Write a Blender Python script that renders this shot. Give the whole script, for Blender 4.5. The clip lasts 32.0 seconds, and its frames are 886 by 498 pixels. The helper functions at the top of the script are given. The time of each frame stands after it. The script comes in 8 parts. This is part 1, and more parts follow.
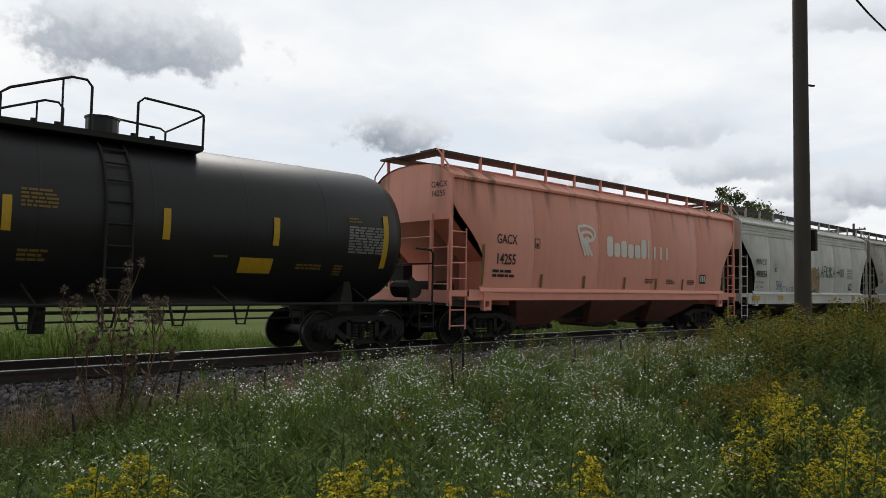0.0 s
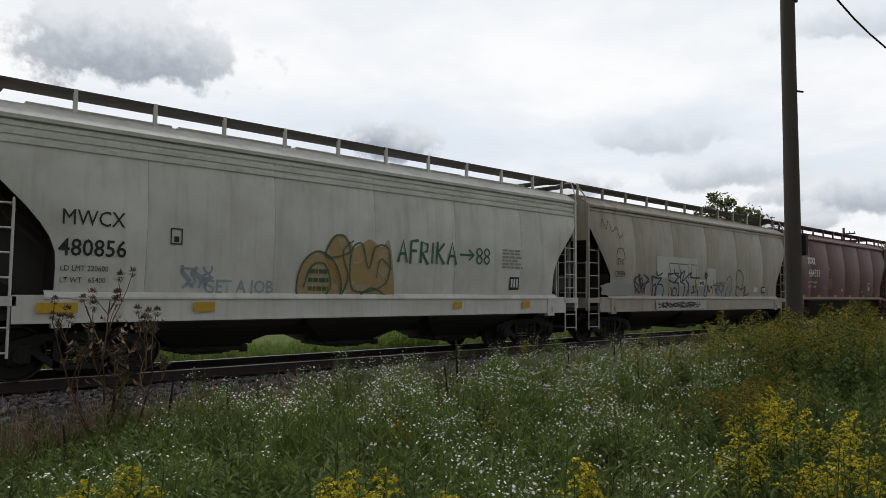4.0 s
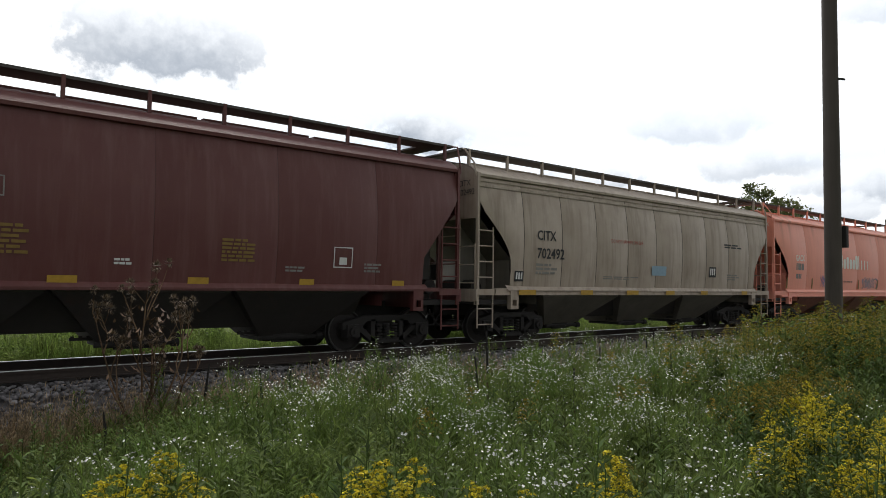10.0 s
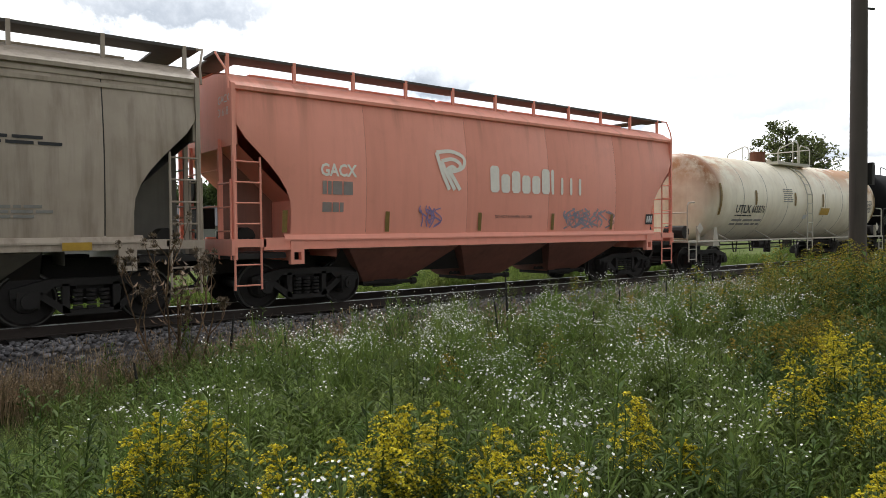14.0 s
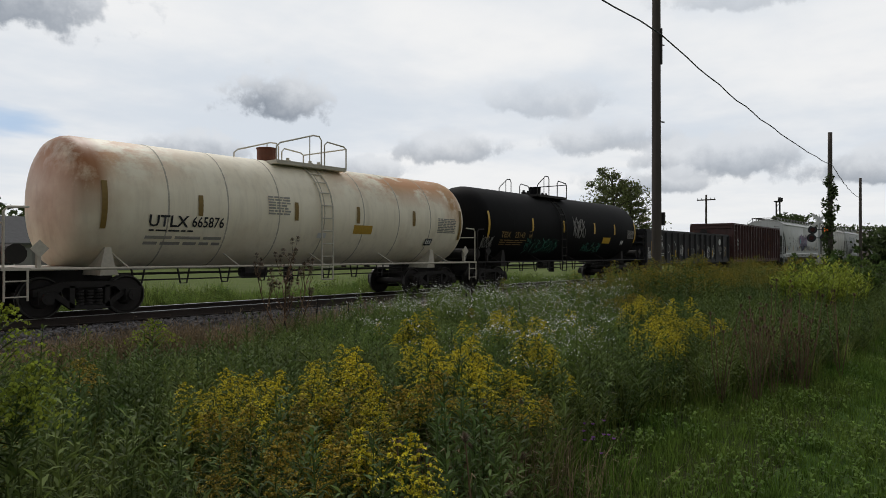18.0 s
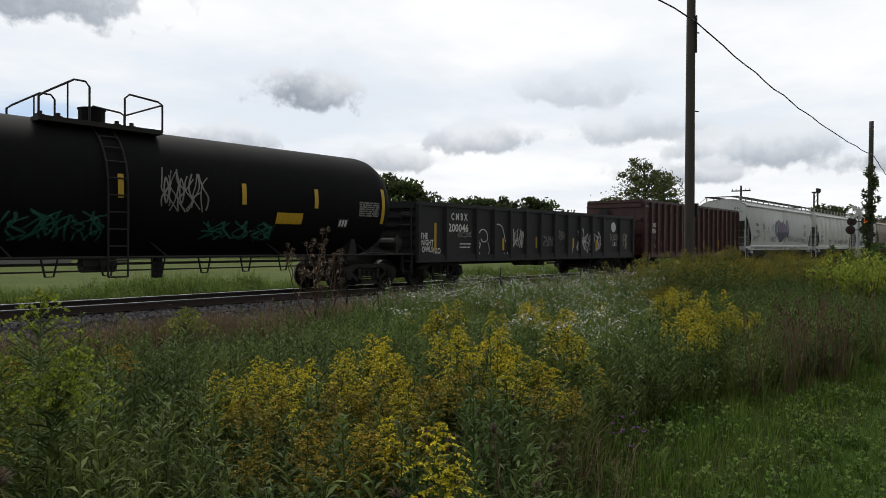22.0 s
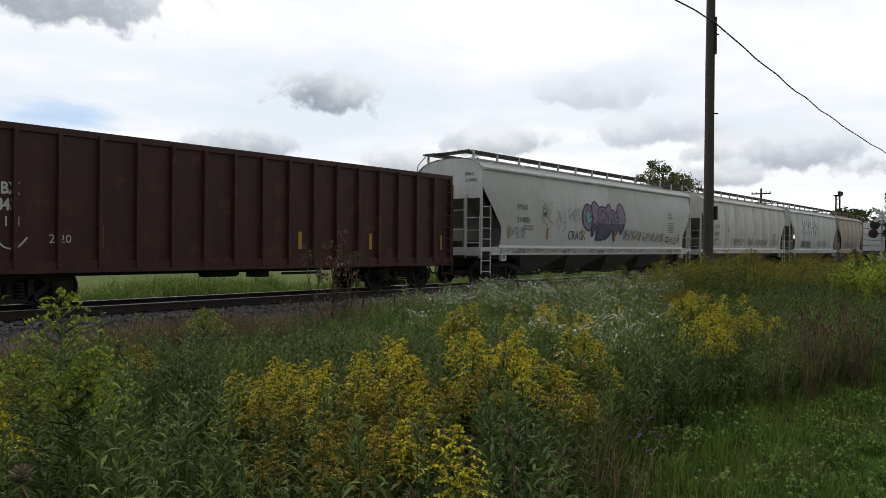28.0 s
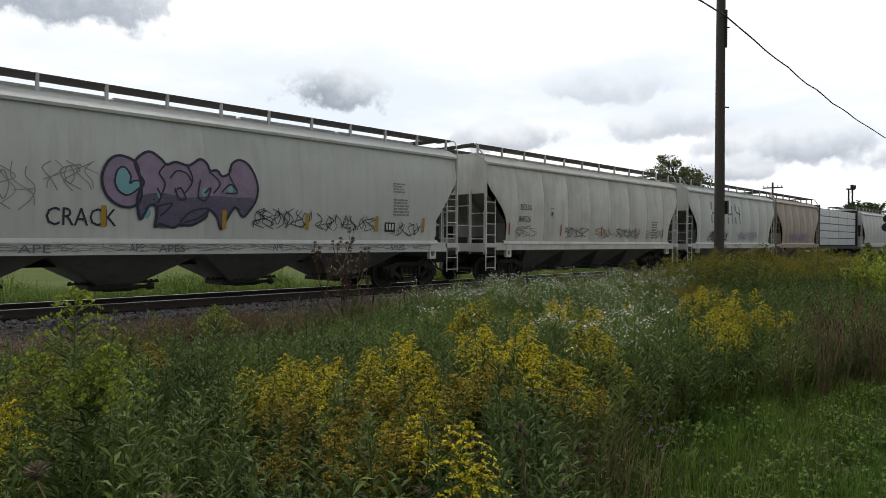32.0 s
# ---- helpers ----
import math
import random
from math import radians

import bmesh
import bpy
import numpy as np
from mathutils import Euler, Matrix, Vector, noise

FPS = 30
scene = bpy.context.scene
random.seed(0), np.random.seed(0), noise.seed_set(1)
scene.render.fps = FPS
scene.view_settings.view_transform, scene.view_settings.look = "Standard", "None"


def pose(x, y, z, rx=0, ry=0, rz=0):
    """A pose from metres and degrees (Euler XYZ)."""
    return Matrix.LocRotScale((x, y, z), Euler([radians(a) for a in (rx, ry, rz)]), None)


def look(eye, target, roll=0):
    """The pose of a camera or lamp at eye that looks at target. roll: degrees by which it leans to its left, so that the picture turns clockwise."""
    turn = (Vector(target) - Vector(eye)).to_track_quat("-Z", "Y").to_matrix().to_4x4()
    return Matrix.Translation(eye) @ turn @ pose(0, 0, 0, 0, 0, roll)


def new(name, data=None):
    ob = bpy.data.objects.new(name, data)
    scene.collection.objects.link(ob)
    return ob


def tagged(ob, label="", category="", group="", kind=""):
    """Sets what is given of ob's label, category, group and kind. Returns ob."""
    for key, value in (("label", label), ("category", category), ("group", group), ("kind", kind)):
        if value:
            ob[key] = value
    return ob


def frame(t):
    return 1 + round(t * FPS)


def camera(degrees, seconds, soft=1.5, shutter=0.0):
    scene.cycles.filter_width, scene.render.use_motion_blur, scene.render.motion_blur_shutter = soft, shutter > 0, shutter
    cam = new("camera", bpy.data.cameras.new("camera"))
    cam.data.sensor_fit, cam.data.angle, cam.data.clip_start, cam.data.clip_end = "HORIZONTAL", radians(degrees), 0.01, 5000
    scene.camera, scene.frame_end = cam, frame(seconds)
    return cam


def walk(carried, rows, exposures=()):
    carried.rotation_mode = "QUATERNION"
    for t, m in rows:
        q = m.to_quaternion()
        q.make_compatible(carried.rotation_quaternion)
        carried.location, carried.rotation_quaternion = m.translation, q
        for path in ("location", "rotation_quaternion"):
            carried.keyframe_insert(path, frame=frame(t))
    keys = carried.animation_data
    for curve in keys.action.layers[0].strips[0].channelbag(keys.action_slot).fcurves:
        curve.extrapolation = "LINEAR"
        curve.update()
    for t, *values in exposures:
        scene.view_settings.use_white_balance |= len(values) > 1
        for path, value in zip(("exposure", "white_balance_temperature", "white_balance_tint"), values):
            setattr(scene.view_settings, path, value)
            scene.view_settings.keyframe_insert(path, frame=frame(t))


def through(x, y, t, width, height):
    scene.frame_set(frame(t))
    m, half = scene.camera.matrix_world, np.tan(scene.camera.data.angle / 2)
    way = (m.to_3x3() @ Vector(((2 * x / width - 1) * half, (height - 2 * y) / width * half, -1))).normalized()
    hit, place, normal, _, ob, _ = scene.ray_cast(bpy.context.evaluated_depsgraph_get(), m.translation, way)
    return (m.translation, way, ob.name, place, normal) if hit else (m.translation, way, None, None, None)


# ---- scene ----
# ---- camera: seconds, place, heading from +x, pitch, roll ----
PATH = [
    (0.0, 0.00, -12.20, 1.44, 48.51, 2.98, 1.05),
    (0.5, 0.00, -12.20, 1.44, 48.21, 3.01, 1.02),
    (1.0, 0.00, -12.20, 1.44, 48.00, 2.96, 1.00),
    (1.5, 0.00, -12.20, 1.44, 47.87, 2.97, 0.93),
    (2.0, 0.00, -12.20, 1.44, 47.91, 3.00, 0.85),
    (2.5, 0.00, -12.20, 1.44, 48.10, 3.20, 0.74),
    (3.0, 0.00, -12.20, 1.44, 48.21, 3.40, 0.64),
    (3.5, 0.00, -12.20, 1.44, 48.17, 3.56, 0.58),
    (4.0, 0.00, -12.20, 1.44, 47.91, 3.60, 0.59),
    (4.5, 0.00, -12.20, 1.44, 47.67, 3.63, 0.66),
    (6.5, 0.00, -12.20, 1.44, 47.88, 3.37, 0.75),
    (7.0, 0.00, -12.20, 1.44, 48.37, 3.23, 0.79),
    (7.5, 0.00, -12.20, 1.44, 48.75, 3.08, 0.84),
    (8.0, 0.00, -12.20, 1.44, 49.09, 2.95, 0.87),
    (8.5, 0.00, -12.20, 1.44, 49.54, 2.91, 0.90),
    (9.0, 0.00, -12.20, 1.44, 49.92, 2.90, 0.91),
    (9.5, 0.00, -12.20, 1.44, 50.26, 2.89, 0.89),
    (10.0, 0.00, -12.20, 1.44, 50.49, 2.85, 0.84),
    (10.5, 0.00, -12.20, 1.44, 50.52, 2.80, 0.78),
    (11.0, 0.00, -12.20, 1.44, 50.60, 2.67, 0.76),
    (11.5, 0.00, -12.20, 1.44, 51.35, 2.48, 0.72),
    (12.0, 0.00, -12.20, 1.44, 53.26, 1.30, 0.54),
    (12.5, 0.00, -12.20, 1.44, 53.95, 0.15, 0.23),
    (13.0, 0.00, -12.20, 1.44, 54.45, -0.51, -0.13),
    (13.5, 0.00, -12.20, 1.44, 53.17, -1.36, -0.37),
    (14.0, 0.00, -12.20, 1.44, 52.00, -1.60, -0.48),
    (14.5, 0.00, -12.20, 1.44, 50.88, -1.26, -0.58),
    (15.0, -0.67, -12.49, 1.43, 47.88, -0.60, -0.45),
    (15.5, -3.00, -13.48, 1.39, 42.69, 0.10, -0.10),
    (16.0, -5.16, -14.41, 1.36, 40.10, 0.50, 0.00),
    (16.5, -6.41, -14.94, 1.34, 38.70, 0.75, 0.05),
    (17.5, -6.61, -15.03, 1.34, 38.68, 0.55, 0.06),
    (18.0, -6.61, -15.03, 1.34, 38.90, 0.36, 0.08),
    (18.5, -6.61, -15.03, 1.34, 39.18, 0.23, 0.08),
    (19.0, -6.61, -15.03, 1.34, 39.43, 0.17, 0.08),
    (19.5, -6.61, -15.03, 1.34, 39.75, 0.11, 0.07),
    (20.0, -6.61, -15.03, 1.34, 40.09, 0.02, 0.12),
    (20.5, -6.61, -15.03, 1.34, 40.55, -0.09, 0.22),
    (21.0, -6.61, -15.03, 1.34, 40.85, -0.22, 0.31),
    (21.5, -6.61, -15.03, 1.34, 41.15, -0.33, 0.33),
    (22.0, -6.61, -15.03, 1.34, 41.37, -0.44, 0.34),
    (22.5, -6.61, -15.03, 1.34, 41.54, -0.52, 0.40),
    (23.0, -6.61, -15.03, 1.34, 41.70, -0.59, 0.51),
    (23.5, -6.61, -15.03, 1.34, 41.81, -0.62, 0.62),
    (24.0, -6.61, -15.03, 1.34, 41.88, -0.60, 0.67),
    (24.5, -6.61, -15.03, 1.34, 41.99, -0.58, 0.72),
    (25.0, -6.61, -15.03, 1.34, 42.13, -0.56, 0.73),
    (25.5, -6.61, -15.03, 1.34, 42.34, -0.55, 0.70),
    (27.5, -6.61, -15.03, 1.34, 42.71, -0.30, 0.62),
    (28.0, -6.61, -15.03, 1.34, 42.77, -0.27, 0.58),
    (28.5, -6.61, -15.03, 1.34, 42.83, -0.27, 0.53),
    (29.0, -6.61, -15.03, 1.34, 42.90, -0.29, 0.47),
    (29.5, -6.61, -15.03, 1.34, 43.00, -0.31, 0.36),
    (30.0, -6.61, -15.03, 1.34, 43.12, -0.35, 0.26),
    (30.5, -6.61, -15.03, 1.34, 43.27, -0.38, 0.21),
    (31.0, -6.61, -15.03, 1.34, 43.42, -0.46, 0.21),
    (31.5, -6.61, -15.03, 1.34, 43.52, -0.53, 0.24),
    (32.0, -6.61, -15.03, 1.34, 43.57, -0.59, 0.26),
]
RUN = [0.00, 2.93, 5.87, 8.80, 11.73, 14.65, 17.56, 20.46, 23.34, 26.21, 29.06, 31.89, 34.71, 37.51, 40.30, 43.07, 45.82, 48.55, 51.27, 53.96, 56.64, 59.30, 61.94, 64.57, 67.17, 69.76, 72.33, 74.88, 77.42, 79.94, 82.46, 84.98, 87.50, 90.02, 92.54, 95.06, 97.58, 100.10, 102.62, 105.13, 107.62, 110.10, 112.57, 115.02, 117.46, 119.88, 122.29, 124.70, 127.09, 129.47, 131.85, 134.21, 136.56, 138.91, 141.24, 143.57, 145.89, 148.20, 150.50, 152.79, 155.09, 157.37, 159.66, 161.95, 164.24]


def aim(x, y, z, yaw, pitch, roll):
    a, b = radians(yaw), radians(pitch)
    way = Vector((math.cos(a) * math.cos(b), math.sin(a) * math.cos(b), math.sin(b)))
    return look((x, y, z), Vector((x, y, z)) + way, roll)


cam = camera(66.316, 32.0, soft=0.85)
walk(cam, [(t, aim(*p)) for t, *p in PATH], exposures=[(0.0, 0.0), (7.0, 0.08), (9.0, 0.3), (11.0, 0.5), (13.0, 0.65), (14.5, 0.75), (15.5, 0.6), (17.5, -0.14), (20.0, -0.12), (22.0, 0.06), (25.0, 0.0), (28.0, 0.12), (32.0, 0.22)])

# ---- world: bright broken overcast ----
world = bpy.data.worlds.new("world")
scene.world = world
world.use_nodes = True


def sky_nodes():
    nt = world.node_tree
    nt.nodes.clear()
    N, L = nt.nodes.new, nt.links.new
    out, bg = N("ShaderNodeOutputWorld"), N("ShaderNodeBackground")
    sky = N("ShaderNodeTexSky")
    sky.sky_type, sky.sun_disc = "NISHITA", False
    sky.sun_elevation, sky.sun_rotation = radians(48), radians(-25)
    sky.air_density, sky.dust_density = 1.2, 2.0
    gain = N("ShaderNodeVectorMath")
    gain.operation = "SCALE"
    gain.inputs["Scale"].default_value = 0.13
    L(sky.outputs[0], gain.inputs[0])
    co = N("ShaderNodeTexCoord")
    sep = N("ShaderNodeSeparateXYZ")
    L(co.outputs["Generated"], sep.inputs[0])

    def math_node(op, a, b=None, c=None):
        m = N("ShaderNodeMath")
        m.operation = op
        for i, v in enumerate((a, b, c)):
            if v is None:
                continue
            if isinstance(v, (int, float)):
                m.inputs[i].default_value = v
            else:
                L(v, m.inputs[i])
        return m.outputs[0]

    def mix(fac, a, b):
        m = N("ShaderNodeMix")
        m.data_type = "RGBA"
        for key, v in (("Factor", fac), ("A", a), ("B", b)):
            sockets = [s for s in m.inputs if s.name == key and (s.type == "RGBA" or key == "Factor" and s.type == "VALUE")]
            sock = sockets[0]
            if isinstance(v, (int, float)):
                sock.default_value = v
            elif isinstance(v, tuple):
                sock.default_value = (*v, 1)
            else:
                L(v, sock)
        return [s for s in m.outputs if s.type == "RGBA"][0]

    def ramp(v, lo, hi):
        m = N("ShaderNodeMapRange")
        m.interpolation_type = "SMOOTHSTEP"
        m.inputs["From Min"].default_value, m.inputs["From Max"].default_value = lo, hi
        L(v, m.inputs["Value"])
        return m.outputs[0]

    def fbm(vec, scale, detail, rough=0.55):
        n = N("ShaderNodeTexNoise")
        n.inputs["Scale"].default_value, n.inputs["Detail"].default_value, n.inputs["Roughness"].default_value = scale, detail, rough
        L(vec, n.inputs["Vector"])
        return n.outputs[0]

    # the cloud deck seen in perspective: direction over height
    up = math_node("MAXIMUM", sep.outputs[2], 0.02)
    h = math_node("ADD", up, 0.10)
    flat = N("ShaderNodeCombineXYZ")
    L(math_node("DIVIDE", sep.outputs[0], h), flat.inputs[0])
    L(math_node("DIVIDE", sep.outputs[1], h), flat.inputs[1])
    deck = fbm(flat.outputs[0], 0.55, 6)
    veil = fbm(flat.outputs[0], 1.7, 4)
    col = mix(ramp(deck, 0.36, 0.62), (0.74, 0.80, 0.875), (0.97, 0.975, 0.98))
    col = mix(math_node("MULTIPLY", ramp(veil, 0.5, 0.75), 0.35), col, (0.72, 0.765, 0.84))
    # a few gaps of blue low on the far side
    col = mix(math_node("MULTIPLY", ramp(deck, 0.70, 0.8), 0.6), col, gain.outputs[0])
    # paler towards the horizon
    col = mix(math_node("MULTIPLY", ramp(up, 0.16, 0.02), 0.6), col, (0.93, 0.945, 0.95))
    # one open patch of blue low to the left
    gx = math_node("DIVIDE", math_node("SUBTRACT", math_node("ARCTAN2", sep.outputs[1], sep.outputs[0]), radians(73.0)), radians(5.0))
    gy = math_node("DIVIDE", math_node("SUBTRACT", math_node("ARCSINE", sep.outputs[2]), radians(9.3)), radians(1.3))
    gd = math_node("ADD", math_node("MULTIPLY", gx, gx), math_node("MULTIPLY", gy, gy))
    col = mix(math_node("MULTIPLY", ramp(math_node("SUBTRACT", veil, math_node("MULTIPLY", gd, 0.35)), 0.1, 0.5), 0.75), col, (0.42, 0.60, 0.85))
    # separate grey cumulus: heading, elevation, half sizes in degrees, weight
    yaw = N("ShaderNodeMath")
    yaw.operation = "ARCTAN2"
    L(sep.outputs[1], yaw.inputs[0])
    L(sep.outputs[0], yaw.inputs[1])
    el = math_node("ARCSINE", sep.outputs[2])
    puff = fbm(co.outputs["Generated"], 11.0, 8, 0.58)
    fine = fbm(co.outputs["Generated"], 34.0, 5, 0.6)
    rough = math_node("ADD", math_node("MULTIPLY", math_node("SUBTRACT", puff, 0.5), 2.3),
                      math_node("MULTIPLY", math_node("SUBTRACT", fine, 0.5), 1.3))
    for ya, e, a, b, w in CLOUDS:
        dx = math_node("DIVIDE", math_node("SUBTRACT", yaw.outputs[0], radians(ya)), radians(a))
        dy = math_node("DIVIDE", math_node("SUBTRACT", el, radians(e)), radians(b))
        low = math_node("MULTIPLY", math_node("MINIMUM", dy, 0.0), 0.5)
        d = math_node("SQRT", math_node("ADD", math_node("MULTIPLY", dx, dx), math_node("MULTIPLY", math_node("ADD", dy, low), math_node("ADD", dy, low))))
        body = math_node("MULTIPLY", ramp(math_node("ADD", math_node("SUBTRACT", 1.15, d), rough), 0.0, 0.45), w)
        tone = ramp(math_node("ADD", dy, math_node("MULTIPLY", rough, 0.9)), -0.75, 1.0)
        col = mix(body, col, mix(tone, (0.28, 0.32, 0.38), (0.78, 0.81, 0.85)))
    # below the horizon: far haze over fields
    col = mix(ramp(sep.outputs[2], 0.0, -0.03), col, (0.10, 0.12, 0.06))
    # the sun stands behind the veil beyond the track: the sky behind the camera and overhead is duller
    side = math_node("ADD", math_node("MULTIPLY", sep.outputs[1], 0.9), math_node("MULTIPLY", sep.outputs[0], 0.43))
    dull = ramp(side, -0.5, 0.35)
    high = ramp(sep.outputs[2], 0.95, 0.4)
    lit = math_node("MULTIPLY", math_node("ADD", 0.42, math_node("MULTIPLY", dull, 0.58)), math_node("ADD", 0.6, math_node("MULTIPLY", high, 0.4)))
    scaled = N("ShaderNodeVectorMath")
    scaled.operation = "SCALE"
    L(col, scaled.inputs[0])
    L(lit, scaled.inputs["Scale"])
    L(scaled.outputs[0], bg.inputs[0])
    bg.inputs[1].default_value = 1.0
    L(bg.outputs[0], out.inputs[0])


CLOUDS = [(73.5, 18.0, 8.0, 3.8, 0.9), (53.0, 12.2, 4.0, 2.7, 0.97), (59.3, 8.0, 4.4, 1.6, 0.8), (46, 6.9, 3.4, 1.3, 0.7), (38.4, 8.7, 4.8, 1.5, 0.7),
          (30, 12.6, 4.5, 2.0, 0.4), (25.5, 9.2, 5.0, 1.7, 0.55), (16.5, 7.3, 6.5, 1.9, 0.75), (6, 6.0, 6, 1.8, 0.8), (22, 5.6, 5, 1.2, 0.7), (14.5, 19.5, 6, 1.6, 0.4),
          (95, 12.0, 9, 4.0, 0.6), (130, 15.0, 10, 4.5, 0.6), (-30, 9.0, 9, 4.0, 0.6), (200, 14.0, 12, 5.0, 0.6)]
sky_nodes()
sun = new("sun", bpy.data.lights.new("sun", "SUN"))
sun.data.energy, sun.data.angle, sun.data.color = 1.5, radians(18), (1.0, 0.96, 0.9)
sun.matrix_world = look((0, 0, 60), Vector((0, 0, 60)) - Vector((0.30, 0.55, 0.80)))

# ---- materials ----
def node_mat(name):
    m = bpy.data.materials.new(name)
    m.use_nodes = True
    nt = m.node_tree
    bsdf = nt.nodes["Principled BSDF"]
    return m, nt, bsdf


def set_in(bsdf, **kw):
    for key, v in kw.items():
        bsdf.inputs[key.replace("_", " ")].default_value = v


def mixed(nt, fac, a, b):
    m = nt.nodes.new("ShaderNodeMix")
    m.data_type = "RGBA"
    rgba = [s for s in m.inputs if s.type == "RGBA"]
    for sock, v in ((m.inputs[0], fac), (rgba[0], a), (rgba[1], b)):
        if isinstance(v, (int, float)):
            sock.default_value = v
        elif isinstance(v, tuple):
            sock.default_value = (*v, 1)
        else:
            nt.links.new(v, sock)
    return [s for s in m.outputs if s.type == "RGBA"][0]


def tex_noise(nt, scale, detail=4, rough=0.55, stretch=(1, 1, 1), space="Object", shift=True):
    co = nt.nodes.new("ShaderNodeTexCoord")
    mp = nt.nodes.new("ShaderNodeMapping")
    mp.inputs["Scale"].default_value = stretch
    nt.links.new(co.outputs[space], mp.inputs[0])
    if shift:
        info = nt.nodes.new("ShaderNodeObjectInfo")
        k = nt.nodes.new("ShaderNodeMath")
        k.operation = "MULTIPLY"
        k.inputs[1].default_value = 37.0
        nt.links.new(info.outputs["Random"], k.inputs[0])
        nt.links.new(k.outputs[0], mp.inputs["Location"])
    n = nt.nodes.new("ShaderNodeTexNoise")
    n.inputs["Scale"].default_value, n.inputs["Detail"].default_value, n.inputs["Roughness"].default_value = scale, detail, rough
    nt.links.new(mp.outputs[0], n.inputs["Vector"])
    return n.outputs[0]


def ranged(nt, v, lo, hi, to=1.0):
    r = nt.nodes.new("ShaderNodeMapRange")
    r.inputs["From Min"].default_value, r.inputs["From Max"].default_value, r.inputs["To Max"].default_value = lo, hi, to
    nt.links.new(v, r.inputs["Value"])
    return r.outputs[0]


def bumped(nt, bsdf, v, strength=0.2, dist=0.01):
    b = nt.nodes.new("ShaderNodeBump")
    b.inputs["Strength"].default_value, b.inputs["Distance"].default_value = strength, dist
    nt.links.new(v, b.inputs["Height"])
    nt.links.new(b.outputs[0], bsdf.inputs["Normal"])


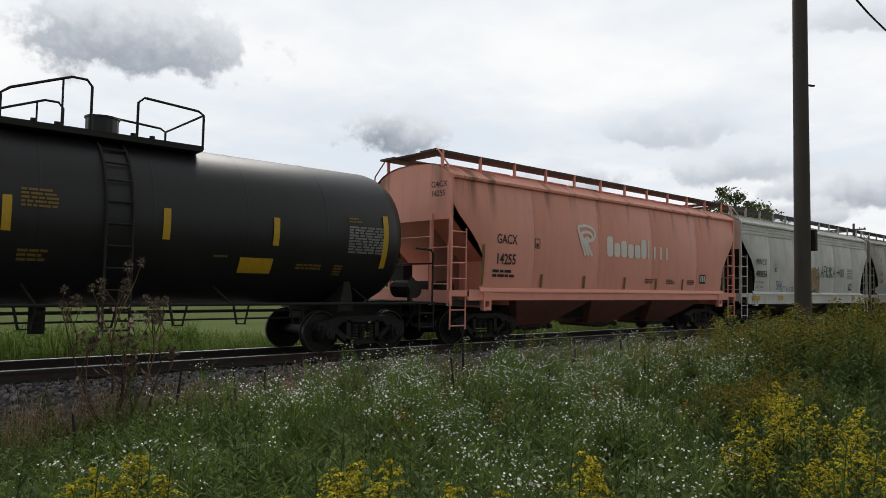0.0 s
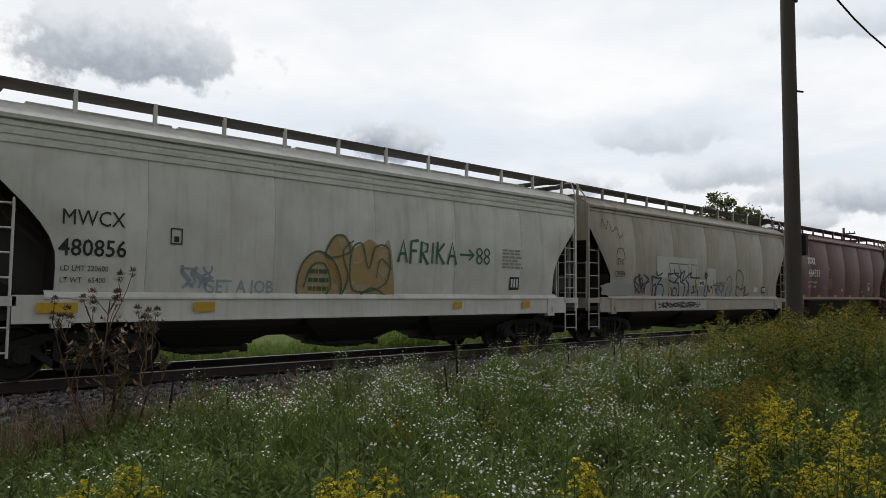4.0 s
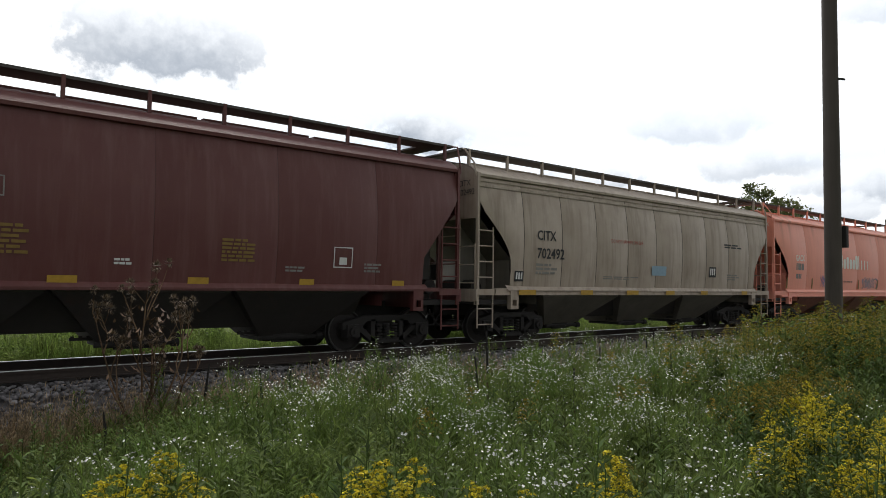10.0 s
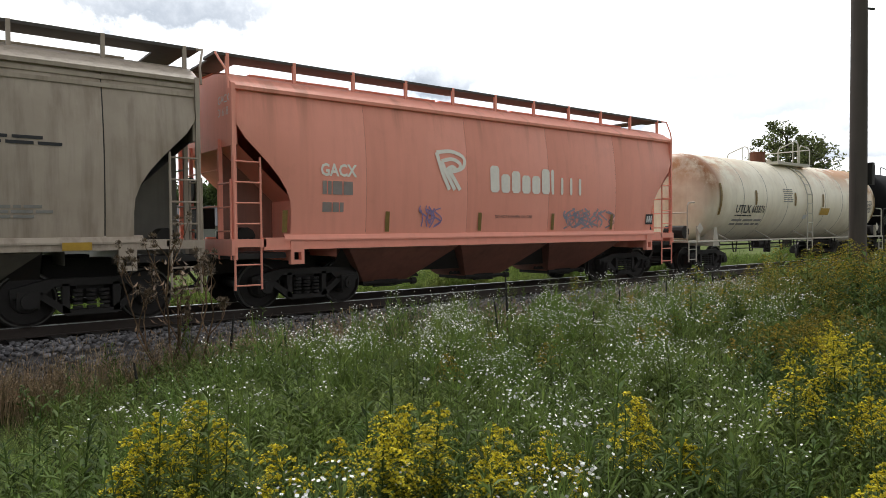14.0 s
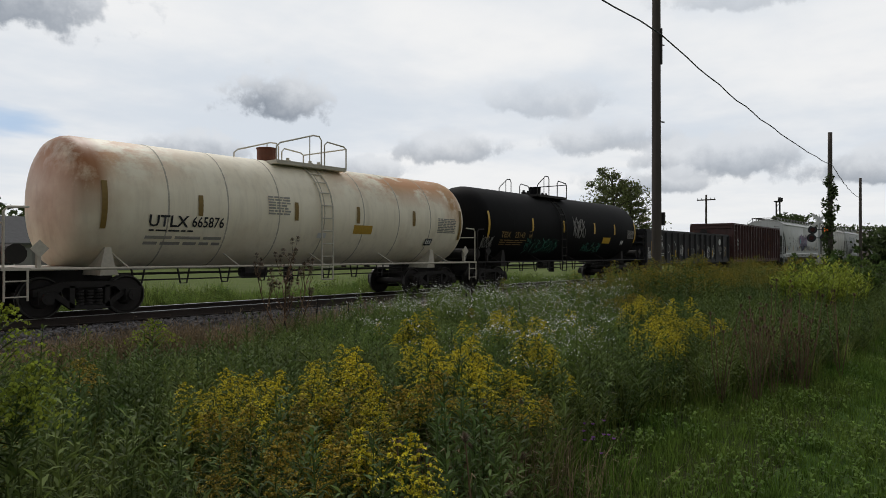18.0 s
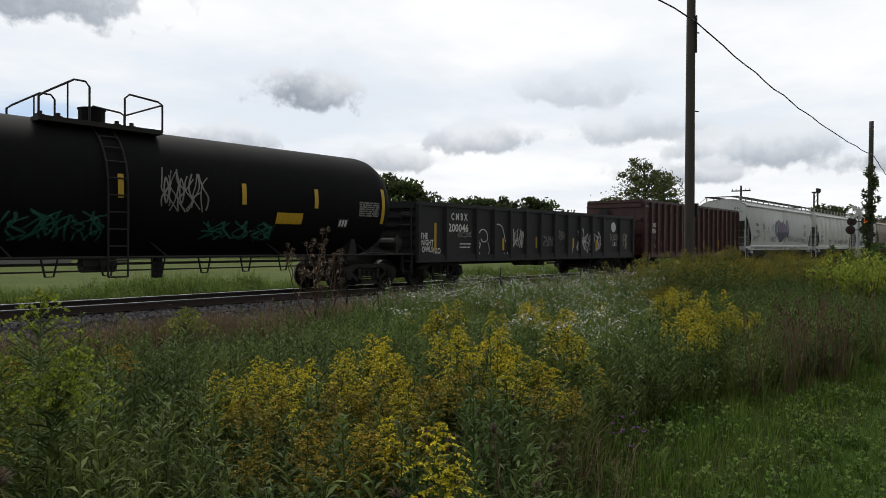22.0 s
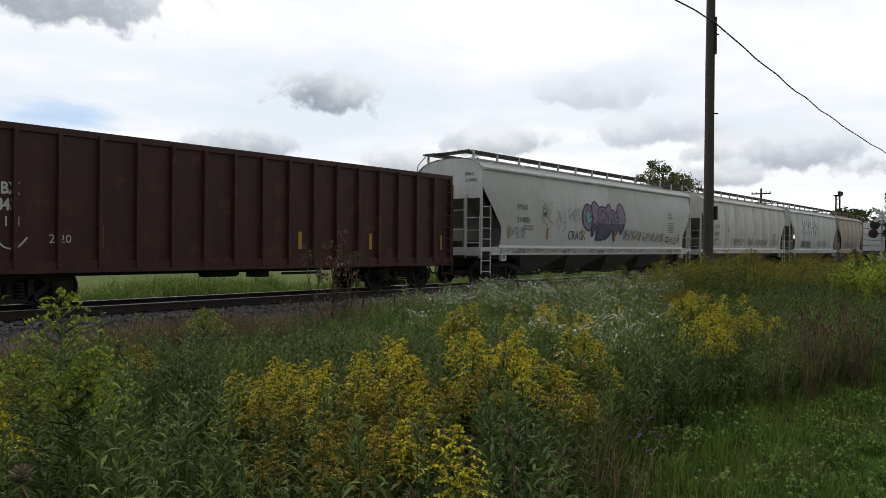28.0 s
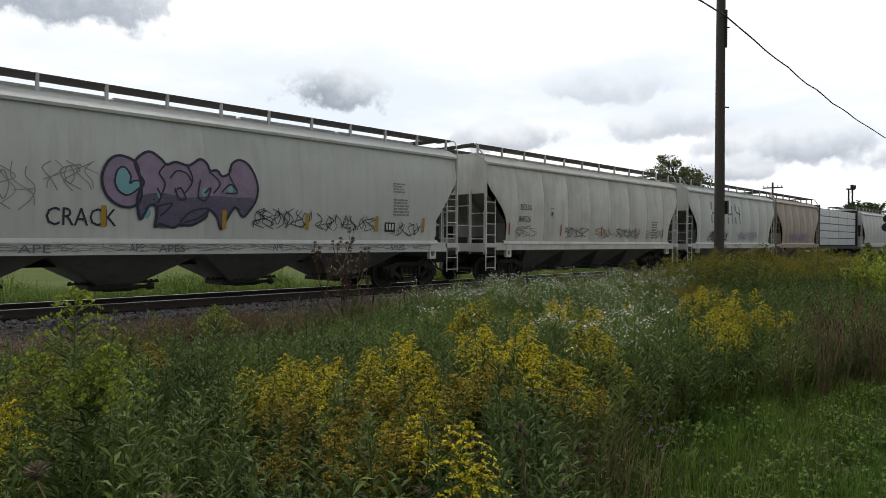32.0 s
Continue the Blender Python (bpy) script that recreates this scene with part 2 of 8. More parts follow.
def paint(name, rgb, dirt=(0.12, 0.10, 0.08), streak=0.35, blotch=0.25, rust=0.0, roughness=0.55, metallic=0.0, top_rust=0.0, drip=0.0):
    """Weathered paint: running streaks, blotches of grime and rust spots."""
    m, nt, b = node_mat(name)
    c = mixed(nt, ranged(nt, tex_noise(nt, 1.3, 5), 0.35, 0.75, blotch), rgb, dirt)
    c = mixed(nt, ranged(nt, tex_noise(nt, 2.2, 5, 0.6, (2.6, 2.6, 0.16)), 0.48, 0.8, streak), c, tuple(0.6 * d for d in dirt))
    c = mixed(nt, ranged(nt, tex_noise(nt, 3.1, 4, 0.6, (2.0, 2.0, 0.22)), 0.55, 0.8, streak * 0.5), c, tuple(min(1, v * 1.3 + 0.03) for v in rgb))
    if rust:
        c = mixed(nt, ranged(nt, tex_noise(nt, 1.8, 8, 0.7), 0.56, 0.68, rust), c, (0.17, 0.065, 0.025))
    if drip:
        # brown rust that has run down from the roof edge
        co = nt.nodes.new("ShaderNodeTexCoord")
        sp = nt.nodes.new("ShaderNodeSeparateXYZ")
        nt.links.new(co.outputs["Object"], sp.inputs[0])
        k = nt.nodes.new("ShaderNodeMath")
        k.operation = "MULTIPLY"
        nt.links.new(ranged(nt, sp.outputs[2], 2.9, 4.0), k.inputs[0])
        nt.links.new(ranged(nt, tex_noise(nt, 1.9, 5, 0.6, (1.0, 0.3, 0.05), shift=False), 0.56, 0.66, drip), k.inputs[1])
        c = mixed(nt, k.outputs[0], c, (0.20, 0.085, 0.03))
    if top_rust:
        # rust that has spread and run from the crown of the shell
        co = nt.nodes.new("ShaderNodeTexCoord")
        sp = nt.nodes.new("ShaderNodeSeparateXYZ")
        nt.links.new(co.outputs["Object"], sp.inputs[0])
        k = nt.nodes.new("ShaderNodeMath")
        k.operation = "MULTIPLY"
        nt.links.new(ranged(nt, sp.outputs[2], 2.75, 3.5), k.inputs[0])
        nt.links.new(ranged(nt, tex_noise(nt, 0.9, 6, 0.65, (0.7, 1, 1)), 0.43, 0.53, top_rust), k.inputs[1])
        # most of it towards the two heads
        ends = nt.nodes.new("ShaderNodeMath")
        ends.operation = "ADD"
        nt.links.new(ranged(nt, sp.outputs[0], 7.5, 11.0), ends.inputs[0])
        nt.links.new(ranged(nt, sp.outputs[0], 4.5, 2.0), ends.inputs[1])
        ends.use_clamp = True
        k2 = nt.nodes.new("ShaderNodeMath")
        k2.operation = "MULTIPLY"
        nt.links.new(k.outputs[0], k2.inputs[0])
        nt.links.new(ends.outputs[0], k2.inputs[1])
        c = mixed(nt, k2.outputs[0], c, (0.50, 0.20, 0.04))
        # and along the rims where the heads are welded on, less over the heads themselves
        for lo, hi, far, out, dark in ((2.15, 1.8, 1.2, 1.5, (0.30, 0.105, 0.025)), (13.1, 13.6, 14.2, 13.9, (0.44, 0.215, 0.055))):
            e = nt.nodes.new("ShaderNodeMath")
            e.operation = "MULTIPLY"
            nt.links.new(ranged(nt, sp.outputs[0], lo, hi), e.inputs[0])
            nt.links.new(ranged(nt, sp.outputs[0], far, out), e.inputs[1])
            e2 = nt.nodes.new("ShaderNodeMath")
            e2.operation = "MULTIPLY"
            nt.links.new(e.outputs[0], e2.inputs[0])
            nt.links.new(ranged(nt, tex_noise(nt, 1.3, 7, 0.7, (1, 1, 0.6)), 0.32, 0.50, 0.95), e2.inputs[1])
            e3 = nt.nodes.new("ShaderNodeMath")
            e3.operation = "MULTIPLY"
            nt.links.new(e2.outputs[0], e3.inputs[0])
            nt.links.new(ranged(nt, sp.outputs[2], 2.0, 2.9), e3.inputs[1])
            c = mixed(nt, e3.outputs[0], c, dark)
            h = nt.nodes.new("ShaderNodeMath")
            h.operation = "MULTIPLY"
            nt.links.new(ranged(nt, sp.outputs[0], out, far), h.inputs[0])
            nt.links.new(ranged(nt, tex_noise(nt, 0.8, 6, 0.65), 0.42, 0.64, 0.4), h.inputs[1])
            c = mixed(nt, h.outputs[0], c, (0.46, 0.26, 0.13))
        c = mixed(nt, ranged(nt, tex_noise(nt, 0.55, 4, 0.6), 0.55, 0.75, 0.3), c, (0.42, 0.26, 0.10))
    nt.links.new(c, b.inputs["Base Color"])
    set_in(b, Roughness=roughness, Metallic=metallic)
    bumped(nt, b, tex_noise(nt, 1.1, 3), 0.12, 0.02)
    return m


def plain(name, rgb, roughness=0.6, metallic=0.0, vary=0.3, scale=14.0):
    m, nt, b = node_mat(name)
    c = mixed(nt, ranged(nt, tex_noise(nt, scale, 4), 0.3, 0.75, vary), rgb, tuple(0.45 * v for v in rgb))
    nt.links.new(c, b.inputs["Base Color"])
    set_in(b, Roughness=roughness, Metallic=metallic)
    return m


def spray(name, rgb, cover=0.75, scale=2.2):
    """Thin sprayed paint that lets the ground colour through in places."""
    m, nt, b = node_mat(name)
    c = mixed(nt, ranged(nt, tex_noise(nt, scale * 0.6, 4), 0.3, 0.7, 0.5), rgb, tuple(min(1, 0.55 * v + 0.05) for v in rgb))
    nt.links.new(c, b.inputs["Base Color"])
    set_in(b, Roughness=0.65)
    clear = nt.nodes.new("ShaderNodeBsdfTransparent")
    mx = nt.nodes.new("ShaderNodeMixShader")
    k = nt.nodes.new("ShaderNodeMapRange")
    k.inputs["From Min"].default_value, k.inputs["From Max"].default_value = 0.25, 0.55
    k.inputs["To Min"].default_value, k.inputs["To Max"].default_value = cover - 0.35, cover
    nt.links.new(tex_noise(nt, scale, 6, 0.65), k.inputs["Value"])
    nt.links.new(k.outputs[0], mx.inputs[0])
    nt.links.new(clear.outputs[0], mx.inputs[1])
    nt.links.new(b.outputs[0], mx.inputs[2])
    nt.links.new(mx.outputs[0], nt.nodes["Material Output"].inputs[0])
    return m


def leafy(name, rgb, rgb2, scale=2.5, through=0.25):
    """Leaves and petals: colour varies from clump to clump and along the ground."""
    m, nt, b = node_mat(name)
    geo = nt.nodes.new("ShaderNodeNewGeometry")
    c = mixed(nt, ranged(nt, tex_noise(nt, scale, 3, shift=False), 0.35, 0.65), rgb, rgb2)
    hs = nt.nodes.new("ShaderNodeHueSaturation")
    v = nt.nodes.new("ShaderNodeMapRange")
    v.inputs["To Min"].default_value, v.inputs["To Max"].default_value = 0.45, 1.5
    nt.links.new(geo.outputs["Random Per Island"], v.inputs["Value"])
    nt.links.new(v.outputs[0], hs.inputs["Value"])
    nt.links.new(c, hs.inputs["Color"])
    nt.links.new(hs.outputs[0], b.inputs["Base Color"])
    set_in(b, Roughness=0.7)
    b.inputs["Specular IOR Level"].default_value = 0.2
    tr = nt.nodes.new("ShaderNodeBsdfTranslucent")
    nt.links.new(hs.outputs[0], tr.inputs[0])
    mx = nt.nodes.new("ShaderNodeMixShader")
    mx.inputs[0].default_value = through
    nt.links.new(b.outputs[0], mx.inputs[1])
    nt.links.new(tr.outputs[0], mx.inputs[2])
    nt.links.new(mx.outputs[0], nt.nodes["Material Output"].inputs[0])
    return m


def glowing(name, rgb, strength):
    m, nt, b = node_mat(name)
    set_in(b, Base_Color=(*rgb, 1), Emission_Color=(*rgb, 1), Emission_Strength=strength)
    return m


def soil(name, a, b_, c_, scale=0.7):
    m, nt, b = node_mat(name)
    c = mixed(nt, ranged(nt, tex_noise(nt, scale, 6, shift=False), 0.35, 0.65), a, b_)
    c = mixed(nt, ranged(nt, tex_noise(nt, scale * 14, 5, shift=False), 0.4, 0.7, 0.6), c, c_)
    nt.links.new(c, b.inputs["Base Color"])
    set_in(b, Roughness=0.95)
    b.inputs["Specular IOR Level"].default_value = 0.05
    bumped(nt, b, tex_noise(nt, scale * 30, 5, shift=False), 0.6, 0.03)
    return m


M_PINK = paint("pink_paint", (0.93, 0.39, 0.285), (0.72, 0.30, 0.22), 0.18, 0.22, 0.05, drip=0.85)
M_PINK2 = paint("bright_pink_paint", (0.93, 0.365, 0.265), (0.70, 0.27, 0.19), 0.16, 0.2, 0.05, drip=0.3)
M_WHITE = paint("white_paint", (0.70, 0.695, 0.645), (0.29, 0.26, 0.21), 0.32, 0.36, 0.06)
M_CREAM = paint("cream_paint", (0.44, 0.405, 0.335), (0.24, 0.20, 0.155), 0.40, 0.45, 0.10, drip=0.4)
M_TAN = paint("tan_paint", (0.45, 0.375, 0.30), (0.21, 0.145, 0.092), 0.6, 0.40, 0.08)
M_MAROON = paint("maroon_paint", (0.108, 0.027, 0.024), (0.32, 0.17, 0.15), 0.48, 0.08, 0.12)
M_OXIDE = paint("oxide_paint", (0.062, 0.0155, 0.012), (0.025, 0.011, 0.008), 0.6, 0.6, 0.4)
M_COAL = paint("black_wagon_paint", (0.017, 0.017, 0.020), (0.027, 0.022, 0.019), 0.25, 0.35, 0.12, 0.7)
M_TANK = paint("black_tank_paint", (0.012, 0.012, 0.013), (0.03, 0.028, 0.026), 0.2, 0.35, 0.0, 0.46)
M_TANK2 = paint("matt_black_tank_paint", (0.0055, 0.0055, 0.006), (0.010, 0.0095, 0.009), 0.2, 0.35, 0.0, 0.75)
M_TANK2.node_tree.nodes["Principled BSDF"].inputs["Specular IOR Level"].default_value = 0.12
M_IVORY = paint("rusty_ivory_paint", (0.90, 0.83, 0.66), (0.64, 0.55, 0.39), 0.30, 0.30, 0.06, 0.5, top_rust=0.92)
M_PALE = paint("pale_grey_paint", (0.62, 0.635, 0.615), (0.34, 0.325, 0.285), 0.25, 0.22, 0.04)
M_UNDER = plain("grimy_steel", (0.022, 0.019, 0.017), 0.8, 0.0, 0.5, 6)
# hopper undersides and ends: grime, with their shade put into the colour
M_SOOTSHADE = paint("sooty_paint", (0.05, 0.045, 0.04), (0.03, 0.026, 0.022), 0.3, 0.4, 0.1)
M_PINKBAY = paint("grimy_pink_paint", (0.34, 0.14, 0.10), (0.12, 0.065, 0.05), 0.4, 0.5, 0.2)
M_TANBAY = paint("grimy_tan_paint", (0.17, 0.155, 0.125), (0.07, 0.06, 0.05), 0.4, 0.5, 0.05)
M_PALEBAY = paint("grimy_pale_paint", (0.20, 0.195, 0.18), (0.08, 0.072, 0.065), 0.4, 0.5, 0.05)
M_WHEEL = plain("wheel_steel", (0.035, 0.03, 0.028), 0.6, 0.4, 0.5, 8)
M_TREAD = plain("bright_tread", (0.10, 0.095, 0.09), 0.45, 1.0, 0.3, 8)
M_GRATE = plain("weathered_grating", (0.085, 0.074, 0.066), 0.7, 0.2, 0.4, 9)
M_BLACK = plain("stencil_black", (0.018, 0.018, 0.02), 0.6, 0, 0.2)
M_LET = plain("stencil_white", (0.72, 0.72, 0.70), 0.6, 0, 0.25)
M_GREYL = spray("faded_stencil", (0.30, 0.29, 0.27), 0.85)
M_YEL = plain("reflector_yellow", (0.62, 0.38, 0.02), 0.5, 0, 0.3)
M_DULLY = plain("dull_ochre", (0.24, 0.15, 0.03), 0.6, 0, 0.4)
M_AMBER = plain("amber_plate", (0.50, 0.30, 0.03), 0.6, 0, 0.4)
M_SMOKE = spray("grey_felt_pen", (0.10, 0.10, 0.11), 0.85)
M_BLUE = plain("pale_blue_stencil", (0.28, 0.42, 0.52), 0.6, 0, 0.3)
M_RED = plain("red_stencil", (0.45, 0.07, 0.05), 0.6, 0, 0.3)
M_PURPLE = plain("purple_spray", (0.29, 0.22, 0.43), 0.6, 0, 0.45, 1.2)
M_LILAC = spray("lilac_spray", (0.36, 0.27, 0.40), 0.95)
M_SLATE = spray("slate_spray", (0.15, 0.14, 0.23), 0.70, 3.0)
M_PALEPATCH = plain("pale_patch_paint", (0.56, 0.56, 0.52), 0.6, 0, 0.35, 1.5)
M_AQUA = plain("aqua_spray", (0.22, 0.48, 0.54), 0.6, 0, 0.4, 2)
M_WASH = paint("faded_blue_spray", (0.33, 0.37, 0.36), (0.36, 0.35, 0.30), 0.3, 0.8)
M_GREYP = plain("grey_spray", (0.19, 0.185, 0.17), 0.7, 0.0, 0.4, 6)
M_STICKG = plain("green_sticker", (0.03, 0.25, 0.10), 0.5, 0.0, 0.2, 6)
M_CHALK = plain("cream_lettering", (0.93, 0.87, 0.78), 0.6, 0, 0.2)
M_SEAM = plain("grimy_seam", (0.50, 0.455, 0.36), 0.7, 0, 0.5, 4)
M_INK = plain("ink_spray", (0.03, 0.03, 0.06), 0.6, 0, 0.3, 3)
M_GREEN = spray("green_spray", (0.02, 0.12, 0.05), 0.95)
M_TEAL = spray("teal_spray", (0.02, 0.16, 0.11), 0.7)
M_ORANGE = spray("orange_spray", (0.52, 0.31, 0.06), 0.62, 1.6)
M_PALEB = spray("washed_blue_spray", (0.28, 0.38, 0.50), 0.6)
M_RAIL = plain("rail_steel", (0.06, 0.045, 0.038), 0.7, 0.3, 0.4, 9)
M_RAILTOP = plain("polished_rail_head", (0.62, 0.61, 0.60), 0.38, 1.0, 0.2, 5)
M_TIE = plain("creosoted_wood", (0.030, 0.024, 0.020), 0.9, 0, 0.5, 5)
M_STONE = soil("crushed_stone", (0.115, 0.110, 0.115), (0.18, 0.17, 0.17), (0.055, 0.052, 0.055), 5.0)
M_DARKBED = soil("oil_stained_ballast", (0.035, 0.030, 0.028), (0.05, 0.045, 0.042), (0.018, 0.016, 0.015), 5.0)
M_GROUND = soil("weedy_soil", (0.035, 0.050, 0.016), (0.055, 0.060, 0.022), (0.022, 0.022, 0.012), 0.6)
M_FIELD = soil("mown_field", (0.095, 0.125, 0.038), (0.125, 0.155, 0.05), (0.07, 0.085, 0.026), 0.3)
M_LAWN = soil("lawn_soil", (0.045, 0.085, 0.018), (0.06, 0.10, 0.025), (0.03, 0.05, 0.012), 0.8)
M_POLE = paint("creosote_pole", (0.078, 0.064, 0.053), (0.035, 0.028, 0.024), 0.6, 0.4, 0.0, 0.85)
M_WIRE = plain("black_cable", (0.012, 0.012, 0.012), 0.6)
M_PIPE = plain("cream_pipe_paint", (0.56, 0.52, 0.43), 0.6, 0, 0.35)
M_RUSTY = plain("rusty_steel", (0.16, 0.055, 0.03), 0.8, 0, 0.5, 5)
M_ALU = plain("dull_aluminium", (0.45, 0.46, 0.46), 0.45, 0.7, 0.2)


# ---- mesh helpers ----
def part(name, bm, material, parent, label="", smooth=False, at=None):
    me = bpy.data.meshes.new(name)
    if smooth:
        for f in bm.faces:
            f.smooth = True
    bm.normal_update()
    bm.to_mesh(me)
    bm.free()
    me.materials.append(material)
    ob = new(name, me)
    ob.parent = parent
    if at is not None:
        ob.matrix_basis = at
    if name in ("stencil", "test_table", "plume"):
        tagged(ob, kind="stuff")
    return tagged(ob, label)


def twin(ob, m, parent=None):
    """The same part again on the same mesh."""
    o = new(ob.name.split(".")[0], ob.data)
    o.parent = parent or ob.parent
    o.matrix_basis = m
    if "label" in ob:
        o["label"] = ob["label"]
    return o


def slab(bm, x0, x1, y0, y1, z0, z1):
    v = [bm.verts.new(p) for p in ((x0, y0, z0), (x1, y0, z0), (x1, y1, z0), (x0, y1, z0), (x0, y0, z1), (x1, y0, z1), (x1, y1, z1), (x0, y1, z1))]
    for f in ((3, 2, 1, 0), (4, 5, 6, 7), (0, 1, 5, 4), (1, 2, 6, 5), (2, 3, 7, 6), (3, 0, 4, 7)):
        bm.faces.new([v[i] for i in f])
    return bm


def rod(bm, p, q, r, n=6, r2=None):
    p, q = Vector(p), Vector(q)
    z = (q - p).normalized()
    x = z.orthogonal().normalized()
    y = z.cross(x)
    rings = []
    for c, rad in ((p, r), (q, r if r2 is None else r2)):
        rings.append([bm.verts.new(c + rad * (math.cos(2 * math.pi * i / n) * x + math.sin(2 * math.pi * i / n) * y)) for i in range(n)])
    for i in range(n):
        bm.faces.new((rings[0][i], rings[0][(i + 1) % n], rings[1][(i + 1) % n], rings[1][i]))
    bm.faces.new(rings[0][::-1])
    bm.faces.new(rings[1])
    return bm


def bent(bm, pts, r, n=6):
    """One continuous tube along points."""
    pts = [Vector(p) for p in pts]
    rings = []
    x = None
    for i, p in enumerate(pts):
        d = (pts[min(i + 1, len(pts) - 1)] - pts[max(i - 1, 0)]).normalized()
        x = d.orthogonal().normalized() if x is None else (x - d * x.dot(d)).normalized()
        y = d.cross(x)
        rings.append([bm.verts.new(p + r * (math.cos(2 * math.pi * k / n) * x + math.sin(2 * math.pi * k / n) * y)) for k in range(n)])
    for a, b in zip(rings, rings[1:]):
        for k in range(n):
            bm.faces.new((a[k], a[(k + 1) % n], b[(k + 1) % n], b[k]))
    bm.faces.new(rings[0][::-1])
    bm.faces.new(rings[-1])
    return bm


def prism(bm, outline, y0, y1):
    """A flat outline of (x, z), given depth from y0 to y1."""
    a = [bm.verts.new((x, y0, z)) for x, z in outline]
    b = [bm.verts.new((x, y1, z)) for x, z in outline]
    bm.faces.new(a)
    bm.faces.new(b[::-1])
    n = len(a)
    for i in range(n):
        bm.faces.new((a[(i + 1) % n], a[i], b[i], b[(i + 1) % n]))
    return bm


def grid_of(bm, rows):
    """Faces between rows of points of equal count."""
    vs = [[bm.verts.new(p) for p in row] for row in rows]
    for r0, r1 in zip(vs, vs[1:]):
        for i in range(len(r0) - 1):
            bm.faces.new((r0[i], r0[i + 1], r1[i + 1], r1[i]))
    return vs


B = bmesh.new

# ---- ground, field, track ----
GZ = -0.55


def ground_height(x, y):
    """Embankment at the track, level meadow, gentle unevenness."""
    n = 0.05 * math.sin(0.31 * x + 1.3) * math.sin(0.27 * y) + 0.03 * math.sin(0.9 * x - 0.7 * y)
    d = abs(y - 0.72)
    if d < 1.6:
        return -0.34
    if d < 4.8:
        k = (d - 1.6) / 3.2
        return -0.34 + k * (GZ + 0.34) + n * k
    far = max(0.0, d - 60) * 0.001
    return GZ + n + far


def make_ground():
    bm = B()
    xs = [-2000, -700, -250, -120, -60] + [-40 + 2 * i for i in range(61)] + [100, 130, 180, 250, 400, 800, 2500]
    ys = [-2000, -600, -200, -90, -50, -32] + [-24 + 0.8 * i for i in range(24)] + [-4.4 + 0.5 * i for i in range(21)] + [7, 9, 12, 18, 28, 45, 70, 110, 180, 320, 700, 2500]
    grid_of(bm, [[(x, y, ground_height(x, y)) for x in xs] for y in ys])
    bmesh.ops.recalc_face_normals(bm, faces=bm.faces)
    g = part("ground", bm, M_GROUND, None, smooth=True)
    g.data.materials.append(M_FIELD)
    g.data.materials.append(M_LAWN)
    for f in g.data.polygons:
        c = f.center
        f.material_index = 1 if c.y > 4.6 or abs(c.x) > 150 else 2 if c.y < -13.4 else 0
    return tagged(g, "weedy ground with a mown field beyond the track", "ground", kind="structure")


ground = make_ground()


def make_track():
    bed = B()
    prof = [(-3.0, GZ - 0.05), (-1.65, -0.23), (-0.95, -0.205), (-0.60, -0.215), (2.03, -0.215), (2.4, -0.205), (3.2, -0.23), (5.4, GZ - 0.05)]
    xs = [-300, -40] + [-38 + 1.0 * i for i in range(0, 110)] + [90, 130, 400]
    rows = []
    for x in xs:
        rows.append([(x, y + 0.12 * noise.noise((x * 0.7, y, 0)), z + 0.05 * noise.noise((x * 0.9, y * 2, 3))) for y, z in prof])
    grid_of(bed, rows)
    bmesh.ops.recalc_face_normals(bed, faces=bed.faces)
    track = part("ballast_bed", bed, M_STONE, None, smooth=True)
    track.data.materials.append(M_DARKBED)
    # the bed is darker between the rails and just outside them
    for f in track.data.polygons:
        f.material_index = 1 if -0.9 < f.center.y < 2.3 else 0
    tagged(track, "grey crushed stone ballast bed under a railway track", "railway track", kind="structure")
    for y in (0.0, 1.435):
        for nm, mt, w, z0, z1 in (("rail", M_RAIL, 0.035, -0.16, -0.012), ("rail_head", M_RAILTOP, 0.034, -0.012, 0.0)):
            bm = B()
            if nm == "rail":
                slab(bm, -300, 400, y - 0.065, y + 0.065, -0.17, -0.15)
                slab(bm, -300, 400, y - 0.010, y + 0.010, -0.15, -0.05)
                slab(bm, -300, 400, y - 0.036, y + 0.036, -0.05, -0.010)
            else:
                slab(bm, -300, 400, y - 0.026, y + 0.026, -0.010, 0.0)
            part(nm, bm, mt, track, "rusty rail" if nm == "rail" else "polished rail head")
    tie = None
    for i in range(150):
        x = -24 + 0.56 * i
        m = pose(x, 0.72 + random.uniform(-0.04, 0.04), -0.165, 0, 0, random.uniform(-1, 1))
        if tie is None:
            bm = B()
            slab(bm, -0.11, 0.11, -1.28, 1.28, -0.10, 0.0)
            tie = part("tie", bm, M_TIE, track, "creosoted timber tie", at=m)
        else:
            twin(tie, m)
    return track


track = make_track()

# ---- the train: cars in their own space, x along the car from its near end, z from the rail head ----
CAR_Y = 0.72
RUNNING, WHEELS = [], []
TRUCK = {}


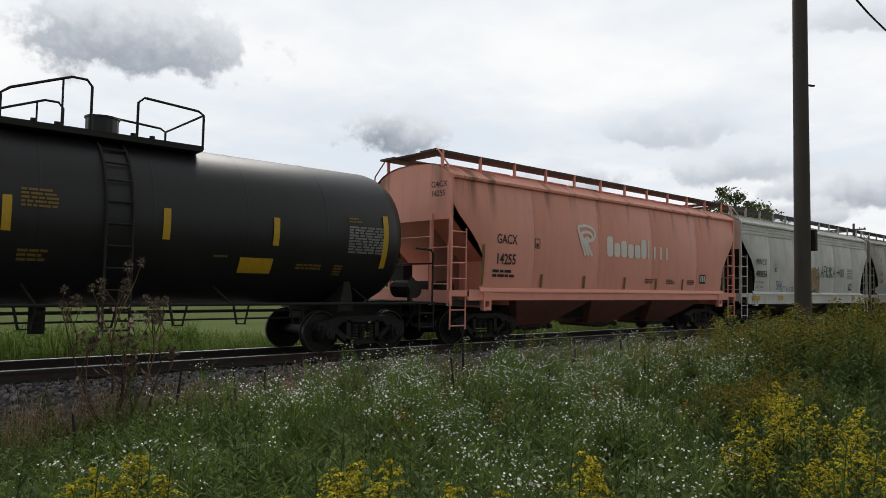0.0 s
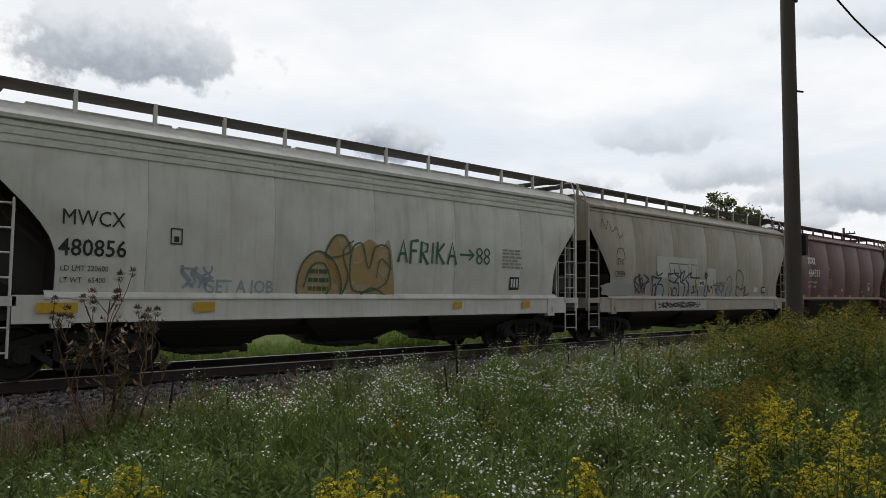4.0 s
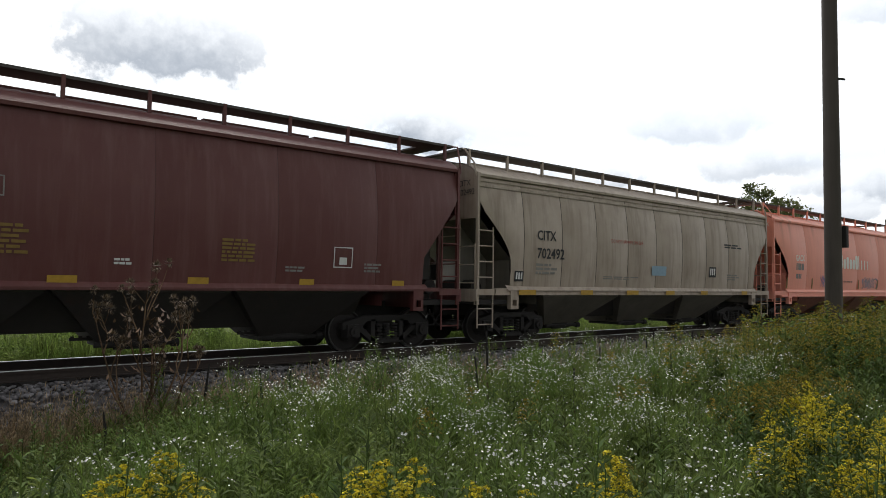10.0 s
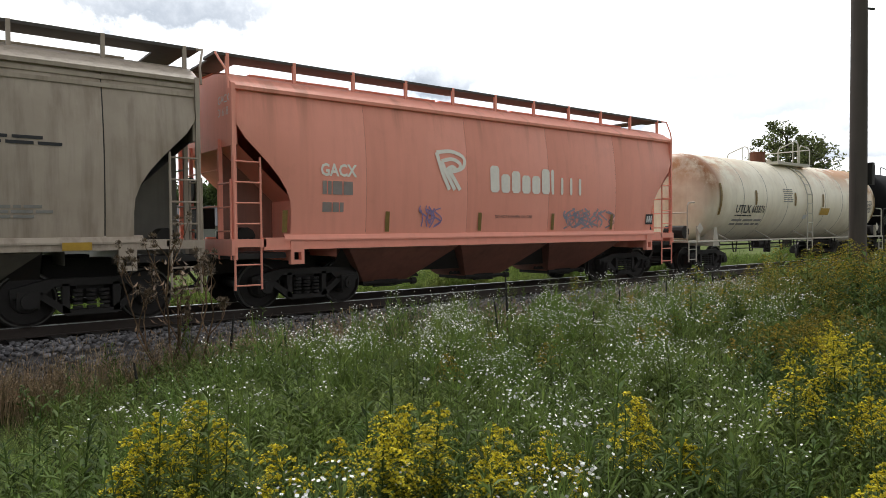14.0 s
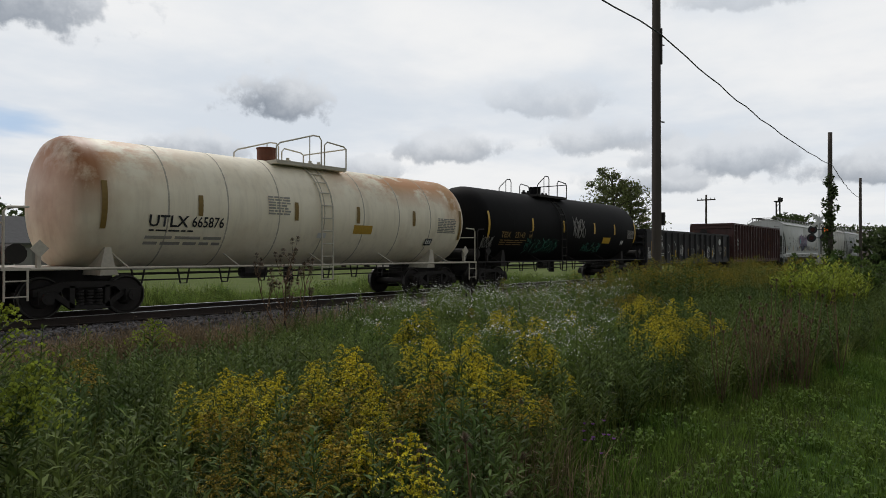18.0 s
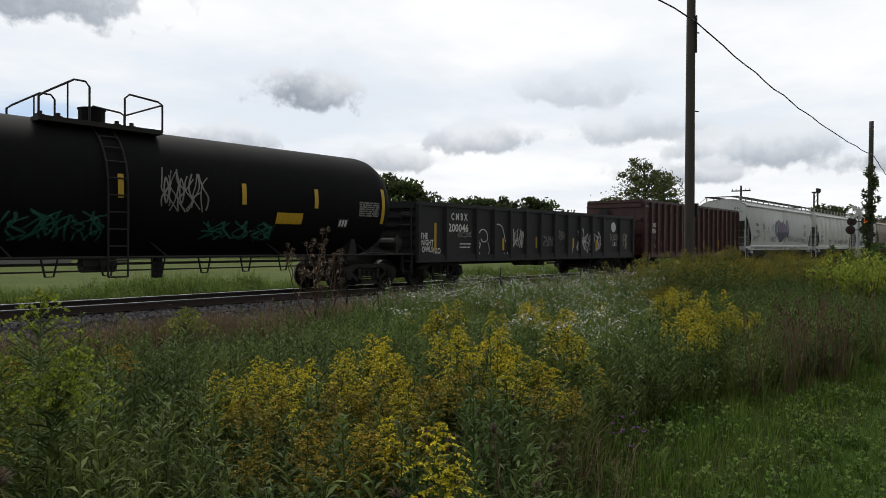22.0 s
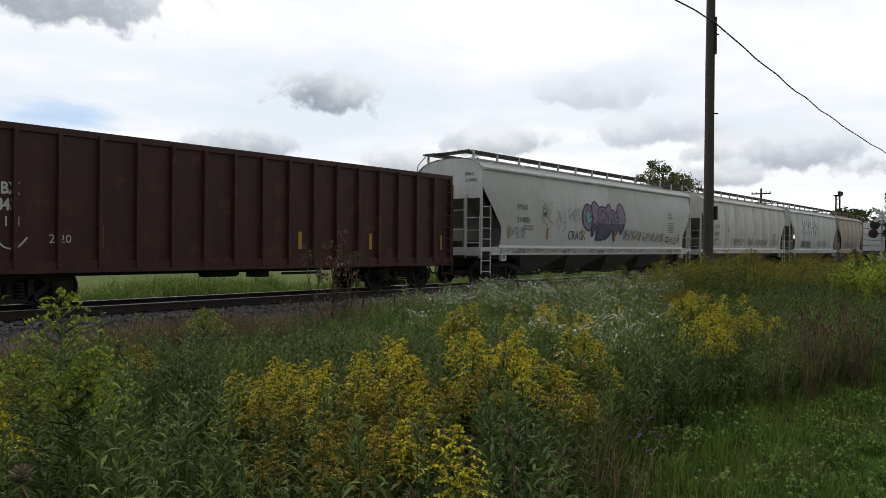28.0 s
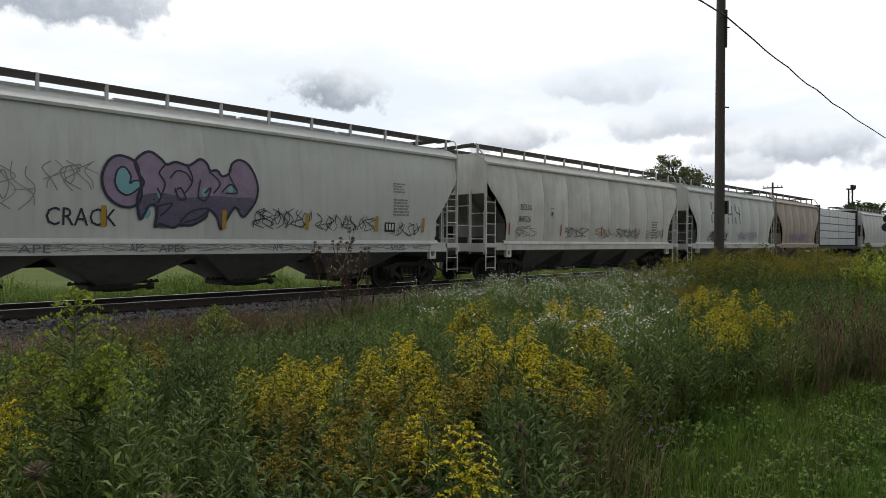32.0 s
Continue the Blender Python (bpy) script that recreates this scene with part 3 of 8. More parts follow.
def truck_parts():
    """Meshes that every truck shares: side frame, bolster, wheelset."""
    f = B()
    # cast frame with two open windows
    prism(f, [(-1.10, 0.60), (-1.10, 0.46), (-0.62, 0.52), (-0.52, 0.62), (0.52, 0.62), (0.62, 0.52), (1.10, 0.46), (1.10, 0.60), (0.58, 0.74), (-0.58, 0.74)], -0.08, 0.08)
    prism(f, [(-0.80, 0.50), (-0.36, 0.16), (0.36, 0.16), (0.80, 0.50), (0.68, 0.54), (0.30, 0.25), (-0.30, 0.25), (-0.68, 0.54)], -0.08, 0.08)
    for s in (-1, 1):
        slab(f, s * 0.36 - 0.05, s * 0.36 + 0.05, -0.08, 0.08, 0.20, 0.66)
        slab(f, s * 0.87 - 0.15, s * 0.87 + 0.15, -0.14, 0.12, 0.30, 0.56)
        rod(f, (s * 0.87, -0.21, 0.42), (s * 0.87, -0.10, 0.42), 0.11, 12)
        rod(f, (s * 0.87, -0.23, 0.42), (s * 0.87, -0.21, 0.42), 0.05, 8)
    for i in range(-1, 2):
        for k in range(5):
            rod(f, (i * 0.19, -0.04, 0.26 + 0.065 * k), (i * 0.19, -0.04, 0.30 + 0.065 * k), 0.075, 10)
    w = B()
    tread = []
    for s in (-1, 1):
        prof = [(0.0, 0.10), (0.0, 0.20), (0.06, 0.22), (0.065, 0.37), (0.02, 0.40), (0.02, 0.425), (0.11, 0.425), (0.115, 0.452), (0.145, 0.452), (0.145, 0.36), (0.10, 0.20), (0.0, 0.10)]
        n = 24
        for j in range(len(prof) - 1):
            nf = len(w.faces)
            grid_of(w, [[(r * math.cos(2 * math.pi * i / n), s * (0.84 - a), r * math.sin(2 * math.pi * i / n)) for a, r in prof[j:j + 2]] for i in range(n + 1)])
            if j in (4, 5):
                tread += list(range(nf, nf + n))
    rod(w, (0, -0.98, 0), (0, 0.98, 0), 0.10, 24)
    w.faces.ensure_lookup_table()
    for i in tread:
        w.faces[i].material_index = 1
    bmesh.ops.remove_doubles(w, verts=w.verts, dist=0.0008)
    bmesh.ops.recalc_face_normals(w, faces=w.faces)
    b = B()
    slab(b, -0.20, 0.20, -0.95, 0.95, 0.42, 0.68)
    return f, w, b


def add_truck(car, x):
    m = pose(x, 0, 0)
    if not TRUCK:
        f, w, b = truck_parts()
        t = part("truck", b, M_UNDER, car, "grimy cast steel truck", at=m)
        TRUCK["b"] = t.data
        TRUCK["f"] = part("side_frame", f, M_UNDER, t, at=pose(0, -0.98, 0)).data
        twin_mesh("side_frame", TRUCK["f"], t, pose(0, 0.98, 0, 0, 0, 180))
        TRUCK["w"] = part("wheelset", w, M_WHEEL, t, "steel wheelset with worn bright treads", at=pose(-0.87, 0, 0.42)).data
        TRUCK["w"].materials.append(M_TREAD)
        WHEELS.append((t.children[-1], -0.87))
        o = twin_mesh("wheelset", TRUCK["w"], t, pose(0.87, 0, 0.42))
        WHEELS.append((o, 0.87))
        return
    t = twin_mesh("truck", TRUCK["b"], car, m)
    twin_mesh("side_frame", TRUCK["f"], t, pose(0, -0.98, 0))
    twin_mesh("side_frame", TRUCK["f"], t, pose(0, 0.98, 0, 0, 0, 180))
    for s in (-0.87, 0.87):
        WHEELS.append((twin_mesh("wheelset", TRUCK["w"], t, pose(s, 0, 0.42)), s))


def twin_mesh(name, me, parent, m):
    o = new(name, me)
    o.parent, o.matrix_basis = parent, m
    return o


def car_root(name, u, label, category="rail car"):
    ob = new(name)
    ob.empty_display_size = 0.2
    ob.matrix_basis = pose(u, CAR_Y, 0)
    tagged(ob, label, category, "cars of the freight train")
    RUNNING.append((ob, u))
    return ob


def coupler(car, L):
    for x, s in ((0.0, -1), (L, 1)):
        bm = B()
        slab(bm, min(x - 0.1 * s, x + 0.36 * s), max(x - 0.1 * s, x + 0.36 * s), -0.10, 0.10, 0.72, 0.95)
        slab(bm, min(x + 0.36 * s, x + 0.58 * s), max(x + 0.36 * s, x + 0.58 * s), -0.16, 0.14, 0.66, 1.0)
        bent(bm, [(x + 0.05 * s, -0.35, 0.8), (x + 0.3 * s, -0.35, 0.45), (x + 0.62 * s, -0.3, 0.42)], 0.03)
        part("coupler", bm, M_UNDER, car, "knuckle coupler with air hose")


# -- lettering and marks: flat pieces laid on a side of half width hw(z) --
def on_side(bm, hw, lift=0.006):
    for v in bm.verts:
        v.co.y = -hw(v.co.z) - lift - 0.010 + v.co.y
    return bm


def finer(bm):
    """Cut a flat fill small enough to follow the curve of the side."""
    bmesh.ops.triangulate(bm, faces=bm.faces)
    bmesh.ops.subdivide_edges(bm, edges=bm.edges, cuts=3, use_grid_fill=True)
    return bm


DG = bpy.context.evaluated_depsgraph_get


def letters(body, size, x, z, hw, material, car, name="lettering", bold=0.0, squeeze=1.0):
    cu = bpy.data.curves.new("lettering", "FONT")
    cu.body, cu.size, cu.offset, cu.resolution_u = body, size, bold, 2
    tmp = new("tmp", cu)
    me = bpy.data.meshes.new_from_object(tmp.evaluated_get(DG()))
    bpy.data.objects.remove(tmp)
    bm = B()
    bm.from_mesh(me)
    bpy.data.meshes.remove(me)
    for v in bm.verts:
        px, pz = v.co.x * squeeze, v.co.y
        v.co = (x + px, 0, z + pz)
    return part(name, on_side(bm, hw), material, car)


def bars(x, z, w, h, n, hw, material, car, name="stencil", ragged=0.35, thick=0.6, rng=None):
    """Small unreadable lines of stencil as bars."""
    rng = rng or random
    bm = B()
    step = h / n
    for i in range(n):
        a = 0.0
        zz = z - i * step
        while a < w * (1 - ragged * rng.random()):
            b = min(w, a + rng.uniform(0.10, 0.35) * w)
            vs = [bm.verts.new(p) for p in ((x + a, 0, zz - step * thick), (x + b, 0, zz - step * thick), (x + b, 0, zz), (x + a, 0, zz))]
            bm.faces.new(vs)
            a = b + 0.04 * w
    return part(name, on_side(bm, hw), material, car)


def plate(x0, x1, z0, z1, hw, material, car, name="reflector", label="", n=4, lift=0.008):
    bm = B()
    grid_of(bm, [[(x, 0, z0 + (z1 - z0) * j / n) for x in (x0, x1)] for j in range(n + 1)])
    return part(name, on_side(bm, hw, lift), material, car, label)


def ribbon(bm, pts, w, closed=False):
    """A flat painted stroke along points of (x, z)."""
    n = len(pts)
    rows = []
    for i in range(n):
        a, b = Vector(pts[i - 1 if i or closed else 0]), Vector(pts[(i + 1) % n if closed or i < n - 1 else i])
        d = b - a
        d = d.normalized() if d.length > 1e-6 else Vector((1, 0))
        q = Vector((-d.y, d.x)) * w / 2
        p = Vector(pts[i])
        rows.append([(p.x + q.x, 0, p.y + q.y), (p.x - q.x, 0, p.y - q.y)])
    if closed:
        rows.append(rows[0])
    grid_of(bm, rows)


def smooth_path(ctrl, k=6, closed=False):
    n = len(ctrl)
    out = []
    for i in range(n if closed else n - 1):
        p = [Vector(ctrl[j % n] if closed else ctrl[max(0, min(n - 1, j))]) for j in (i - 1, i, i + 1, i + 2)]
        for s in range(k):
            t = s / k
            out.append(tuple(0.5 * (2 * p[1] + (p[2] - p[0]) * t + (2 * p[0] - 5 * p[1] + 4 * p[2] - p[3]) * t * t + (3 * p[1] - p[0] - 3 * p[2] + p[3]) * t ** 3)))
    if not closed:
        out.append(tuple(ctrl[-1]))
    return out


def tag_scrawl(x, z, w, h, n, hw, material, car, seed, stroke=0.022, name="graffiti", label=""):
    """A hand-sprayed tag: n loopy letters, none of them to be read."""
    rng = random.Random(seed)
    bm = B()
    cw = w / n
    for i in range(n):
        x0 = x + i * cw
        for _ in range(2):
            k = rng.choice((4, 5))
            way = rng.choice((-1, 1))
            ctrl = [(x0 + cw * (0.45 + 0.62 * math.sin(1.9 * j + rng.uniform(0, 6.28))), z + h * (0.5 + way * (j / (k - 1) - 0.5) * rng.uniform(0.7, 1.05))) for j in range(k)]
            ribbon(bm, smooth_path(ctrl, 5), stroke * rng.uniform(0.75, 1.2))
        if rng.random() < 0.5:
            ribbon(bm, [(x0 - 0.1 * cw, z + h * rng.uniform(0.3, 0.9)), (x0 + cw * 1.1, z + h * rng.uniform(0.3, 0.95))], stroke * 0.8)
        if rng.random() < 0.4:
            ribbon(bm, smooth_path([(x0 + cw * (0.4 + 0.3 * math.cos(a)), z + h * (0.5 + 0.3 * math.sin(a))) for a in (0, 1.6, 3.1, 4.7)], 4, True), stroke, True)
    return tagged(part(name, on_side(bm, hw, 0.011), material, car, label), kind="stuff")


def blob(bm, ctrl, lift=0.0, k=6):
    pts = smooth_path(ctrl, k, True)
    f = bm.faces.new([bm.verts.new((x, -lift, z)) for x, z in pts])
    return pts, f


def ladder(car, x0, x1, y, z0, z1, material, step=0.36, name="ladder", along="x", r=0.016):
    bm = B()
    for x in (x0, x1):
        p = (x, y) if along == "x" else (y, x)
        rod(bm, (*p, z0), (*p, z1), r * 1.3, 6)
    z = z0 + 0.08
    while z < z1:
        a, b = ((x0, y, z), (x1, y, z)) if along == "x" else ((y, x0, z), (y, x1, z))
        rod(bm, a, b, r, 5)
        z += step
    return part(name, bm, material, car)


# -- covered hopper --
SILL, EAVE, CROWN = 1.32, 3.95, 4.36


def hopper_side(bulge=0.085):
    def hw(z):
        k = max(0.0, min(1.0, (z - SILL) / (EAVE - SILL)))
        return 1.49 + bulge * math.sin(math.pi * min(1.0, k * 1.02)) - 0.08 * k ** 3
    return hw


def cut_at(z, L, rounded):
    """How far the side sheet stands back from the car's end at a height."""
    if z > 3.25:
        return 0.10
    k = (3.25 - z) / (3.25 - SILL)
    if rounded:
        return 0.10 + 0.98 * math.sin(min(1.0, k * 1.35) * math.pi / 2) ** 1.2
    return 0.10 + min(1.0, k * 1.5) * 0.95


def covered_hopper(name, u, L, paint_m, label, bays=3, panels=9, rounded=True, band=0, trim=None, bay_m=None, seam=0.0014, sill=1.10, slope_m=None, board=4.60, valley=0.55):
    car = car_root(name, u, label, "hopper car")
    hw = hopper_side()
    trim = trim or paint_m
    zs = [SILL + (EAVE - SILL) * j / 12 for j in range(13)]
    # side sheets: panels on the near side, one sheet on the far side
    edges = [0.1 + (L - 0.2) * i / panels for i in range(panels + 1)]
    for i in range(panels):
        bm = B()
        rows = []
        for z in zs:
            lo, hi = cut_at(z, L, rounded), L - cut_at(z, L, rounded)
            a, b = max(edges[i] + seam, lo), min(edges[i + 1] - seam, hi)
            if i == 0:
                a = lo
            if i == panels - 1:
                b = hi
            b = max(a + 0.002, b)
            m = (a + b) / 2
            rows.append([(a, -hw(z) + 0.008, z), (a + 0.02, -hw(z), z), (m, -hw(z) - 0.003, z), (b - 0.02, -hw(z), z), (b, -hw(z) + 0.008, z)])
        grid_of(bm, rows)
        part("side_panel", bm, paint_m, car, smooth=True)
    bm = B()
    grid_of(bm, [[(L - cut_at(z, L, rounded), hw(z), z), (cut_at(z, L, rounded), hw(z), z)] for z in zs])
    part("far_side", bm, paint_m, car)
    # dark sheet added behind the panels, so that their joints show as dark lines
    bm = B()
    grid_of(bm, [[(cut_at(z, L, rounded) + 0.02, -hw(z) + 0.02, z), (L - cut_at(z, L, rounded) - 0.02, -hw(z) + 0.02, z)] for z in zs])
    part("inner_sheet", bm, M_SOOTSHADE, car)
    # roof
    bm = B()
    half = [(1.43, EAVE - 0.05), (1.49, EAVE - 0.04), (1.50, EAVE + 0.02), (1.44, EAVE + 0.07), (1.20, 4.17), (0.90, 4.28), (0.5, CROWN - 0.02)]
    prof = [(-y, z) for y, z in half] + [(0, CROWN)] + half[::-1]
    grid_of(bm, [[(x, y, z) for y, z in prof] for x in (0.04, L / 2, L - 0.04)])
    part("roof", bm, paint_m, car, smooth=False)
    for k in range(band):
        bm = B()
        z = EAVE - 0.10 - 0.13 * k
        slab(bm, 0.1, L - 0.1, -hw(z) - 0.035, -hw(z), z - 0.045, z + 0.02)
        part("eave_rib", bm, paint_m, car)
    for e in (0, 1):
        s = 1 if e == 0 else -1
        X = (lambda v: v) if e == 0 else (lambda v: L - v)
        # end sheet above, slope sheet below
        bm = B()
        pts = [(-1.46, 2.95), (1.46, 2.95), (1.44, EAVE), (1.20, 4.15), (0.9, 4.26), (0.5, 4.32), (0, CROWN - 0.01), (-0.5, 4.32), (-0.9, 4.26), (-1.20, 4.15), (-1.44, EAVE)]
        a = [bm.verts.new((X(0.07), y, z)) for y, z in pts]
        b = [bm.verts.new((X(0.13), y, z)) for y, z in pts]
        bm.faces.new(a)
        bm.faces.new(b[::-1])
        for i in range(len(pts)):
            bm.faces.new((a[i], a[i - 1], b[i - 1], b[i]))
        part("end_sheet", bm, paint_m, car)
        bm = B()
        grid_of(bm, [[(X(0.12), -1.45, 2.97), (X(0.12), 1.45, 2.97)], [(X(2.05), -1.45, 1.18), (X(2.05), 1.45, 1.18)]])
        grid_of(bm, [[(X(2.05), -1.45, 1.18), (X(2.05), 1.45, 1.18)], [(X(2.05), -1.45, 0.95), (X(2.05), 1.45, 0.95)]])
        # bay_m and the default hold shade as well as grime in their colour
        part("slope_sheet", bm, slope_m or bay_m or M_SOOTSHADE, car)
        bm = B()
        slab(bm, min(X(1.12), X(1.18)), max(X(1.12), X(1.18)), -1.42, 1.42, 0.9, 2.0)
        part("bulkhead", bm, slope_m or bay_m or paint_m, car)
        bm = B()
        prism(bm, [(X(0.16), 1.07), (X(1.14), 1.07), (X(1.14), 2.0), (X(0.16), 2.9)] if e == 0 else [(X(0.16), 2.9), (X(1.14), 2.0), (X(1.14), 1.07), (X(0.16), 1.07)], -0.62, -0.58)
        part("centre_web", bm, bay_m or paint_m, car)
        for y in (-1.47, -0.80, 0.80, 1.47):
            bm = B()
            slab(bm, min(X(0.02), X(0.09)), max(X(0.02), X(0.09)), y - 0.035, y + 0.035, 0.95, 4.0 if abs(y) > 1 else 3.1)
            part("end_post", bm, trim, car)
        ladder(car, X(0.04), X(0.52), -1.50, 0.42, 2.75, trim)
        ladder(car, -1.45, -0.85, X(0.0), 0.95, 2.35, trim, step=0.42, along="y")
        bm = B()
        for z in (1.9, 2.55):
            rod(bm, (X(0.0), -0.8, z), (X(0.0), 0.8, z), 0.016, 5)
        part("grab_iron", bm, trim, car)
        bm = B()
        slab(bm, min(X(0), X(1.0)), max(X(0), X(1.0)), -1.47, 1.47, 0.96, 1.06)
        slab(bm, min(X(0.0), X(2.2)), max(X(0.0), X(2.2)), -0.32, 0.32, 0.66, 1.02)
        part("end_platform", bm, M_UNDER, car)
        bm = B()
        slab(bm, min(X(1.06), X(1.12)), max(X(1.06), X(1.12)), -1.56, -1.44, 0.84, 1.28)
        slab(bm, min(X(1.26), X(1.32)), max(X(1.26), X(1.32)), -1.56, -1.44, 0.84, 1.28)
        slab(bm, min(X(1.12), X(1.26)), max(X(1.12), X(1.26)), -1.56, -1.44, 1.06, 1.28)
        slab(bm, min(X(1.12), X(1.26)), max(X(1.12), X(1.26)), -1.56, -1.44, 0.84, 0.92)
        part("jacking_pad", bm, trim, car)
        bm = B()
        slab(bm, min(X(0.03), X(0.6)), max(X(0.03), X(0.6)), -1.53, -1.42, 1.17, 1.31)
        part("end_sill", bm, trim, car)
        bm = B()
        slab(bm, min(X(-0.02), X(0.03)), max(X(-0.02), X(0.03)), -1.53, 1.53, 1.03, 1.31)
        part("end_plate", bm, trim, car)
        bm = B()
        rod(bm, (X(-0.02), 0.55, 2.25), (X(-0.06), 0.55, 2.25), 0.26, 12)
        slab(bm, min(X(0.02), X(0.3)), max(X(0.02), X(0.3)), 0.2, 0.75, 1.5, 1.9)
        rod(bm, (X(0.45), -1.0, 1.35), (X(0.45), 0.1, 1.35), 0.17, 10)
        part("brake_gear", bm, M_UNDER, car)
        add_truck(car, X(1.62))
    # side sills
    for y0, y1 in ((-1.53, -1.43), (1.43, 1.53)):
        bm = B()
        slab(bm, 0.55, L - 0.55, y0, y1, sill, SILL + 0.01)
        slab(bm, 0.55, L - 0.55, y0 - 0.02, y1 + 0.02, sill - 0.02, sill + 0.02)
        part("side_sill", bm, trim, car)
        # the ledge on which the side sheet stands
        s = -1 if y0 < 0 else 1
        bm = B()
        grid_of(bm, [[(x, s * y, z) for y, z in ((1.47, 1.40), (1.515, 1.365), (1.56, 1.30), (1.56, 1.27), (1.50, 1.26))] for x in (0.95, L - 0.95)])
        part("sill_ledge", bm, trim, car)
    # hopper bays with outlets
    lo, hi = 2.3, L - 2.3
    bw = (hi - lo) / bays
    for i in range(bays):
        xm = lo + bw * (i + 0.5)
        bm = B()
        # a funnel that narrows both ways to its outlet
        rings = []
        steep = ((bw * 0.5, 1.42, sill + 0.04), (bw * 0.49, 1.42, sill - 0.03), (0.30, 0.50, 0.32))
        for d, y, z in steep if valley > 0.9 else ((bw * 0.5, 1.42, sill + 0.04), (bw * 0.48, 1.40, sill - 0.06), (bw * 0.44, 1.30, sill - 0.16), (0.25 + 0.1 * bw, 0.56, 0.34)):
            rings.append([(xm - d, -y, z), (xm + d, -y, z), (xm + d, y, z), (xm - d, y, z), (xm - d, -y, z)])
        vs = grid_of(bm, rings)
        bm.faces.new(vs[-1][:-1])
        # a bay_m is darker than the side: grime plus shade put into its colour
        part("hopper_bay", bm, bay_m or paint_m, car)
        bm = B()
        slab(bm, xm - 0.46, xm + 0.46, -0.56, 0.56, 0.26, 0.365)
        slab(bm, xm - 0.30, xm + 0.30, -0.62, -0.56, 0.24, 0.42)
        rod(bm, (xm - 0.62, -0.66, 0.33), (xm + 0.62, -0.66, 0.33), 0.045, 6)
        rod(bm, (xm + 0.62, -0.66, 0.33), (xm + 0.74, -0.66, 0.33), 0.075, 8)
        part("outlet_gate", bm, M_UNDER, car)
        bm = B()
        slab(bm, xm - 0.95, xm + 0.95, -0.50, -0.46, 0.40, 0.45)
        for k in range(16):
            slab(bm, xm - 0.93 + 0.12 * k, xm - 0.88 + 0.12 * k, -0.50, -0.46, 0.45, 0.475)
        part("gate_rack", bm, M_UNDER, car)
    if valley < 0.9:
        # the sloping floor between the funnels, with the recess's shade in its dark colour
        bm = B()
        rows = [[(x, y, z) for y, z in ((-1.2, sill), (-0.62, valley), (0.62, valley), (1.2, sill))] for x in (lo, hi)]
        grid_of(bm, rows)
        part("valley_sheet", bm, M_SOOTSHADE, car)
    bm = B()
    slab(bm, 1.5, L - 1.5, -0.25, 0.25, 0.78, 1.08)
    part("centre_sill", bm, M_UNDER, car)
    # running boards along the roof, on posts, and hatch covers
    for y in (-1.08, 0.52):
        bm = B()
        slab(bm, -0.12, L + 0.12, y, y + 0.56, board - 0.05, board)
        part("running_board", bm, M_GRATE, car, "dark steel grating walkway")
    n = max(6, int(L / 1.25))
    post = None
    for i in range(n + 1):
        x = 0.12 + (L - 0.24) * i / n
        for y in (-1.06, 1.04):
            if post is None:
                bm = B()
                slab(bm, -0.03, 0.03, -0.03, 0.03, 4.18, board + 0.004)
                post = part("board_post", bm, paint_m, car, at=pose(x, y, 0))
            else:
                twin(post, pose(x, y, 0))
    for i in range(5):
        x0 = 0.8 + (L - 1.6) * i / 5
        bm = B()
        slab(bm, x0, x0 + (L - 1.6) / 5 - 0.12, -0.40, 0.40, 4.33, 4.44)
        part("hatch_cover", bm, paint_m, car)
    for x in (-0.02, L + 0.02):
        bm = B()
        bent(bm, [(x, -0.95, board), (x - 0.12 if x < 1 else x + 0.12, -1.2, board - 0.05), (x, -1.42, 4.2), (x, -1.47, 3.9)], 0.02)
        part("end_handrail", bm, trim, car)
        bm = B()
        bent(bm, [(x, 0.95, board), (x, 1.42, 4.2), (x, 1.47, 3.9)], 0.02)
        part("end_handrail", bm, trim, car)
        bm = B()
        slab(bm, min(x, x + (0.5 if x < 1 else -0.5)), max(x, x + (0.5 if x < 1 else -0.5)), -0.95, 0.95, board - 0.03, board + 0.004)
        part("end_walkway", bm, M_GRATE, car)
    coupler(car, L)
    return car, hw


# -- tank car --
TR, TZ = 1.47, 2.43


def tank_side(z):
    return math.sqrt(max(0.01, TR * TR - (z - TZ) ** 2))


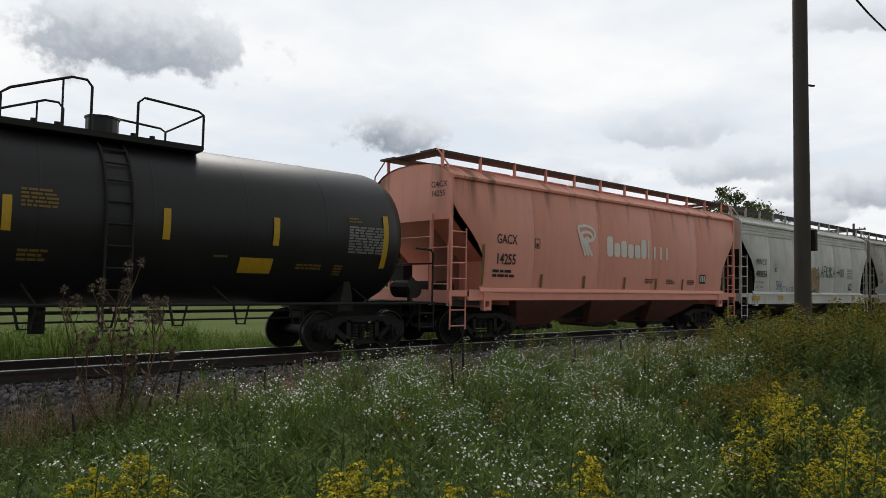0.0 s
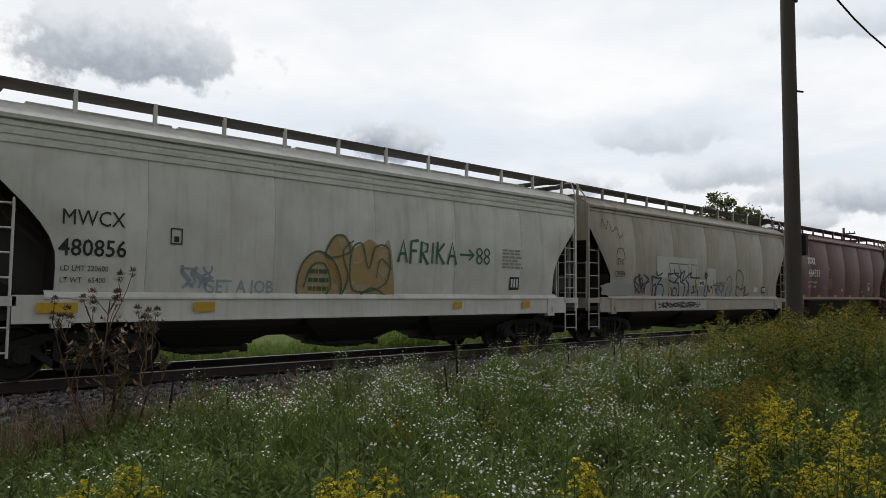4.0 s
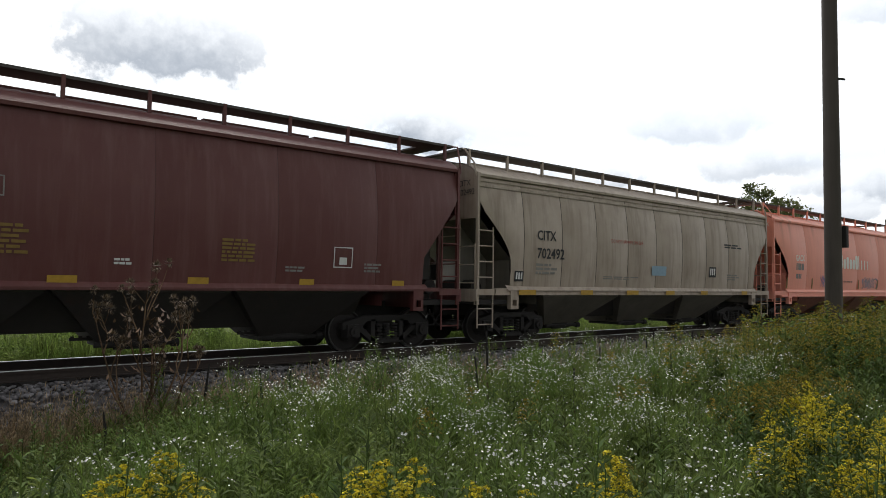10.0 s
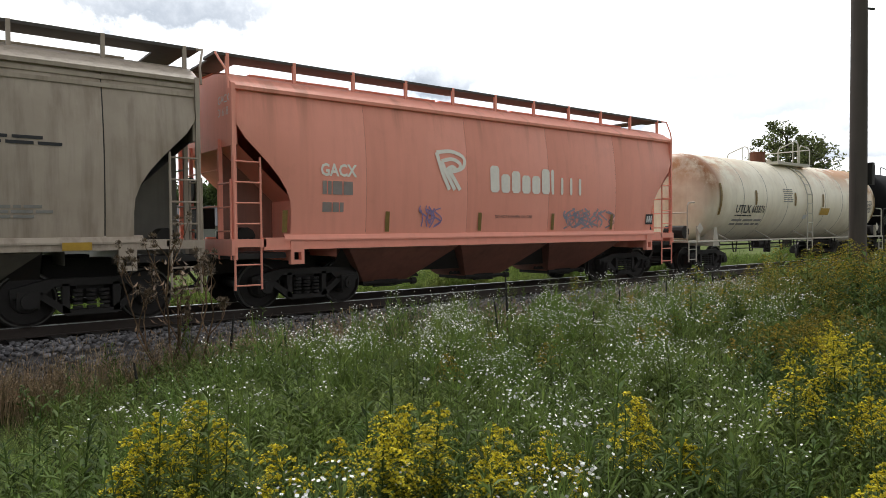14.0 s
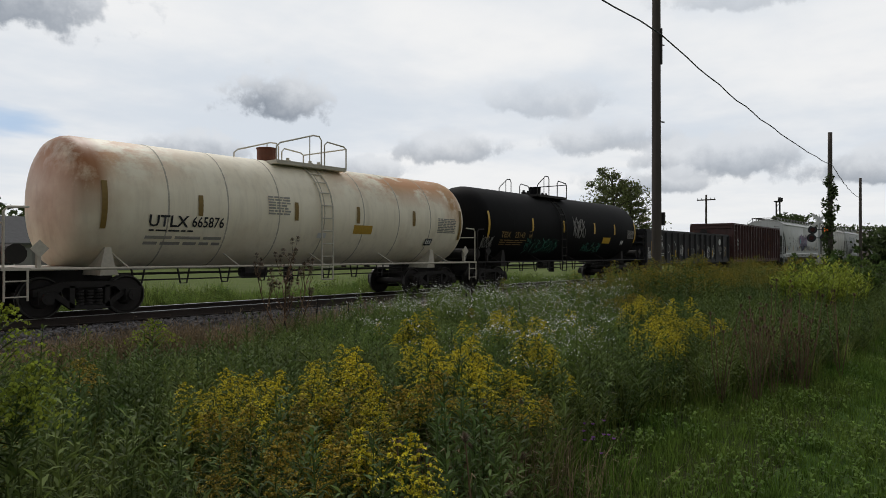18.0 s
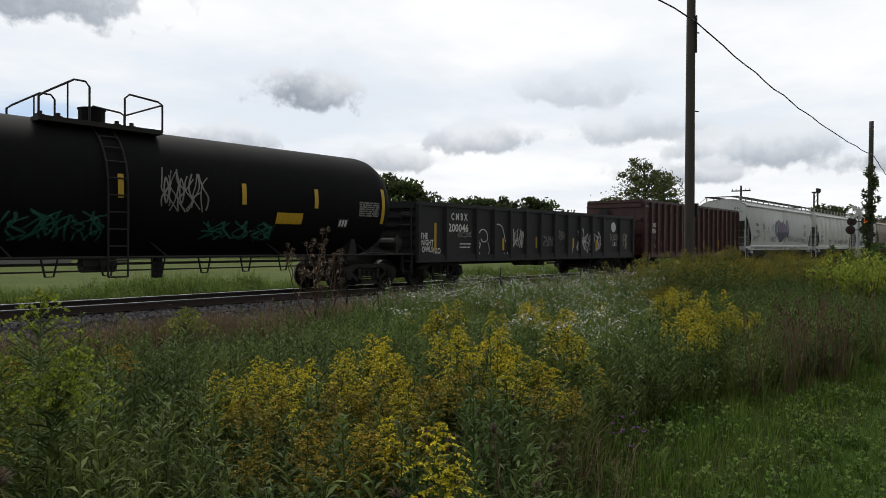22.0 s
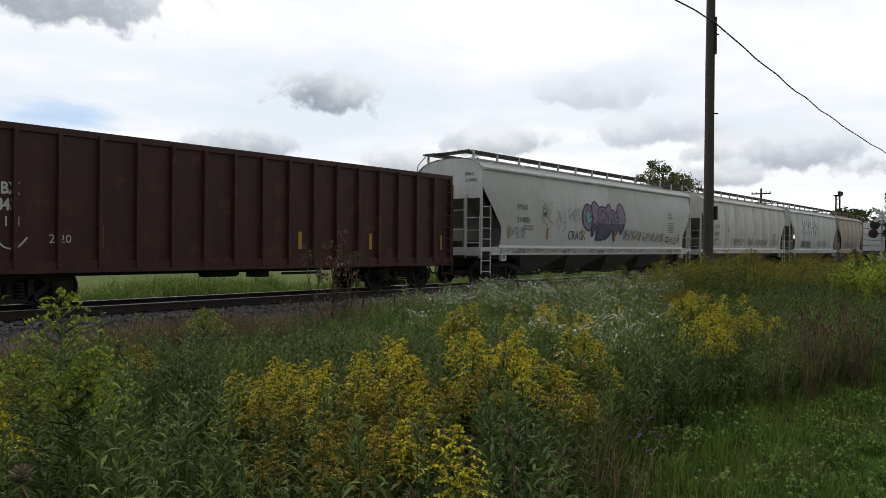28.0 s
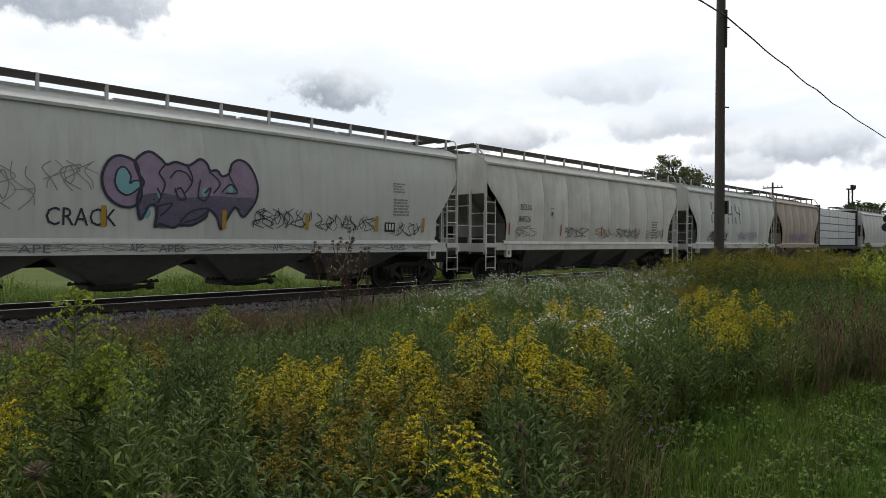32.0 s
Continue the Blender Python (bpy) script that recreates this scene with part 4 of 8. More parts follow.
def tank_car(name, u, L, paint_m, label, pipe_m, centre=0.5, rust_dome=None, deck=1.25, inset=(0.75, 0.75), bogie=1.62, drum=0.12, flat_head=False):
    car = car_root(name, u, label, "tank car")
    x0, x1 = inset[0], L - inset[1]
    bm = B()
    n = 40
    prof = [(0.0, 0.0), (0.02, 0.45), (0.09, 0.85), (0.20, 1.12), (0.36, 1.32), (0.58, 1.43), (0.80, TR)]
    if flat_head:
        prof = [(0.0, 0.0), (0.02, 0.45), (0.09, 0.90), (0.19, 1.20), (0.27, 1.34), (0.37, TR - 0.06), (0.47, TR - 0.015), (0.56, TR), (0.80, TR)]
    st = [(x0 - 0.25 + d, r) for d, r in prof]
    st += [(x0 + 0.55 + (x1 - x0 - 1.1) * i / 6, TR) for i in range(1, 6)]
    st += [(x1 + 0.25 - d, r) for d, r in prof[::-1]]
    grid_of(bm, [[(x, r * math.cos(2 * math.pi * i / n), TZ + r * math.sin(2 * math.pi * i / n)) for i in range(n + 1)] for x, r in st])
    bmesh.ops.remove_doubles(bm, verts=bm.verts, dist=0.001)
    bmesh.ops.recalc_face_normals(bm, faces=bm.faces)
    part("tank_shell", bm, paint_m, car, smooth=True)
    for i in range(1, 8):
        x = x0 + 0.4 + (x1 - x0 - 0.8) * i / 8
        bm = B()
        r = TR + 0.006
        grid_of(bm, [[(x + d, (r - 0.004 * abs(d) / 0.02) * math.cos(2 * math.pi * j / 36), TZ + r * math.sin(2 * math.pi * j / 36)) for j in range(37)] for d in (-0.02, 0, 0.02)])
        part("weld_seam", bm, M_SEAM if flat_head else paint_m, car, smooth=True)
    # walkway, rails, dome and valves on top
    xc = x0 + (x1 - x0) * centre
    top = TZ + TR
    for y in (-0.98, 0.52):
        bm = B()
        slab(bm, xc - deck, xc + deck, y, y + 0.46, top - 0.16, top - 0.06)
        part("platform", bm, pipe_m, car)
    for y in (-0.97, 0.97):
        bm = B()
        a, b = xc - deck, xc - 0.30 if drum > 0 else xc + 0.30
        bent(bm, [(a, y, top - 0.12), (a, y, top + 0.30), (a + 0.12, y, top + 0.40), (b - 0.30, y, top + 0.74), (b - 0.08, y, top + 0.74), (b, y, top + 0.64), (b, y, top - 0.10)], 0.022)
        part("safety_rail", bm, pipe_m, car)
        bm = B()
        rod(bm, (b - 0.42, y, top - 0.1), (b - 0.42, y, top + 0.68), 0.016)
        part("rail_post", bm, pipe_m, car)
        bm = B()
        a, b = xc + 0.42, xc + deck
        bent(bm, [(a, y, top - 0.1), (a, y, top + 0.52), (a + 0.10, y, top + 0.62), (b - 0.1, y, top + 0.56), (b, y, top + 0.5), (b, y, top - 0.12)], 0.022)
        part("safety_rail", bm, pipe_m, car)
    bm = B()
    rod(bm, (xc + deck, -0.97, top + 0.5), (xc + deck, 0.97, top + 0.5), 0.02)
    part("cross_rail", bm, pipe_m, car)
    bm = B()
    rod(bm, (xc + drum, 0, top - 0.06), (xc + drum, 0, top + 0.34), 0.27, 16)
    rod(bm, (xc + drum, 0, top + 0.34), (xc + drum, 0, top + 0.37), 0.29, 16)
    part("valve_housing", bm, rust_dome or paint_m, car, "rusty valve housing" if rust_dome else "")
    for dx in (-0.95, -0.6, 0.62, 0.95) if drum > 0 else (-0.2, 0.62, 0.95):
        bm = B()
        rod(bm, (xc + dx, -0.1, top - 0.05), (xc + dx, -0.1, top + 0.09), 0.10, 8)
        rod(bm, (xc + dx, -0.1, top + 0.09), (xc + dx, -0.1, top + 0.16), 0.05, 8)
        part("valve", bm, pipe_m, car)
    # ladder that follows the shell
    bm = B()
    zz = [0.62, 0.95, 1.25, 1.6, 1.95, 2.3, 2.65, 3.0, 3.3, 3.55, 3.75]
    yo = [-(tank_side(z) + 0.06) if z > TZ else -(TR + 0.06) for z in zz]
    bent(bm, [(xc - 0.15, y, z) for y, z in zip(yo, zz)], 0.022)
    steps = part("ladder", bm, pipe_m, car)
    bm = B()
    bent(bm, [(xc + 0.25, y, z) for y, z in zip(yo, zz)], 0.022)
    part("stile", bm, pipe_m, steps)
    for y, z in zip(yo, zz):
        bm = B()
        rod(bm, (xc - 0.15, y, z), (xc + 0.25, y, z), 0.018)
        part("rung", bm, pipe_m, steps)
    # side pipe, stays, saddles, platforms
    bm = B()
    rod(bm, (0.5, -1.5, 1.02), (L - 0.5, -1.5, 1.02), 0.028, 8)
    rod(bm, (0.5, 1.5, 1.02), (L - 0.5, 1.5, 1.02), 0.028, 8)
    part("side_rail", bm, pipe_m, car)
    for i in range(5):
        x = x0 + 1.0 + (x1 - x0 - 2.0) * i / 4
        bm = B()
        rod(bm, (x, -1.5, 1.02), (x - 0.12, -0.95, 1.34), 0.018)
        part("rail_stay", bm, pipe_m, car)
    for i in range(9):
        x = 3.0 + (L - 6.0) * i / 8
        bm = B()
        bent(bm, [(x - 0.16, -0.7, 1.0), (x - 0.08, -0.7, 0.62), (x + 0.08, -0.7, 0.62), (x + 0.16, -0.7, 1.0)], 0.022)
        part("brake_hanger", bm, M_UNDER, car)
    bm = B()
    rod(bm, (2.6, -0.7, 0.72), (L - 2.6, -0.7, 0.72), 0.018)
    rod(bm, (2.6, -0.5, 0.86), (L - 2.6, -0.5, 0.86), 0.03)
    rod(bm, (L * 0.5 + 0.3, 0, 0.98), (L * 0.5 + 0.3, 0, 0.5), 0.13, 10)
    rod(bm, (L * 0.5 - 1.6, -0.5, 0.85), (L * 0.5 - 0.9, -0.5, 0.85), 0.17, 10)
    part("under_rigging", bm, M_UNDER, car)
    for e in (0, 1):
        X = (lambda v: v) if e == 0 else (lambda v: L - v)
        bm = B()
        slab(bm, min(X(0), X(2.6)), max(X(0), X(2.6)), -0.33, 0.33, 0.68, 1.03)
        part("stub_sill", bm, M_UNDER, car)
        bm = B()
        prism(bm, [(X(1.95), 0.86), (X(2.35), 0.86), (X(2.25), 1.12), (X(2.18), 1.46), (X(2.05), 1.46), (X(1.98), 1.12)], -1.16, 1.16)
        part("saddle", bm, pipe_m, car)
        bm = B()
        w = 1.45 if flat_head and e == 0 else 0.55
        slab(bm, min(X(0.0), X(w)), max(X(0.0), X(w)), -1.5, 1.5, 1.0, 1.05)
        part("end_platform", bm, pipe_m, car)
        bm = B()
        bent(bm, [(X(0.05), -1.45, 1.05), (X(0.05), -1.45, 2.12), (X(0.12), -1.45, 2.2), (X(0.5), -1.4, 2.22)], 0.024)
        rod(bm, (X(0.05), -1.45, 1.9), (X(0.05), 1.45, 1.9), 0.02)
        rod(bm, (X(0.05), 1.45, 1.05), (X(0.05), 1.45, 1.95), 0.024)
        part("end_railing", bm, pipe_m, car)
        ladder(car, X(0.05), X(0.45), -1.5, 0.42, 1.0, pipe_m, 0.3, "step")
        bm = B()
        slab(bm, min(X(0.62), X(0.70)), max(X(0.62), X(0.70)), -1.46, -1.38, 1.05, 1.5)
        a = [(X(0.66) + dx, 1.42 + dz) for dx, dz in ((-0.17, 0), (0, -0.17), (0.17, 0), (0, 0.17))]
        prism(bm, a, -1.50, -1.48)
        part("placard_holder", bm, pipe_m, car)
        bm = B()
        rod(bm, (X(0.35), -1.2, 1.32), (X(0.35), -0.55, 1.32), 0.2, 12)
        part("air_tank", bm, M_UNDER, car)
        add_truck(car, X(bogie))
    coupler(car, L)
    return car, tank_side


# -- gondola --
def gondola(name, u, L, paint_m, label, z0, z1, rib_at, rib_w=0.09, end_ribs=4, end_ladder=False):
    car = car_root(name, u, label, "gondola car")
    hw = lambda z: 1.45
    for y0, y1, nm in ((-1.45, -1.40, "side_wall"), (1.40, 1.45, "side_wall")):
        bm = B()
        slab(bm, 0.05, L - 0.05, y0, y1, z0, z1)
        part(nm, bm, paint_m, car)
    for x0, x1 in ((0.05, 0.11), (L - 0.11, L - 0.05)):
        bm = B()
        slab(bm, x0, x1, -1.40, 1.40, z0, z1)
        part("end_wall", bm, paint_m, car)
        for k in range(end_ribs):
            z = z0 + (z1 - z0) * (k + 0.6) / end_ribs
            bm = B()
            s = -1 if x0 < 1 else 1
            xa = x0 if s < 0 else x1
            slab(bm, min(xa, xa + 0.09 * s), max(xa, xa + 0.09 * s), -1.42, 1.42, z - 0.07, z + 0.07)
            part("end_rib", bm, paint_m, car)
    bm = B()
    slab(bm, 0.1, L - 0.1, -1.40, 1.40, z0, z0 + 0.08)
    part("floor_plate", bm, paint_m, car)
    for y in (-1.5, 1.36):
        bm = B()
        slab(bm, 0.0, L, y, y + 0.14, z1 - 0.10, z1 + 0.03)
        part("top_chord", bm, paint_m, car)
    for x in (-0.02, L - 0.12):
        bm = B()
        slab(bm, x, x + 0.14, -1.36, 1.36, z1 - 0.10, z1 + 0.028)
        part("end_chord", bm, paint_m, car)
    bm = B()
    slab(bm, 0.02, L - 0.02, -1.52, -1.42, z0 - 0.14, z0 + 0.10)
    slab(bm, 0.02, L - 0.02, 1.42, 1.52, z0 - 0.14, z0 + 0.10)
    part("side_sill", bm, paint_m, car)
    rib = None
    for x in rib_at:
        for y, r in ((-1.45, 0), (1.45, 180)):
            m = pose(x, y, 0, 0, 0, r)
            if rib is None:
                bm = B()
                a = [(-rib_w, 0), (-rib_w * 0.6, -0.11), (rib_w * 0.6, -0.11), (rib_w, 0)]
                lo = [bm.verts.new((px, py, z0 - 0.05)) for px, py in a]
                hi = [bm.verts.new((px, py, z1 - 0.06)) for px, py in a]
                bm.faces.new(lo[::-1])
                bm.faces.new(hi)
                for j in range(3):
                    bm.faces.new((lo[j], lo[j + 1], hi[j + 1], hi[j]))
                rib = part("side_rib", bm, paint_m, car, at=m)
            else:
                twin(rib, m)
    bm = B()
    slab(bm, 0.3, L - 0.3, -0.3, 0.3, 0.62, z0)
    for i in range(6):
        x = 3.2 + (L - 6.4) * i / 5
        slab(bm, x - 0.07, x + 0.07, -1.4, 1.4, z0 - 0.16, z0)
    rod(bm, (L * 0.5 - 1.2, -0.8, 0.72), (L * 0.5 - 0.3, -0.8, 0.72), 0.18, 10)
    slab(bm, L * 0.5 + 0.1, L * 0.5 + 0.5, -1.0, -0.6, 0.52, 0.85)
    slab(bm, L * 0.5 + 1.0, L * 0.5 + 2.2, -0.9, -0.8, 0.56, 0.62)
    part("underframe", bm, M_UNDER, car)
    for e in (0, 1):
        X = (lambda v: v) if e == 0 else (lambda v: L - v)
        if end_ladder:
            ladder(car, -1.42, -1.0, X(-0.16), 0.40, z1 - 0.2, paint_m, 0.36, along="y")
        else:
            ladder(car, X(0.05), X(0.5), -1.56, 0.40, z1 - 0.25, paint_m, 0.36)
        bm = B()
        rod(bm, (X(-0.14), 0.5, z1 - 0.6), (X(-0.18), 0.5, z1 - 0.6), 0.25, 12)
        rod(bm, (X(-0.1), 0.5, 0.9), (X(-0.1), 0.5, z1 - 0.6), 0.02)
        part("brake_wheel", bm, M_UNDER, car)
        add_truck(car, X(1.62))
    coupler(car, L)
    return car, hw

# ---- the cars of this train, in order ----
def reflectors(car, hw, xs, z, h, m=M_DULLY, w=0.05):
    for x in xs:
        plate(x - w, x + w, z, z + h, hw, m, car, lift=0.016)


c, h = tank_car("tank_car", -5.6, 15.5, M_TANK, "black tank car with yellow marks on its curved side", M_UNDER, 0.575, deck=1.55)
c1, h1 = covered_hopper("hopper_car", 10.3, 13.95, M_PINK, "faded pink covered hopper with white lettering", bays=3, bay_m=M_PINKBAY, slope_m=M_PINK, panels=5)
c2, h2 = covered_hopper("hopper_car", 24.75, 13.9, M_WHITE, "grimy white covered hopper with orange and green graffiti", bays=3, bay_m=M_SOOTSHADE, band=3, sill=0.93, panels=6)
c3, h3 = covered_hopper("hopper_car", 39.15, 13.8, M_CREAM, "dirty cream covered hopper tagged in black graffiti", bays=3, bay_m=M_SOOTSHADE, rounded=False, band=1, sill=0.92, panels=6)
c4, h4 = covered_hopper("hopper_car", 53.4, 13.15, M_MAROON, "maroon covered hopper with pale streaks and white lettering", bays=3, rounded=False, bay_m=M_SOOTSHADE, panels=6, slope_m=M_MAROON, sill=1.27)
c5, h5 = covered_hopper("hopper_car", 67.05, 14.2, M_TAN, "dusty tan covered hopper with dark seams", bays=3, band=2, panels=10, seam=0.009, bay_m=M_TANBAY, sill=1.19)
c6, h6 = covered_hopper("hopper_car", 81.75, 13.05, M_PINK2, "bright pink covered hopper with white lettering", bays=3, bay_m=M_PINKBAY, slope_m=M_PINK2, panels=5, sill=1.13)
c7, h7 = tank_car("tank_car", 95.6, 14.95, M_IVORY, "ivory tank car stained orange with rust", M_PIPE, 0.50, drum=-0.85, rust_dome=M_RUSTY, inset=(1.4, 0.6), bogie=1.8, flat_head=True)
c8, h8 = tank_car("tank_car", 110.62, 15.05, M_TANK2, "matt black tank car with faint green graffiti", M_UNDER, 0.42, inset=(0.38, 0.75), bogie=1.4)
c9, h9 = gondola("gondola_car", 125.8, 14.7, M_COAL, "low black gondola with white graffiti tags", 0.90, 2.62,
                 [0.1, 1.4] + [2.95 + 0.978 * i for i in range(10)] + [13.3, 14.6], end_ribs=6, end_ladder=True)
c10, h10 = gondola("gondola_car", 141.5, 13.6, M_OXIDE, "high rust-brown gondola with close ribs", 0.88, 3.5, [0.1 + 13.4 * i / 18 for i in range(19)], 0.06)
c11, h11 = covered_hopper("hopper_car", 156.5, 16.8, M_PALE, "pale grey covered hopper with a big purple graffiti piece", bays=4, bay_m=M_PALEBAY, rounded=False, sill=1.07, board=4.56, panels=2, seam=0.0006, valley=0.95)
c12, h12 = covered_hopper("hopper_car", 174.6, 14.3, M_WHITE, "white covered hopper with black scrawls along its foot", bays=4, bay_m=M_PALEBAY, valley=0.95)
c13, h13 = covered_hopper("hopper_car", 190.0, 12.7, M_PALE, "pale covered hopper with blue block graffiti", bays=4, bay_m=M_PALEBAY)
c14, h14 = covered_hopper("hopper_car", 203.1, 9.2, M_TAN, "tan covered hopper, short and rounded", bays=2, panels=6)
c16, h16 = covered_hopper("hopper_car", 225.2, 12.8, M_PALE, "pale covered hopper far down the train", bays=3)

# ---- poles, wires, crossing signal, trees, house ----
def utility_pole(x, y, top, r=0.145, arm=False, label="dark creosoted wooden utility pole", box=False, lean=0.0):
    p = new("utility_pole")
    p.matrix_basis = pose(x, y, GZ - 0.1, 0, lean)
    tagged(p, label, "utility pole", "poles along the line")
    bm = B()
    h = top - GZ + 0.1
    n = 14
    rows = []
    for k in range(9):
        rr = r * (1.0 - 0.22 * k / 8)
        z = h * k / 8
        rows.append([((rr + 0.006 * math.sin(5 * a + k)) * math.cos(a), (rr + 0.006 * math.sin(5 * a + k)) * math.sin(a), z) for a in [2 * math.pi * i / n for i in range(n + 1)]])
    vs = grid_of(bm, rows)
    bm.faces.new(vs[-1][:-1])
    bmesh.ops.remove_doubles(bm, verts=bm.verts, dist=0.001)
    bmesh.ops.recalc_face_normals(bm, faces=bm.faces)
    part("shaft", bm, M_POLE, p, smooth=True)
    if arm:
        bm = B()
        slab(bm, -0.07, 0.07, -1.2, 1.2, h - 0.75, h - 0.6)
        part("crossarm", bm, M_POLE, p)
        for yy in (-1.1, -0.6, 0.6, 1.1):
            bm = B()
            rod(bm, (0, yy, h - 0.6), (0, yy, h - 0.42), 0.05, 8)
            part("insulator", bm, M_ALU, p)
    if box:
        bm = B()
        slab(bm, 0.10, 0.20, -0.20, -0.04, 2.85, 3.25)
        part("meter_box", bm, M_UNDER, p, "small dark box")
        for z in (6.0, 8.35):
            bm = B()
            rod(bm, (0.0, -0.14, z), (0.12, -0.2, z), 0.02, 6)
            part("bolt", bm, M_UNDER, p)
        bm = B()
        slab(bm, -0.03, 0.03, -0.18, -0.13, 7.7 - GZ - 0.5, 7.7 - GZ + 0.6)
        part("cable_clamp", bm, M_UNDER, p)
    return p


pole_a = utility_pole(13.6, -7.1, 11.0, 0.152, box=True)
pole_b = utility_pole(38.8, -7.7, 8.5, 0.15, label="utility pole wrapped in dark creeper")
pole_c = utility_pole(68.0, -5.5, 8.5, 0.15)
pole_d = utility_pole(86.0, 14.5, 9.2, 0.15, arm=True, label="far utility pole with a crossarm")
pole_e = utility_pole(120.0, -4.0, 9.0, 0.15, arm=True, label="far utility pole with a crossarm")
pole_f = utility_pole(-26.0, -6.6, 10.5, 0.15)


def cable(points, r=0.022, label="black cable slung between utility poles"):
    bm = B()
    pts = []
    for (a, b), sag in zip(zip(points, points[1:]), (0.5, 0.35, 0.4)):
        for k in range(24):
            t = k / 24
            p = Vector(a).lerp(Vector(b), t)
            p.z -= sag * 4 * t * (1 - t)
            p.y += 0.02 * math.sin(k * 2.1)
            p.z += 0.025 * math.sin(k * 1.7)
            pts.append(p)
    pts.append(Vector(points[-1]))
    bent(bm, pts, r, 5)
    return tagged(part("overhead_cable", bm, M_WIRE, None), label, "cable")


cable([(-26, -6.6, 9.4), (13.6, -7.26, 8.0), (38.8, -7.85, 6.5), (68.0, -5.6, 6.6)])


def floodlight_mast(x, y, top):
    p = new("floodlight_mast")
    p.matrix_basis = pose(x, y, GZ)
    tagged(p, "slim steel floodlight mast over far trees", "light mast")
    bm = B()
    h = top - GZ
    for dx, dy in ((-0.3, -0.3), (0.3, -0.3), (0.3, 0.3), (-0.3, 0.3)):
        rod(bm, (dx, dy, 0), (dx, dy, h), 0.07, 5)
    for k in range(12):
        z = h * k / 12
        rod(bm, (-0.3, -0.3, z), (0.3, -0.3, z + h / 12), 0.04, 4)
        rod(bm, (0.3, 0.3, z), (0.3, -0.3, z + h / 12), 0.04, 4)
    part("lattice", bm, M_UNDER, p)
    bm = B()
    slab(bm, -0.9, 0.9, -0.5, 0.5, h - 0.1, h + 0.1)
    for s in (-0.7, 0.7):
        slab(bm, s - 0.35, s + 0.35, -0.6, -0.2, h + 0.1, h + 0.7)
    part("lamp_head", bm, M_UNDER, p)


floodlight_mast(130, 15.5, 11.0)

M_REDGLOW = glowing("signal_red", (1.0, 0.10, 0.015), 3.0)
M_DARKLENS = plain("unlit_lens", (0.05, 0.01, 0.01), 0.2)
M_SIGN = plain("sign_white", (0.62, 0.62, 0.6), 0.5, 0, 0.15)
M_SIGNRED = plain("gate_red", (0.45, 0.03, 0.025), 0.5, 0, 0.2)


def crossing_signal(x, y):
    p = new("crossing_signal")
    p.matrix_basis = pose(x, y, GZ, 0, 0, 12)
    tagged(p, "railway crossing signal with crossbuck and a lit red lamp", "crossing signal")
    bm = B()
    rod(bm, (0, 0, 0), (0, 0, 4.6), 0.06, 10)
    rod(bm, (0, 0, 0), (0, 0, 0.35), 0.2, 10)
    part("mast", bm, M_ALU, p)
    for a in (45, -45):
        bm = B()
        slab(bm, -0.04, 0.0, -0.62, 0.62, -0.1, 0.1)
        part("crossbuck_blade", bm, M_SIGN, p, at=pose(-0.10 - 0.03 * (a > 0), 0, 4.25, a))
    for yy, z, lit in ((-0.42, 3.6, True), (0.42, 3.6, False), (-0.32, 3.02, False), (0.5, 3.02, False)):
        bm = B()
        rod(bm, (-0.13, yy, z), (-0.10, yy, z), 0.30, 16)
        rod(bm, (-0.26, yy, z + 0.0), (-0.13, yy, z), 0.19, 14)
        hd = part("lamp_hood", bm, M_BLACK, p)
        bm = B()
        rod(bm, (-0.275, yy, z), (-0.262, yy, z), 0.155, 14)
        part("lens", bm, M_REDGLOW if lit else M_DARKLENS, hd, "glowing red lens" if lit else "unlit lens")
    bm = B()
    rod(bm, (-0.05, -0.55, 3.6), (-0.05, 0.55, 3.6), 0.03, 6)
    rod(bm, (-0.05, -0.5, 3.02), (-0.05, 0.6, 3.02), 0.03, 6)
    part("lamp_bracket", bm, M_BLACK, p)
    bm = B()
    slab(bm, -0.3, 0.3, -0.25, 0.25, 0.9, 1.5)
    part("gate_motor", bm, M_ALU, p)
    for k in range(12):
        bm = B()
        slab(bm, -0.4 - 0.55 * (k + 1), -0.4 - 0.55 * k - 0.004, -0.32, -0.28, 1.12, 1.24)
        part("gate_stripe", bm, M_SIGN if k % 2 else M_SIGNRED, p)
    return p


crossing_signal(47.6, -5.6)

M_BARK = plain("bark", (0.05, 0.04, 0.032), 0.9, 0, 0.5, 6)
M_LEAF_A = leafy("tree_leaves", (0.10, 0.125, 0.045), (0.14, 0.155, 0.06), 0.8, 0.45)
M_LEAF_B = leafy("dark_tree_leaves", (0.05, 0.075, 0.025), (0.075, 0.10, 0.035), 0.5, 0.4)


